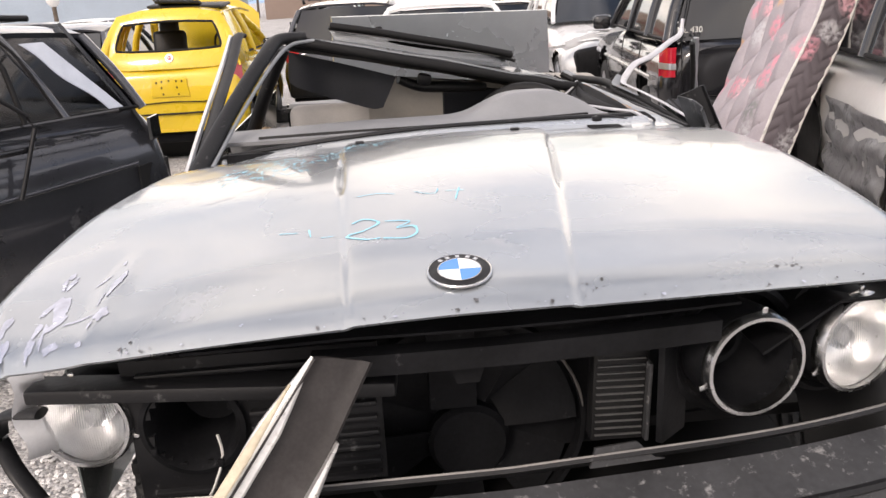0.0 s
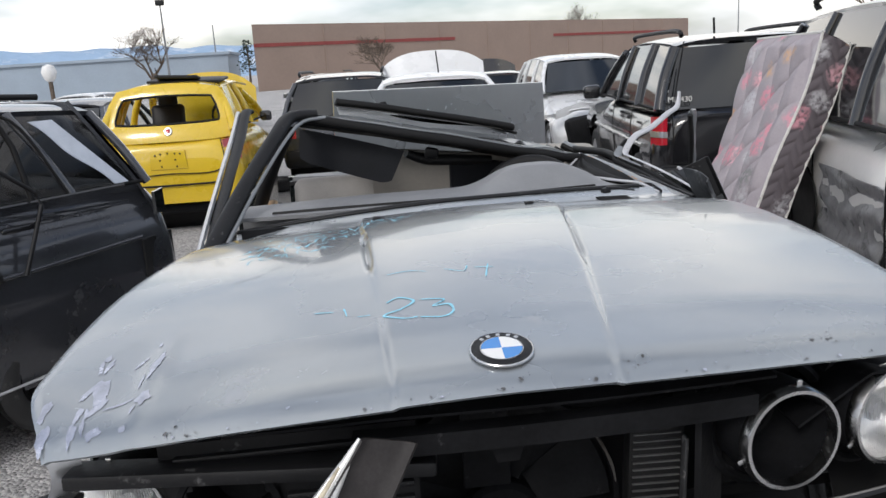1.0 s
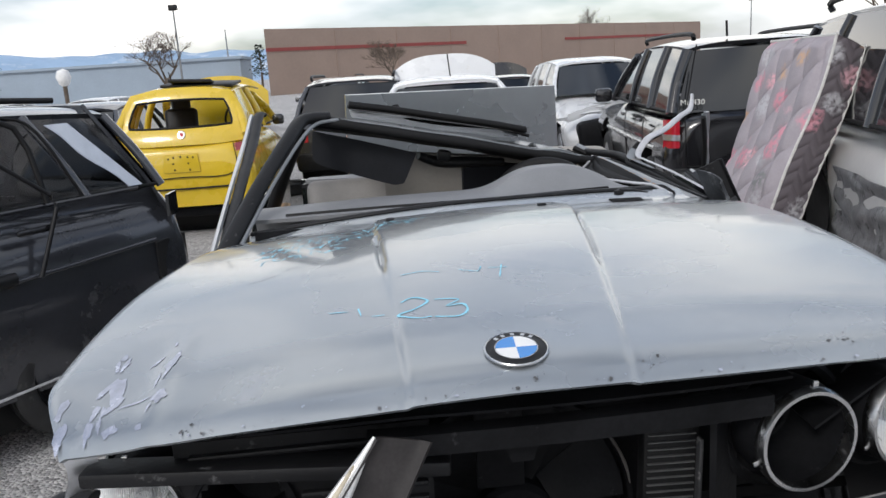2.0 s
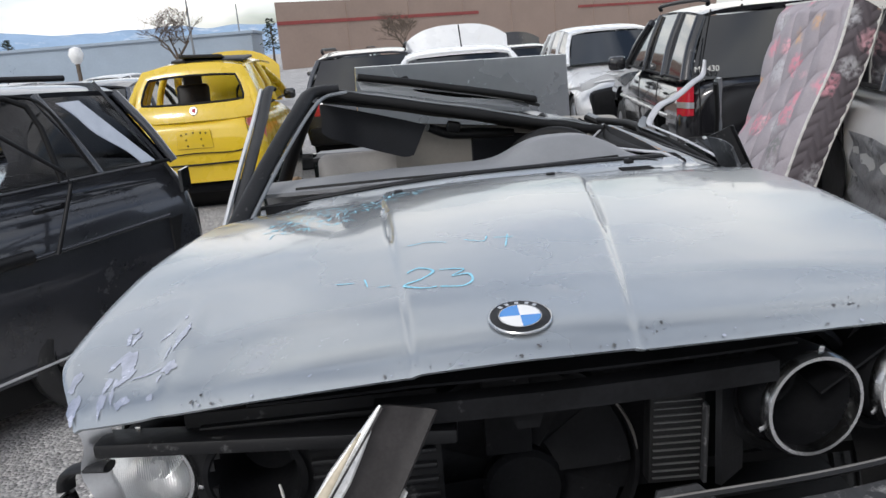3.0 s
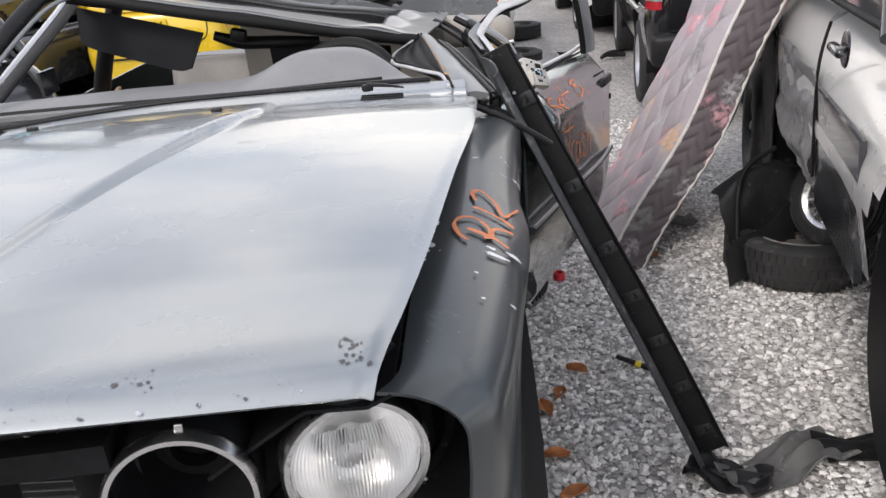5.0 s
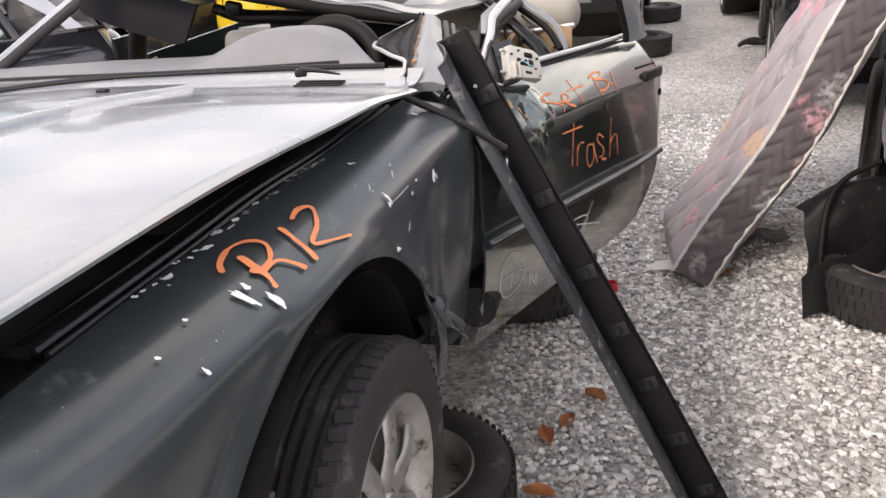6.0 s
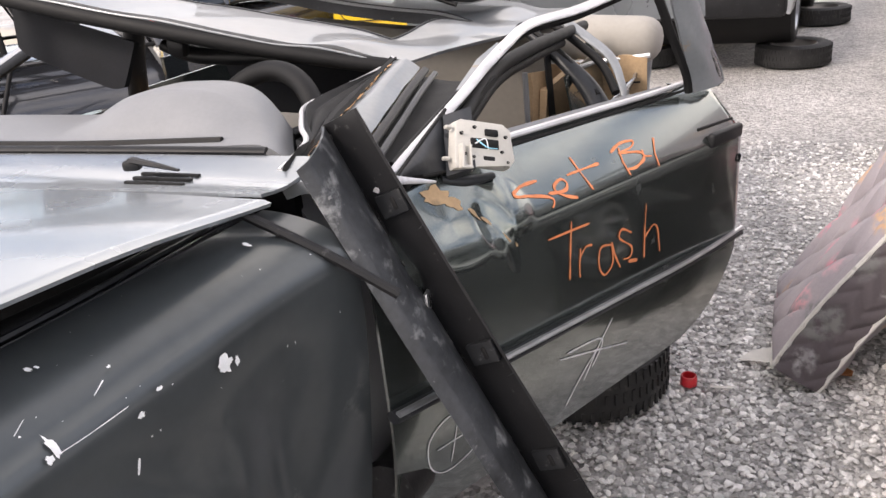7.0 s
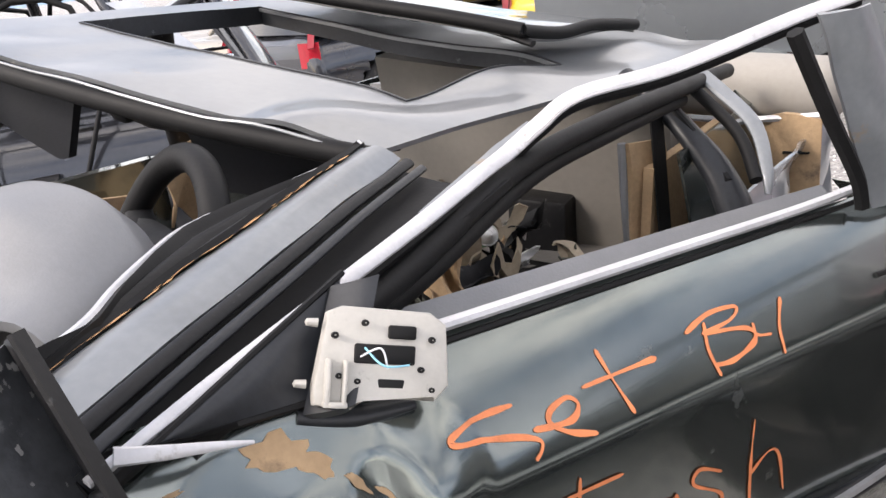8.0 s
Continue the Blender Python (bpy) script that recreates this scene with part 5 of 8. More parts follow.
sun_panel = part("sunroof_panel", sheet(panel_fn, 20, 16, 0.02), M["blackpaint"], roof, "black sunroof panel sprung up over the roof")
part("sunroof_seal", rail([panel_fn(u, 0) for u in (0, 0.02, 0.25, 0.5, 0.75, 0.98, 1)], 0.016, 8), M["rubber"], sun_panel)
part("sunroof_seal", rail([panel_fn(1.0, v) for v in (0, 0.3, 0.6, 1.0)], 0.014, 8), M["rubber"], sun_panel)
part("torn_seal", rail([roof_fn(0.30, 0.62) + Vector((0, 0, 0.10)), roof_fn(0.33, 0.60) + Vector((0, 0, 0.06)), roof_fn(0.5, 0.56) + Vector((0, 0, 0.055)), roof_fn(0.7, 0.52) + Vector((0, 0, 0.06)), roof_fn(0.84, 0.5) + Vector((0, 0, 0.045))], [0.02, 0.018, 0.014, 0.014, 0.012], 7, 0.6), M["rubber"], roof, "torn rubber seal lying across the roof")
# header and pillars
part("header_seal", rail([FL + Vector((-0.015, -0.01, -0.01)), roof_fn(0.1, 0) + Vector((0, -0.012, -0.018)), roof_fn(0.3, 0) + Vector((0, -0.014, -0.024)), roof_fn(0.55, 0) + Vector((0, -0.014, -0.026)), roof_fn(0.8, 0) + Vector((0, -0.012, -0.022)), FR + Vector((0, -0.01, -0.008))], 0.016, 8, 1.1), M["rubber"], coupe, "black windscreen rubber along the roof edge")
part("header_lip", rail([roof_fn(u / 12, 0) + Vector((0, -0.018, -0.004)) for u in range(13)], 0.0025, 6, smooth=3), M["pillar"], coupe)
part("header_inner", sheet(lambda u, v: roof_fn(u * 0.93, 0.01) + Vector((0, 0.02 + 0.12 * v, -0.035 - 0.02 * v)), 20, 3, 0.008), M["dark"], coupe)
part("a_pillar", rail([(-0.685, 1.27, 1.152), (-0.632, 1.38, 1.248), (-0.567, 1.52, 1.36), (-0.485, 1.67, 1.480), (-0.443, 1.765, 1.530), (-0.36, 1.805, 1.536)], [0.030, 0.029, 0.027, 0.026, 0.026, 0.02], 14, 0.75), M["black"], coupe, "standing windscreen pillar")
# thin grey rail that paints the lit edge of the black pillar
part("pillar_rubber", rail([(-0.64, 1.285, 1.17), (-0.592, 1.39, 1.255), (-0.528, 1.53, 1.362), (-0.45, 1.675, 1.472), (-0.40, 1.765, 1.515), (-0.33, 1.80, 1.522)], 0.006, 8), M["pillar"], coupe)
# the crushed near pillar, wide and flat
def near_pillar(u, v):
    a = Vector((0.674, 1.36, 1.236)).lerp(Vector((0.590, 1.955, 1.312)), v)
    b = Vector((0.756, 1.375, 1.236)).lerp(Vector((0.634, 1.985, 1.290)), v)
    p = a.lerp(b, u)
    p.z += 0.004 * math.sin(v * 3.14) + 0.010 * math.sin(u * 3.14) + 0.003 * noise.noise(Vector((u * 3, v * 6, 1)))
    return p


part("a_pillar", sheet(near_pillar, 8, 24, 0.02), M["pillar"], coupe, "flattened windscreen pillar with rust along its edge")
M["rust"] = material("rust", (0.40, 0.23, 0.11), rough=0.9, var=0.4, scale=40)
rust = random.Random(5)
for k in range(34):
    v = rust.uniform(0.10, 0.92)
    flake(lambda a, b: near_pillar(a, b) + Vector((0, 0, 0.0045)), 0.02 + 0.10 * rust.random() ** 2, v, rust.uniform(0.02, 0.06), rust.uniform(0.008, 0.03), 300 + k, M["rust"], coupe, "rust_patch")
# windscreen rubber: a bowed black band with a pale upper edge, from the roof corner down to the cowl
SCREEN_EDGE = [Vector(p) for p in ((0.665, 1.385, 1.252), (0.656, 1.455, 1.260), (0.642, 1.505, 1.266), (0.600, 1.56, 1.268), (0.558, 1.628, 1.270), (0.518, 1.70, 1.270), (0.508, 1.78, 1.271), (0.516, 1.87, 1.274), (0.560, 1.935, 1.292), (0.588, 1.966, 1.314))]


def screen_edge(v):
    k = min(v * 9, 8.999)
    return SCREEN_EDGE[int(k)].lerp(SCREEN_EDGE[int(k) + 1], k % 1)


def screen_rubber(u, v):
    p = screen_edge(v).lerp(near_pillar(0.02, min(1, max(0, (screen_edge(v).y - 1.36) / 0.595))), u)
    p.z += -0.014 * math.sin(u * 3.14) + 0.004 * math.cos(u * 19)
    return p


part("pillar_rubber", sheet(screen_rubber, 26, 40, 0.008), M["rubber"], coupe, "black windscreen rubber with ribs")
part("pillar_chrome", rail([p + Vector((-0.004, -0.002, 0.003)) for p in SCREEN_EDGE], 0.005, 6, smooth=4), M["framealu"], coupe, "pale edge of the windscreen rubber")
part("gutter_strip", strip([near_pillar(1.04, v) + Vector((0.010, 0.0, -0.004)) for v in (0.0, 0.25, 0.5, 0.75, 1.0)], 0.016, 0.006, (0.5, -0.2, 0.8)), M["black"], coupe)
part("gutter_strip", strip([near_pillar(1.04, v) + Vector((0.030, 0.004, -0.012)) for v in (0.0, 0.25, 0.5, 0.75, 1.0)], 0.012, 0.005, (0.5, -0.2, 0.8)), M["blackplate"], coupe)
part("opening_seal", sheet(lambda u, v: near_pillar(1.0, v).lerp(Vector((0.802, 1.42, 1.205)).lerp(Vector((0.80, 2.0, 1.285)), v), u) + Vector((0, 0, -0.018 - 0.012 * math.sin(u * 3.14))), 6, 16, 0.01), M["rubber"], coupe, "black seal of the door opening")
# gutter, seals and bent rails along the near roof side
part("rail_seal", rail([(0.81, 1.47, 1.205), (0.80, 1.75, 1.225), (0.775, 2.05, 1.262), (0.785, 2.3, 1.268), (0.78, 2.6, 1.25), (0.77, 2.95, 1.225)], 0.016, 8), M["rubber"], coupe)
part("rail_seal", rail([(0.795, 1.50, 1.185), (0.785, 1.8, 1.20), (0.765, 2.1, 1.235), (0.77, 2.35, 1.235), (0.76, 2.7, 1.215)], 0.014, 8), M["rubber"], coupe)
# middle pillar, folded
part("b_pillar", rail([(0.63, 2.73, 1.262), (0.70, 2.70, 1.222), (0.79, 2.665, 1.152), (0.865, 2.62, 1.085), (0.91, 2.60, 0.98), (0.92, 2.62, 0.80)], [0.020, 0.024, 0.028, 0.034, 0.045, 0.05], 10, 0.7), M["blackplate"], coupe, "folded black middle pillar")
part("b_pillar_lip", rail([(0.665, 2.70, 1.262), (0.735, 2.68, 1.215), (0.815, 2.65, 1.145), (0.885, 2.60, 1.085)], 0.008, 6), M["rubber"], coupe)
part("b_pillar_skin", strip([(0.735, 2.80, 1.268), (0.82, 2.75, 1.222), (0.905, 2.69, 1.168), (0.948, 2.62, 1.10), (0.955, 2.60, 1.065)], [0.034, 0.034, 0.030, 0.022, 0.010], 0.008, (0.5, -0.5, 0.7)), M["pillar"], coupe)
part("b_pillar_lip", rail([(0.715, 2.77, 1.262), (0.80, 2.72, 1.212), (0.885, 2.665, 1.155), (0.935, 2.60, 1.09)], 0.012, 8), M["rubber"], coupe)
part("belt_webbing", sheet(lambda u, v: (0.735 + 0.02 * v, 2.605 + 0.06 * u, lerp(1.22, 0.80, v)), 2, 8, 0.003), M["rubber"], coupe)
# rear quarter: body behind the door opening
def quarter_fn(u, v):
    y = lerp(2.58, 4.25, u)
    z = lerp(1.14 - 0.02 * u, 0.62, v)
    return (0.80 + 0.03 * math.sin(v * 3.14) - 0.10 * u * u, y, z)


def quarter_arch(u, v):
    p = quarter_fn(u, v)
    return math.hypot(p[1] - 3.36, p[2] - 0.62) > 0.33


part("rear_quarter", sheet(quarter_fn, 60, 26, 0.006, keep=quarter_arch), M["green"], coupe, "dark green rear quarter panel")
part("c_pillar", sheet(lambda u, v: (lerp(0.66, 0.80, v) - 0.02 * u, lerp(3.15, 3.0, v) + lerp(0.22, 0.62, v) * u, lerp(1.24, 1.13, v)), 8, 8, 0.01), M["green"], coupe, "crushed rear roof pillar")
part("sill", rail([(0.80, 1.32, 0.73), (0.81, 1.9, 0.68), (0.81, 2.55, 0.62)], 0.05, 8), M["black"], coupe, "black door sill")
far_side = part("far_side", sheet(lambda u, v: (-0.78 - 0.02 * math.sin(v * 3.14), lerp(2.6, 4.2, u), lerp(1.12, 0.6, v)), 20, 8, 0.006), M["green"], coupe)
part("sill", rail([(-0.78, 1.40, 0.78), (-0.79, 2.0, 0.73), (-0.79, 2.6, 0.66)], 0.05, 8), M["black"], coupe)
part("sill_plate", rail([(-0.745, 1.5, 0.83), (-0.75, 2.0, 0.78), (-0.75, 2.5, 0.73)], 0.012, 6), M["alu"], coupe)
# far door frame leaning outwards
far_door = part("door", rail([(-0.72, 1.45, 1.09), (-0.72, 1.70, 1.18), (-0.72, 2.10, 1.31), (-0.72, 2.45, 1.42), (-0.72, 2.69, 1.51), (-0.70, 2.74, 1.515)], [0.02, 0.02, 0.022, 0.024, 0.024, 0.018], 8, 0.6), M["black"], coupe, "far door with its window frame leaning out")
part("door_skin", sheet(lambda u, v: (-0.78 - 0.06 * u, lerp(1.55, 2.5, u), lerp(1.13 - 0.05 * u, 0.72, v)), 10, 8, 0.05), M["green"], far_door)
part("door_frame", rail([(-0.75, 1.45, 1.10), (-0.75, 1.70, 1.19), (-0.75, 2.10, 1.32), (-0.75, 2.45, 1.43), (-0.75, 2.69, 1.515)], 0.010, 6), M["alu"], far_door)
part("b_pillar", rail([(-0.50, 2.42, 1.47), (-0.62, 2.48, 1.25), (-0.72, 2.55, 1.0), (-0.75, 2.58, 0.75)], 0.035, 8, 0.7), M["black"], coupe, "black far middle pillar")
# trunk lid standing open, boot floor
trunk = part("trunk_lid", sheet(lambda u, v: (lerp(-0.385, 0.985, u) + 0.05 * (0.5 - u) * (1 - v) * -1, lerp(4.12, 4.36, u) + 0.06 * (1 - v) - 0.3 * 0, lerp(1.04, 1.545 - 0.035 * u, v)), 24, 16, 0.03), M["hood"], coupe, "plain grey trunk lid standing wide open")
part("rear_deck", sheet(lambda u, v: (lerp(-0.62, 0.66, u), lerp(3.25, 3.95, v), 1.12 - 0.06 * v), 8, 6, 0.02), M["black"], coupe)
part("boot_floor", sheet(lambda u, v: (lerp(-0.7, 0.7, u), lerp(3.2, 4.25, v), 0.72), 4, 4, 0.02), M["dark"], coupe)
part("tail_panel", sheet(lambda u, v: (lerp(-0.72, 0.72, u), 4.26, lerp(1.02, 0.6, v)), 8, 6, 0.03), M["green"], coupe)

# ---- cabin ----
part("floor_pan", sheet(lambda u, v: (lerp(-0.74, 0.76, u), lerp(1.3, 3.25, v), 0.66 - 0.06 * v), 6, 8, 0.02), M["dark"], coupe)
part("firewall", sheet(lambda u, v: (lerp(-0.58, 0.68, u), 1.40, lerp(1.24, 0.66, v)), 6, 6, 0.02), M["dark"], coupe)
part("engine_bay_wall", sheet(lambda u, v: (lerp(-0.6, 0.58, u), lerp(0.32, 1.3, v), 0.92), 5, 5, 0.02), M["rubber"], coupe)


def dash_fn(u, v):
    right = lerp(0.63, 0.485, v)
    x = lerp(-0.62, right, u)
    y = 1.40 + 0.20 * (x + 0.0) ** 2 * (1 - v) + 0.30 * v
    hump = math.exp(-(abs((x - 0.335) / 0.165) ** 3.2))
    z = 1.272 + 0.008 * math.sin(v * 3.14) + hump * 0.064 * min(1, max(0, (v - 0.15) / 0.3)) ** 0.8
    if v > 0.82:
        z -= (v - 0.82) / 0.18 * lerp(0.10, 0.05, hump)
    z -= 0.05 * max(0, (x - right + 0.07) / 0.07) ** 2
    return (x, y, z - 0.03 * max(0, -x - 0.2))


dash = part("dashboard", sheet(dash_fn, 64, 26, 0.012), M["greypl"], coupe, "grey dashboard with a rounded instrument hood")
part("dash_face", sheet(lambda u, v: (lerp(-0.62, 0.48, u), 1.70 + 0.02 * v, lerp(1.20, 0.85, v)), 10, 6, 0.02), M["black"], dash)
part("defroster_slot", rail([dash_fn(u, 0.10) for u in (0.1, 0.3, 0.5, 0.7, 0.9)], 0.007, 6), M["rubber"], dash)
wheel_m = Matrix.Translation((0.345, 1.75, 1.166)) @ pose(0, 0, 0, 60, 0, -16)
part("steering_wheel", rail([wheel_m @ Vector((0.178 * math.cos(a), 0.178 * math.sin(a), 0)) for a in (2 * math.pi * k / 24 for k in range(25))], 0.022, 10, smooth=2), M["rubber"], coupe, "black four-spoke steering wheel")
steer = coupe.children[-1]
part("wheel_pad", sheet(lambda u, v: wheel_m @ Vector((lerp(-0.085, 0.085, u), lerp(-0.07, 0.06, v), 0.0 + 0.035 * math.sin(u * 3.14) ** 0.5 * math.sin(v * 3.14) ** 0.5)), 10, 10, 0.02), M["black"], steer)
for a in (25, 155, 205, 335):
    part("spoke", rail([wheel_m @ Vector((0.06 * math.cos(radians(a)), 0.06 * math.sin(radians(a)), 0.005)), wheel_m @ Vector((0.18 * math.cos(radians(a)), 0.18 * math.sin(radians(a)), 0))], [0.03, 0.02], 8, 0.5, smooth=0), M["black"], steer)
part("column", rail([wheel_m @ Vector((0, 0, 0)), wheel_m @ Vector((0, 0, -0.25))], 0.04, 10), M["black"], steer)
VISOR = [Vector(p) for p in ((-0.43, 1.93, 1.482), (-0.07, 1.935, 1.378), (-0.13, 1.92, 1.262), (-0.437, 1.92, 1.372))]


def visor_fn(u, v):
    """A padded board with rounded lower corners, hung along the header."""
    e = 0.10 * max(0, 1 - u / 0.10) ** 2 + 0.12 * max(0, 1 - (1 - u) / 0.12) ** 2
    w = v * (1 - e)
    return VISOR[0].lerp(VISOR[1], u).lerp(VISOR[3].lerp(VISOR[2], u), w) + Vector((0, -0.006 * math.sin(u * 3.14) * math.sin(v * 3.14), 0))


visor = part("sun_visor", sheet(visor_fn, 24, 12, 0.016), M["visor"], coupe, "dark grey sun visor hanging down")
part("mirror_stub", box((0.05, 0.03, 0.04), (0.03, 1.95, 1.36), (10, 14, 0), 0.01), M["black"], coupe)
part("headlining_scrap", rail([(-0.06, 2.0, 1.36), (0.02, 2.02, 1.33), (0.14, 2.03, 1.32), (0.26, 2.05, 1.31)], [0.02, 0.03, 0.028, 0.02], 7, 0.7), M["black"], coupe)


def seat(name, m, mat, back_h=0.55, w=0.5, lean=18, label=""):
    s = new(name)
    s.empty_display_size = 0.05
    s.parent = coupe
    s.matrix_local = m
    if label:
        tagged(s, label)
    part("cushion", box((w, 0.5, 0.14), (0, 0, 0.12), (-6, 0, 0), 0.05, seg=3), mat, s)
    part("backrest", box((w, 0.12, back_h), (0, 0.30, 0.12 + back_h / 2), (-lean, 0, 0), 0.045, seg=3), mat, s)
    for k in (-0.3, -0.1, 0.1, 0.3):
        part("pleat", rail([(k * w, 0.215, 0.16), (k * w, 0.30, 0.10 + back_h * 0.9)], 0.005, 5), M["rubber"], s)
    return s


# parcel shelf, bench back and torn lining seen through the near window
part("parcel_shelf", sheet(lambda u, v: (lerp(-0.6, 0.88, u), 3.28 + 0.25 * v, 1.14 - 0.02 * v - 0.05 * u * (1 - v)), 12, 6, 0.02), M["greypl"], coupe, "grey parcel shelf")
part("bench_back_board", sheet(lambda u, v: (lerp(0.55, 0.96, u), 3.05 + 0.06 * math.sin(u * 5), lerp(1.09 + 0.03 * u, 0.90, v) + 0.008 * math.sin(u * 17)), 16, 8, 0.015), M["tan"], coupe, "torn tan fibreboard behind the bench")
for k in range(5):
    part("board_slot", box((0.025, 0.02, 0.004), (0.80 + 0.032 * k, 3.04 + 0.06 * math.sin((0.25 + 0.078 * k / 0.41) * 5) - 0.006, 1.03 + 0.002 * k), (0, -4, 0), 0), M["rubber"], coupe)
part("inner_quarter", sheet(lambda u, v: (0.90 - 0.05 * v + 0.05 * abs(math.sin(u * 5 + v * 3)) + 0.03 * noise.noise(Vector((u * 4, v * 4, 6))), lerp(2.66, 3.40, u), lerp(1.04 + 0.10 * u, 0.72, v) + 0.02 * math.sin(u * 9) + 0.02 * noise.noise(Vector((u * 5, v * 4, 2)))), 30, 20, 0.006), M["hood"], coupe, "crumpled bare inner quarter panel")
seat("rear_bench", pose(0.02, 2.75, 0.62), M["seat"], 0.42, 1.2, 20, "grey leather rear bench with pleats")
part("rear_side_panel", sheet(lambda u, v: (0.74 - 0.03 * v, lerp(2.60, 3.1, u), lerp(1.10, 0.75, v)), 8, 6, 0.02), M["tan"], coupe, "torn tan side panel")
part("far_side_panel", sheet(lambda u, v: (-0.70, lerp(2.0, 2.36, u), lerp(1.085 - 0.07 * u, 0.90, v)), 8, 6, 0.02), M["tan"], coupe)
part("torn_board", sheet(lambda u, v: (-0.66 + 0.05 * math.sin(4 * u + 3 * v), lerp(2.40, 2.68, u), lerp(1.14 - 0.05 * (2 * u - 1) ** 2, 0.90 + 0.05 * math.sin(u * 9), v)), 14, 12, 0.008), M["tan"], coupe, "torn tan fibreboard")
part("sun_visor", sheet(lambda u, v: (lerp(0.10, 0.48, u), 2.03 + 0.10 * u + 0.03 * v, lerp(1.335 - 0.07 * u, 1.19 - 0.05 * u, v)), 12, 8, 0.018), M["visor"], coupe, "dark sun visor hanging under the crushed roof")
part("seat_side_board", sheet(lambda u, v: (0.685 + 0.034 * u + 0.006 * math.sin(v * 9), lerp(2.586, 2.682, u), lerp(1.152 - 0.012 * u, 0.80, v)), 6, 16, 0.015), M["tan"], coupe, "tan fibreboard of a stripped seat back")
part("board_edge", rail([(0.683, 2.584, 1.154), (0.684, 2.585, 1.0), (0.69, 2.588, 0.80)], 0.009, 6), M["greypl"], coupe)
# the shell takes the darker beige, which stands in for cabin shade
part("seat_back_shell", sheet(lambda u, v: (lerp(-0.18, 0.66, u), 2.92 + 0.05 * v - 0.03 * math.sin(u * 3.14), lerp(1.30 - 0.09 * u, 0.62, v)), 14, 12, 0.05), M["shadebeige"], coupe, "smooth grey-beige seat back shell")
part("cabin_box", box((0.16, 0.10, 0.16), (0.335, 2.84, 0.86), (0, 4, 8), 0.012), M["black"], coupe)
part("bench_shoulder", box((0.46, 0.17, 0.15), (0.76, 3.13, 1.155), (0, 3, -6), 0.065, seg=4), M["beige"], coupe, "rounded grey-beige end of the rear bench")
part("bench_piping", rail([(0.55, 3.035, 1.105), (0.76, 3.01, 1.10), (0.97, 2.985, 1.12)], 0.008, 6), M["framealu"], coupe)
rnd2 = random.Random(21)
M["card"] = material("grey_cardboard", (0.36, 0.30, 0.22), rough=0.85, var=0.25, scale=14, bump=0.1, bump_scale=60)
M["rag"] = material("pale_foam_scraps", (0.42, 0.40, 0.36), rough=0.9, var=0.25, scale=16, bump=0.2, bump_scale=50)
for mat_k, n in (("card", 12), ("rag", 9), ("tan", 8), ("black", 12), ("white", 3), ("seat", 5), ("blue", 2)):
    for _ in range(n):
        a, d = rnd2.uniform(0, 6.28), rnd2.random() ** 0.7
        x, y = 0.30 + 0.34 * d * math.cos(a), 2.28 + 0.34 * d * math.sin(a)
        z = 0.93 + 0.10 * (1 - d * d) + rnd2.uniform(-0.03, 0.03)
        s = rnd2.uniform(0.035, 0.10) if mat_k not in ("white", "blue") else 0.035
        ph, bend = rnd2.uniform(0, 6), rnd2.uniform(0.01, 0.03)
        tilt = pose(x, y, z, rnd2.uniform(-60, 60), rnd2.uniform(-60, 60), rnd2.uniform(0, 360))
        part("debris", sheet(lambda u, v: tilt @ Vector(((u - 0.5) * s * 2 * (0.7 + 0.3 * math.sin(v * 8 + ph)), (v - 0.5) * s * (0.6 + 0.4 * math.sin(u * 9 + ph)), bend * math.sin(u * 7 + ph) + bend * math.sin(v * 7 + ph))), 8, 6, 0.003), M[mat_k], coupe)
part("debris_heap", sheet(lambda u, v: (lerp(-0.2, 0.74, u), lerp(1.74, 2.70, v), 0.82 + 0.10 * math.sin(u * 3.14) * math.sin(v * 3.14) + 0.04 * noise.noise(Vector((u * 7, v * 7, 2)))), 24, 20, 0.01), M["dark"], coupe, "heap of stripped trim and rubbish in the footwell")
M["cloth"] = material("dark_grey_green_cloth", (0.10, 0.105, 0.09), rough=0.9, var=0.5, scale=24, bump=0.2, bump_scale=80, dirt=(0.30, 0.28, 0.22), dirt_amount=0.3, dirt_scale=18)
near_heap = random.Random(33)
for mat_k, n in (("cloth", 16), ("card", 8), ("black", 12), ("tan", 5), ("rag", 8), ("white", 3), ("cyan", 2), ("whiteedge", 4)):
    for _ in range(n):
        t = near_heap.random()
        x, y = lerp(0.62, 0.22, t) + near_heap.gauss(0, 0.05), lerp(1.80, 2.50, near_heap.random()) + near_heap.gauss(0, 0.03)
        z = 1.02 - 0.10 * t + near_heap.uniform(-0.06, 0.03)
        size = near_heap.uniform(0.03, 0.08) if mat_k not in ("white", "cyan", "whiteedge") else near_heap.uniform(0.018, 0.035)
        ph, bend = near_heap.uniform(0, 6), near_heap.uniform(0.006, 0.022)
        tilt = pose(x, y, z, near_heap.uniform(-70, 70), near_heap.uniform(-70, 70), near_heap.uniform(0, 360))
        part("rubbish", sheet(lambda u, v: tilt @ Vector(((u - 0.5) * size * 2.4 * (0.7 + 0.3 * math.sin(v * 5 + ph)), (v - 0.5) * size * (0.7 + 0.3 * math.sin(u * 6 + ph)), bend * math.sin(u * 5 + ph) + bend * math.sin(v * 9 + ph * 2) + 0.01 * noise.noise(Vector((u * 5, v * 5, ph))))), 12, 9, 0.003), M[mat_k], coupe)
M["lime"] = material("green_plastic", (0.12, 0.55, 0.05), rough=0.3, var=0.1)
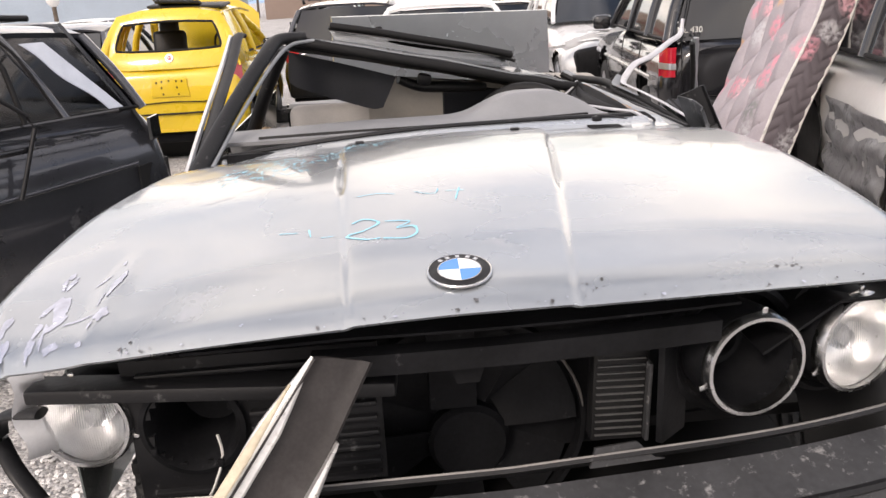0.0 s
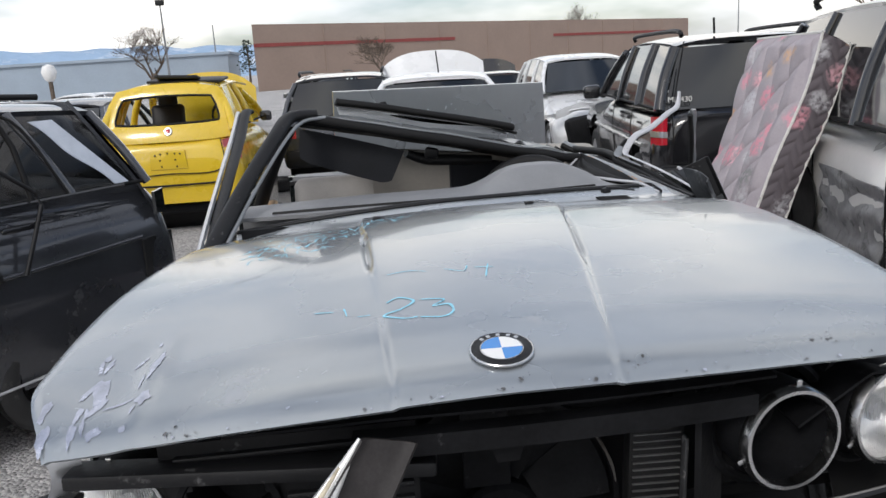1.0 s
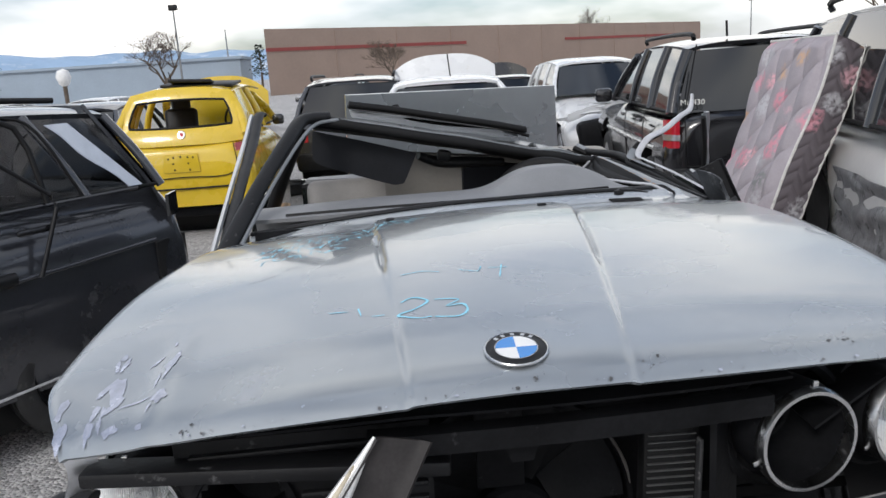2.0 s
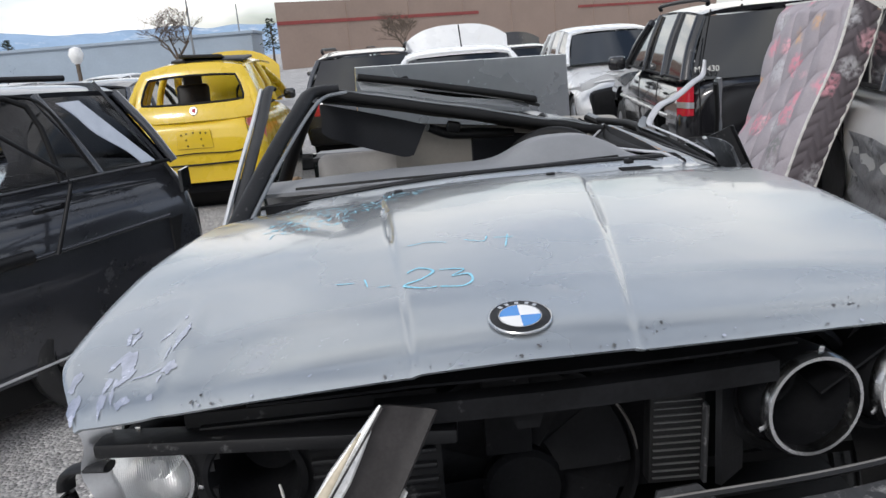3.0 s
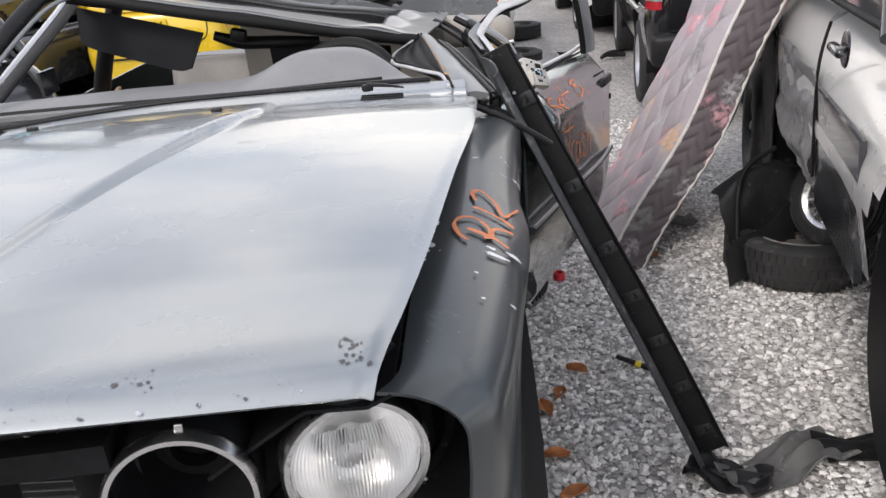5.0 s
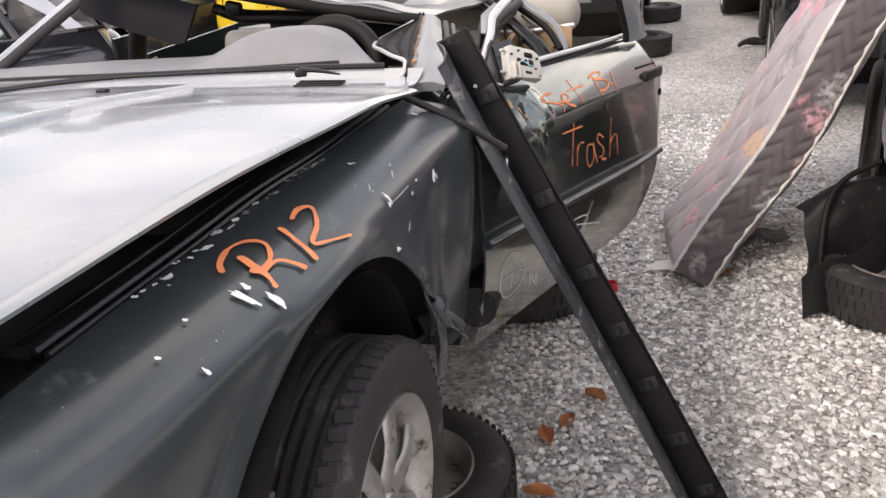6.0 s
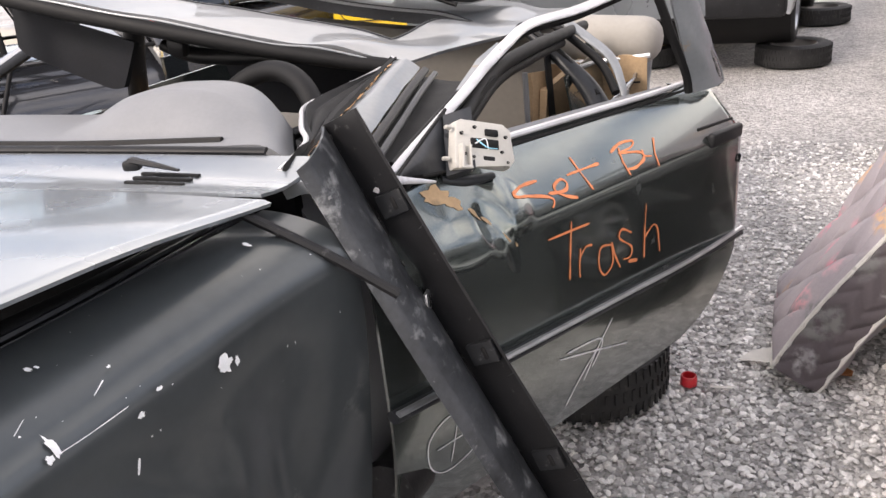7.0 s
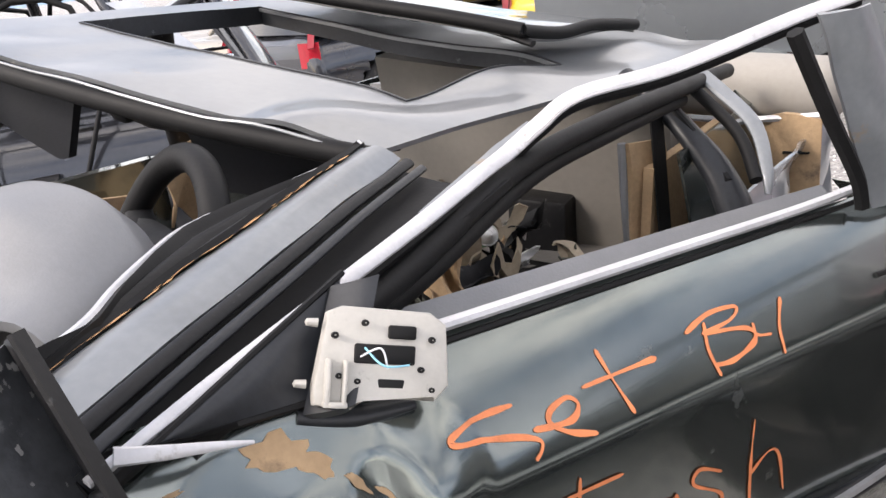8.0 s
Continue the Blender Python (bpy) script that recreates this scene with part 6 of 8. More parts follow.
part("spray_cap", lathe([(0.001, 0.05), (0.02, 0.048), (0.024, 0.0), (0.001, 0.0)], 18, pose(0.50, 2.34, 1.03, 70, 20, 40)), M["lime"], coupe, "green and white plastic cap")
part("spray_tip", lathe([(0.001, 0.09), (0.018, 0.05), (0.021, 0.05), (0.001, 0.05)], 18, pose(0.50, 2.34, 1.03, 70, 20, 40)), M["white"], coupe)


# ---- other cars ----
def car_body(parent, length, width, floor_z, deck, paint, arches, name="body", label="", tail=0.10, nose=0.25, rows=90):
    """A closed lower body: deck gives the top's height along the length; the sides are full, the corners round; wheel arches are cut."""
    bm = bmesh.new()
    ring_n = 30
    ys = [length * (0.5 - 0.5 * math.cos(math.pi * k / rows)) for k in range(rows + 1)]
    rings = []
    for y in ys:
        e = min(y / tail, (length - y) / nose, 1)
        half = width / 2 * (0.80 + 0.20 * math.sqrt(max(0, 1 - (1 - e) ** 2)))
        top = deck(y)
        low = floor_z + 0.10 * (1 - math.sqrt(max(0, 1 - (1 - e) ** 2)))
        ring = []
        for k in range(ring_n + 1):
            t = k / ring_n
            a = math.pi * t
            cx, cz = math.cos(a), math.sin(a)
            x = half * math.copysign(abs(cx) ** 0.28, cx)
            z = low + (top - low) * cz ** 0.42
            mid = (z - low) / max(0.01, top - low)
            x *= 1 - 0.05 * max(0, mid - 0.55) / 0.45 - 0.05 * max(0, 0.35 - mid) / 0.35
            ring.append(bm.verts.new((x, y, z)))
        rings.append(ring)
    for i in range(rows):
        for k in range(ring_n):
            c = [rings[i][k], rings[i][k + 1], rings[i + 1][k + 1], rings[i + 1][k]]
            mid = sum((v.co for v in c), Vector()) / 4
            if any(math.hypot(mid.y - ay, mid.z - az) < ar and abs(mid.x) > width * 0.36 for ay, az, ar in arches):
                continue
            bm.faces.new(c)
    bm.faces.new(rings[0][::-1])
    bm.faces.new(rings[-1])
    body = part(name, bm, paint, parent, label)
    for ay, az, ar in arches:
        part("arch_liner", lathe([(ar * 1.02, -width / 2 + 0.06), (ar * 1.02, width / 2 - 0.06)], 28, pose(0, ay, az, 0, 90, 0)), M["rubber"], body)
    return body


def greenhouse(parent, base_w, roof_w, belt, roof_z, pillars, paint, bays, roof_bow=0.05, rear_glass=True, glass_mat=None, thick=0.035, pane_name="window", roof_mat=None):
    """Roof, pillars and panes over a body. pillars: (y at the belt, y at the roof) from the tail forwards; bays: which side openings keep their panes."""
    glass_mat = glass_mat or M["darkglass"]
    ry0, ry1 = pillars[0][1], pillars[-1][1]

    def roof_fn2(u, v):
        x = lerp(-roof_w / 2, roof_w / 2, u)
        y = lerp(ry0, ry1, v)
        k = abs(2 * u - 1)
        return (x, y, roof_z + roof_bow * (math.sin(v * 3.14) ** 0.7 - 0.5) - 0.05 * k ** 4 - 0.02 * max(0, v - 0.8) / 0.2)

    roof_part = part("roof", sheet(roof_fn2, 14, 16, 0.03), roof_mat or paint, parent)

    def edge(y, side, z0=0.0):
        v = min(max((y - ry0) / (ry1 - ry0), 0), 1)
        p = roof_fn2(1 if side > 0 else 0, v)
        return Vector((p[0], y, p[2] - 0.015))

    for side in (-1, 1):
        for i, (yb, yt) in enumerate(pillars):
            b = Vector((side * base_w / 2, yb, belt))
            t = edge(yt, side)
            part("pillar", rail([b, b.lerp(t, 0.5) + Vector((side * 0.02, 0, 0.01)), t], thick, 8, 0.8), paint, parent)
        for i, keep in enumerate(bays):
            (b0, t0), (b1, t1) = pillars[i], pillars[i + 1]
            p00, p10 = Vector((side * base_w / 2, b0, belt)), Vector((side * base_w / 2, b1, belt))
            p01, p11 = edge(t0, side), edge(t1, side)
            bow = Vector((side * 0.018, 0, 0))
            if keep:
                part(pane_name, sheet(lambda u, v: p00.lerp(p10, u).lerp(p01.lerp(p11, u), v) + bow * math.sin(v * 3.14), 6, 6, 0.006), glass_mat, parent)
            part("window_seal", rail([p00 + Vector((0, 0, 0.012)), p10 + Vector((0, 0, 0.012))], 0.012, 6, smooth=0), M["rubber"], parent)
    for tail, keep in ((0, rear_glass), (-1, True)):
        yb, yt = pillars[tail]
        if not keep:
            continue
        p0, p1 = Vector((-base_w / 2 + 0.04, yb, belt)), Vector((base_w / 2 - 0.04, yb, belt))
        q0, q1 = edge(yt, -1) + Vector((0.04, 0, 0)), edge(yt, 1) - Vector((0.04, 0, 0))
        out = Vector((0, -0.05 if tail == 0 else 0.09, 0.01))
        part("rear_window" if tail == 0 else "windscreen", sheet(lambda u, v: p0.lerp(p1, u).lerp(q0.lerp(q1, u), v) + out * math.sin(u * 3.14), 10, 6, 0.006), glass_mat, parent)
    return roof_part, edge


def steel_wheel(name, label, m, r=0.32, w=0.2, rim_mat=None, spokes=5, parent=None):
    if parent is None:
        t = thing(name, label, "wheel", m)
        wheel("wheel_body", t, Matrix(), r, w, r * 0.64, spokes, rim_mat, tread=False)
        return t
    return wheel(name, parent, m, r, w, r * 0.64, spokes, rim_mat, tread=False)


def lying_tyre(name, label, m, r=0.30, w=0.19, rim_mat=None):
    """A tyre on its wheel, lying flat; its holes show round the rim."""
    t = thing(name, label, "tyre", m, group="tyres lying flat under cars")
    h = w / 2
    part("tyre", lathe([(r * 0.62, -h * 0.85), (r * 0.72, -h), (r * 0.88, -h), (r * 0.97, -h * 0.8), (r, -h * 0.4), (r - 0.006, -0.01), (r, h * 0.35), (r * 0.97, h * 0.8), (r * 0.88, h), (r * 0.72, h), (r * 0.62, h * 0.85)], 48), M["tyre"], t)
    bm = bmesh.new()
    for k in range(60):
        a = 2 * math.pi * k / 60
        for s in (-0.55, 0.0, 0.55):
            box((0.008, 0.012, h * 0.42), bevel=0, bm=bm)
            bmesh.ops.transform(bm, matrix=pose((r - 0.001) * math.cos(a + s * 0.1), (r - 0.001) * math.sin(a + s * 0.1), s * h * 1.1, 0, 0, math.degrees(a)), verts=bm.verts[-8:])
    tagged(part("tread", bm, M["tyre"], t, smooth=False), kind="stuff")
    rim_mat = rim_mat or M["steel"]
    part("rim", lathe([(r * 0.62, h * 0.85), (r * 0.60, h * 0.9), (r * 0.58, h * 0.6), (r * 0.5, h * 0.25), (r * 0.36, h * 0.3), (r * 0.2, h * 0.5), (0.03, h * 0.45), (0.03, h * 0.2), (0.001, h * 0.2)], 40), rim_mat, t)
    for k in range(10):
        a = 2 * math.pi * k / 10
        part("hole", lathe([(0.014, 0.002), (0.014, -0.004), (0.001, -0.004)], 12, pose(r * 0.43 * math.cos(a), r * 0.43 * math.sin(a), h * 0.29)), M["rubber"], t)
    return t


# dark crossover parked alongside, nose towards the walk
YARD = {}
cross = thing("dark_crossover", "stripped charcoal crossover with its side windows gone, parked beside the coupe", "car", pose(-2.148, 4.702, 0.0, 0, 0, 150))
YARD["cross"] = cross
car_body(cross, 4.55, 1.80, 0.05, lambda y: line([(0, 1.02), (0.1, 1.07), (3.1, 1.05), (3.3, 1.02), (4.3, 0.9), (4.55, 0.72)], y), M["charcoal"], [(3.65, 0.50, 0.37)])
greenhouse(cross, 1.66, 1.20, 1.06, 1.60, [(0.14, 0.32), (0.66, 0.84), (1.42, 1.40), (2.32, 2.18), (3.35, 2.72)], M["charcoal"], [False, False, False, False], rear_glass=True)
for side in (-1, 1):
    for y0, y1 in ((0.92, 1.38), (1.48, 2.26)):
        part("door_frame", rail([(side * 0.845, y0, 1.08), (side * 0.73, y0 * 0.9 + 0.14, 1.50), (side * 0.715, y1 - 0.06, 1.52), (side * 0.84, y1, 1.08)], 0.016, 6, smooth=3), M["rubber"], cross)
    for y in (1.47, 2.40):
        part("door_gap", rail([(side * 0.905, y, 1.03), (side * 0.912, y + 0.01, 0.9), (side * 0.90, y - 0.02, 0.58)], 0.006, 5), M["rubber"], cross)
    for y in (1.05, 1.98):
        h = part("door_handle", box((0.03, 0.20, 0.035), (side * 0.90, y, 0.95), bevel=0.012), M["blackpaint"], cross)
    part("side_cladding", rail([(side * 0.90, 1.2, 0.72), (side * 0.91, 2.0, 0.71), (side * 0.905, 3.2, 0.70)], 0.03, 6, 1.2), M["black"], cross)
    part("crease", rail([(side * 0.90, 0.35, 0.98), (side * 0.905, 1.4, 1.0), (side * 0.90, 3.2, 0.97)], 0.008, 5), M["charcoal"], cross)
    part("roof_bar", rail([(side * 0.54, 0.6, 1.63), (side * 0.56, 1.4, 1.665), (side * 0.55, 2.4, 1.64)], 0.018, 6), M["black"], cross)
    part("tail_light", sheet(lambda u, v: (side * lerp(0.905, 0.80, u), 0.16 - 0.15 * u, lerp(0.86, 1.0, v)), 5, 6, 0.02), M["darkglass"], cross, "dark tail light")
part("bent_trim", rail([(-0.78, 1.50, 1.62), (-0.90, 0.93, 1.13), (-0.93, 0.92, 1.06), (-0.94, 1.08, 0.70)], 0.012, 6, smooth=0), M["black"], cross, "loose black window trim hanging down the door")
part("tailgate", sheet(lambda u, v: (lerp(-1, 1, u) * lerp(0.66, 0.86, min(1, v * 1.6)), curve([(0, 0.32), (0.25, 0.17), (0.5, 0.03), (0.75, -0.04), (1, 0.02)], v) + 0.16 * abs(2 * u - 1) ** 3, lerp(1.60, 0.52, v)), 20, 24, 0.02), M["charcoal"], cross, "charcoal tailgate sloping down from the roof")
# a bright metal strip stands in for the white reflection on the quarter glass
part("quarter_glass", sheet(lambda u, v: (-0.862 + 0.115 * v, lerp(0.30, 0.40 + 0.05 * v - 0.015 * math.sin(v * 9), u) + 0.36 * v, lerp(1.09, 1.50, v)), 4, 12, 0.006), M["alu"], cross, "bright strip for the reflection in the quarter glass")
part("cabin", sheet(lambda u, v: (lerp(-0.7, 0.7, u), lerp(0.4, 3.1, v), 1.0), 4, 6, 0.02), M["rubber"], cross)
for sx in (-0.36, 0.36):
    for sy in (1.35, 2.2):
        part("seat_back", box((0.46, 0.14, 0.60), (sx, sy, 1.14), (14, 0, 0), 0.06, seg=3), M["beige"], cross)
for side in (-1, 1):
    part("bumper_corner", sheet(lambda u, v: (side * (0.915 - 0.10 * u), 0.30 - 0.30 * u, lerp(0.72, 0.30, v)), 8, 6, 0.015), M["black"], cross)
for side in (-1, 1):
    part("window_surround", rail([(side * 0.84, 0.70, 1.085), (side * 0.765, 0.86, 1.46), (side * 0.70, 1.00, 1.555), (side * 0.70, 1.40, 1.57), (side * 0.76, 1.44, 1.42), (side * 0.85, 1.46, 1.085)], 0.010, 6, smooth=3), M["rubber"], cross)
    part("belt_trim", rail([(side * 0.862, 0.34, 1.075), (side * 0.872, 1.4, 1.07), (side * 0.87, 3.1, 1.06)], 0.011, 6), M["blackpaint"], cross)
    part("lower_crease", rail([(side * 0.905, 0.30, 0.74), (side * 0.91, 1.4, 0.70), (side * 0.905, 3.2, 0.68)], 0.014, 6), M["charcoal"], cross)
part("roof_junk", box((0.35, 0.16, 0.08), (-0.40, 1.5, 1.69), (8, 10, 20), 0.02), M["black"], cross)
for k, (sx, sz, dx, dz) in enumerate(((0.0, 0.0, 0.05, 0.02), (0.02, -0.035, 0.0, 0.035), (0.05, -0.03, 0.0, 0.04), (0.05, 0.01, 0.02, -0.02), (0.07, -0.01, 0.025, 0.02), (0.095, 0.01, 0.0, -0.04))):
    part("scribble", rail([(-0.915, 1.95 - sx, 0.80 + sz), (-0.915, 1.95 - sx - dx, 0.80 + sz + dz)], 0.003, 5, smooth=0), M["whitemark"], cross)
part("sill_edge", rail([(-0.885, 0.95, 0.10), (-0.895, 2.0, 0.085), (-0.89, 3.3, 0.08)], 0.008, 6), M["framealu"], cross, "scuffed pale sill edge")


def settle(car, k, lift):
    """Brings a car to its true size: the side by the walk shrinks by k and the sills rise by lift."""
    for ob in car.children_recursive:
        for v in ob.data.vertices:
            x, y, z = v.co
            v.co = (x * (k if x < 0 else 1.1), min(y, 2.6) * k + max(0, y - 2.6) * 1.2, z * k + lift)


settle(cross, 0.85, 0.25)
for y in (0.78, 3.55):
    for x in (-0.64, 0.83):
        wheel("road_wheel", cross, pose(x, y, 0.335, 0, math.copysign(90, x), 0), 0.33, 0.21, 0.22, 5, M["dark"], tread=False)
# black box, lower and wider than needed, that fills in shade beneath the sills
part("underbody", box((1.5, 3.7, 0.22), (0.1, 2.05, 0.225), bevel=0.03), M["rubber"], cross, "underbody set low to deepen the shade below the sills")

# yellow hatchback seen from behind
hatch = thing("yellow_hatchback", "small bright yellow hatchback without its rear glass, hood raised", "car", pose(-3.10, 8.55, -0.065, 0, 0, 6) @ Matrix.Diagonal((0.96, 1.0, 1.12, 1)))
car_body(hatch, 3.5, 1.62, 0.27, lambda y: line([(0, 0.80), (0.03, 0.92), (0.14, 1.03), (2.4, 1.0), (2.7, 0.95), (3.3, 0.82), (3.5, 0.62)], y), M["yellow"], [(0.62, 0.36, 0.33), (2.9, 0.36, 0.33)], tail=0.22)
greenhouse(hatch, 1.50, 1.14, 1.04, 1.50, [(0.10, 0.42), (0.75, 0.86), (1.32, 1.30), (2.45, 1.75)], M["yellow"], [False, False, False], rear_glass=False, glass_mat=M["pane"], thick=0.05)
RING_OUT = [(0.0, 0.97), (-0.45, 0.97), (-0.79, 0.99), (-0.745, 1.16), (-0.68, 1.33), (-0.58, 1.47), (-0.30, 1.515), (0.0, 1.525), (0.30, 1.515), (0.58, 1.47), (0.68, 1.33), (0.745, 1.16), (0.79, 0.99), (0.45, 0.97), (0.0, 0.97)]
RING_IN = [(0.0, 1.135), (-0.40, 1.14), (-0.58, 1.15), (-0.585, 1.19), (-0.55, 1.30), (-0.50, 1.385), (-0.25, 1.40), (0.0, 1.405), (0.25, 1.40), (0.50, 1.385), (0.55, 1.30), (0.585, 1.19), (0.58, 1.15), (0.40, 1.14), (0.0, 1.135)]


def tail_ring(u, v):
    """The tailgate round its empty window, sloping forward and bowed."""
    k = u * (len(RING_OUT) - 1)
    i = min(int(k), len(RING_OUT) - 2)
    o = Vector(RING_OUT[i]).lerp(Vector(RING_OUT[i + 1]), k - i)
    n = Vector(RING_IN[i]).lerp(Vector(RING_IN[i + 1]), k - i)
    p = o.lerp(n, v)
    return (p.x, 0.03 + 0.62 * (p.y - 0.95) ** 1.15 + 0.16 * abs(p.x) ** 2.2 - 0.02 * math.sin(v * 3.14) * 0.5, p.y)


part("tailgate", sheet(tail_ring, 84, 8, 0.03), M["yellow"], hatch, "yellow tailgate with its glass gone")
part("window_seal", rail([tail_ring(k / 42, 1.0) for k in range(43)], 0.012, 6, smooth=0), M["rubber"], hatch)
for side in (-1, 1):
    part("rear_quarter", sheet(lambda u, v: (side * lerp(0.795 - 0.02 * u, 0.60 - 0.01 * u, v ** 1.3), lerp(0.10 + 0.36 * v, 0.80 + 0.1 * v, u), lerp(0.97, 1.47, v)), 8, 10, 0.02), M["yellow"], hatch)
part("roof_cap", sheet(lambda u, v: (lerp(-0.60, 0.60, u), lerp(0.40, 2.2, v), 1.515 - 0.06 * abs(2 * u - 1) ** 3 + 0.04 * math.sin(v * 3.14)), 14, 12, 0.02), M["yellow"], hatch)
part("plate_recess", plate([(-0.21, -0.09), (0.21, -0.09), (0.19, 0.09), (-0.19, 0.09)], 0.012, pose(0, -0.005, 0.80, 90, 0, 0), bevel=0.01), M["yellow"], hatch)
for x, z in ((-0.14, 0.85), (-0.08, 0.86), (0.0, 0.865), (0.08, 0.86), (0.14, 0.855), (-0.09, 0.80), (0.08, 0.80), (-0.08, 0.74), (0.09, 0.735)):
    part("bolt_hole", lathe([(0.010, 0), (0.010, 0.004), (0.001, 0.004)], 10, pose(x, -0.018, z, 90, 0, 0)), M["rubber"], hatch)
part("badge", lathe([(0.001, 0.01), (0.042, 0.008), (0.048, 0.0)], 24, pose(0.02, 0.072, 1.07, 62, 0, 0)), M["chrome"], hatch, "round chrome badge")
part("badge_centre", box((0.045, 0.006, 0.04), (0.02, 0.060, 1.073), (-28, 0, 0), 0.006), M["red"], hatch)
for side in (-1, 1):
    part("tail_light", sheet(lambda u, v: (side * lerp(0.62, 0.79, u), 0.045 + 0.13 * u, lerp(0.70, 0.96, v) + 0.02 * u), 6, 8, 0.03), material("pink_tail_lens", (0.5, 0.12, 0.14), rough=0.2, coat=0.5), hatch, "faded pink tail light")
part("bumper_seam", rail([(-0.76, 0.1, 0.56), (-0.6, -0.005, 0.555), (0, -0.02, 0.55), (0.6, -0.005, 0.555), (0.76, 0.1, 0.56)], 0.01, 6), M["rubber"], hatch)
part("tailgate_seam", rail([(-0.60, 0.03, 0.97), (-0.57, -0.005, 0.68), (0, -0.02, 0.665), (0.57, -0.005, 0.68), (0.60, 0.03, 0.97)], 0.006, 5), M["rubber"], hatch)
part("lower_valance", box((1.1, 0.1, 0.10), (0, 0.16, 0.30), bevel=0.03), M["dark"], hatch)
part("aerial", rail([(-0.1, 0.55, 1.47), (-0.13, 0.45, 1.68)], 0.006, 6), M["black"], hatch)
part("sunroof_panel", box((0.85, 0.62, 0.03), (0.12, 0.95, 1.545), (3, 2, 0), 0.01), M["black"], hatch, "black sunroof panel lying open on the roof")
part("sunroof_frame", box((0.5, 0.3, 0.035), (0.05, 0.72, 1.575), (-4, 3, 6), 0.012), M["black"], hatch)
part("raised_hood", sheet(lambda u, v: (lerp(-0.66, 0.66, u), 2.55 + 0.10 * v, lerp(0.98, 1.62, v) - 0.22 * abs(2 * u - 1) ** 3 * v), 16, 10, 0.03), M["yellow"], hatch, "yellow hood raised upright")
part("seat_back", box((0.42, 0.12, 0.6), (-0.3, 1.35, 1.0), (-14, 0, 0), 0.06, seg=3), M["black"], hatch)
part("headrest", box((0.24, 0.1, 0.17), (-0.3, 1.45, 1.33), (-10, 0, 0), 0.04, seg=3), M["black"], hatch)
part("steering_wheel", rail([(0.33 + 0.17 * math.cos(a), 1.85 + 0.05 * math.sin(a), 1.12 + 0.16 * math.sin(a)) for a in (2 * math.pi * k / 20 for k in range(21))], 0.016, 8, smooth=0), M["rubber"], hatch)
part("door_mirror", box((0.16, 0.08, 0.12), (0.86, 1.95, 1.08), (0, 0, 0), 0.04, seg=3), M["blackpaint"], hatch)
for y in (0.62, 2.9):
    for side in (-1, 1):
        wheel("road_wheel", hatch, pose(side * 0.68, y, 0.29, 0, 90 * side, 0), 0.29, 0.18, 0.19, 7, M["alu"], tread=False)

# black off-roader
suv = thing("black_off_roader", "black boxy off-roader seen from behind, with red tail lights", "car", pose(2.64, 6.75, 0.06, 0, 0, -1.5))
car_body(suv, 4.6, 1.83, 0.42, lambda y: line([(0, 1.06), (0.1, 1.12), (3.0, 1.10), (3.2, 1.06), (4.4, 0.98), (4.6, 0.7)], y), M["blackpaint"], [(0.85, 0.45, 0.40), (3.65, 0.45, 0.40)], tail=0.16)
greenhouse(suv, 1.70, 1.34, 1.10, 1.70, [(0.08, 0.30), (0.98, 1.02), (2.0, 1.96), (3.2, 2.55)], M["blackpaint"], [True, True, True], rear_glass=True, thick=0.05)
part("tailgate_seam", rail([(-0.66, 0.02, 1.66), (-0.76, -0.01, 1.1), (-0.74, -0.02, 0.66), (0, -0.03, 0.64), (0.74, -0.02, 0.66)], 0.006, 5, smooth=0), M["rubber"], suv)
for side in (-1, 1):
    lamp = part("tail_light", sheet(lambda u, v: (side * lerp(0.80, 0.905, u), -0.012 + 0.16 * u * u, lerp(0.82, 1.06, v) - 0.01 * u), 6, 8, 0.025), M["red"], suv, "red and clear tail light")
    part("clear_band", sheet(lambda u, v: (side * lerp(0.80, 0.91, u), -0.026 + 0.16 * u * u, lerp(0.88, 0.93, v)), 5, 2, 0.006), M["alu"], lamp)
    part("roof_bar", rail([(side * 0.60, 0.35, 1.70), (side * 0.62, 0.5, 1.755), (side * 0.62, 2.2, 1.755), (side * 0.60, 2.4, 1.71)], 0.02, 6), M["black"], suv)
    for y in (1.0, 2.02):
        part("door_gap", rail([(side * 0.90, y, 1.06), (side * 0.925, y, 0.85), (side * 0.90, y, 0.5)], 0.006, 5), M["rubber"], suv)
        part("door_handle", box((0.03, 0.16, 0.035), (side * 0.915, y + 0.2, 0.98), bevel=0.01), M["blackpaint"], suv)
    part("side_moulding", rail([(side * 0.925, 0.4, 0.78), (side * 0.93, 2.2, 0.77), (side * 0.92, 3.3, 0.76)], 0.022, 6), M["chrome"], suv)
    part("door_mirror", box((0.20, 0.1, 0.16), (side * 1.02, 2.95, 1.16), bevel=0.05, seg=3), M["blackpaint"], suv)
part("rear_bumper", box((1.75, 0.16, 0.24), (0, -0.01, 0.52), bevel=0.05, seg=3), M["black"], suv)
part("rear_wiper", rail([(-0.1, -0.05, 1.14), (0.05, -0.02, 1.34), (0.13, 0.0, 1.46)], 0.01, 6), M["black"], suv)
part("aerial", rail([(-0.25, 0.6, 1.72), (-0.27, 0.55, 1.85)], 0.01, 6), M["black"], suv)
text_data = bpy.data.curves.new("model_letters", "FONT")
text_data.body, text_data.size, text_data.extrude = "ML 430", 0.066, 0.004
text_ob = new("model_letters_curve", text_data)
dg = bpy.context.evaluated_depsgraph_get()
text_me = bpy.data.meshes.new_from_object(text_ob.evaluated_get(dg))
bpy.data.objects.remove(text_ob)
text_me.materials.clear()
text_me.materials.append(M["whiteedge"])
letters_ob = new("model_letters", text_me)
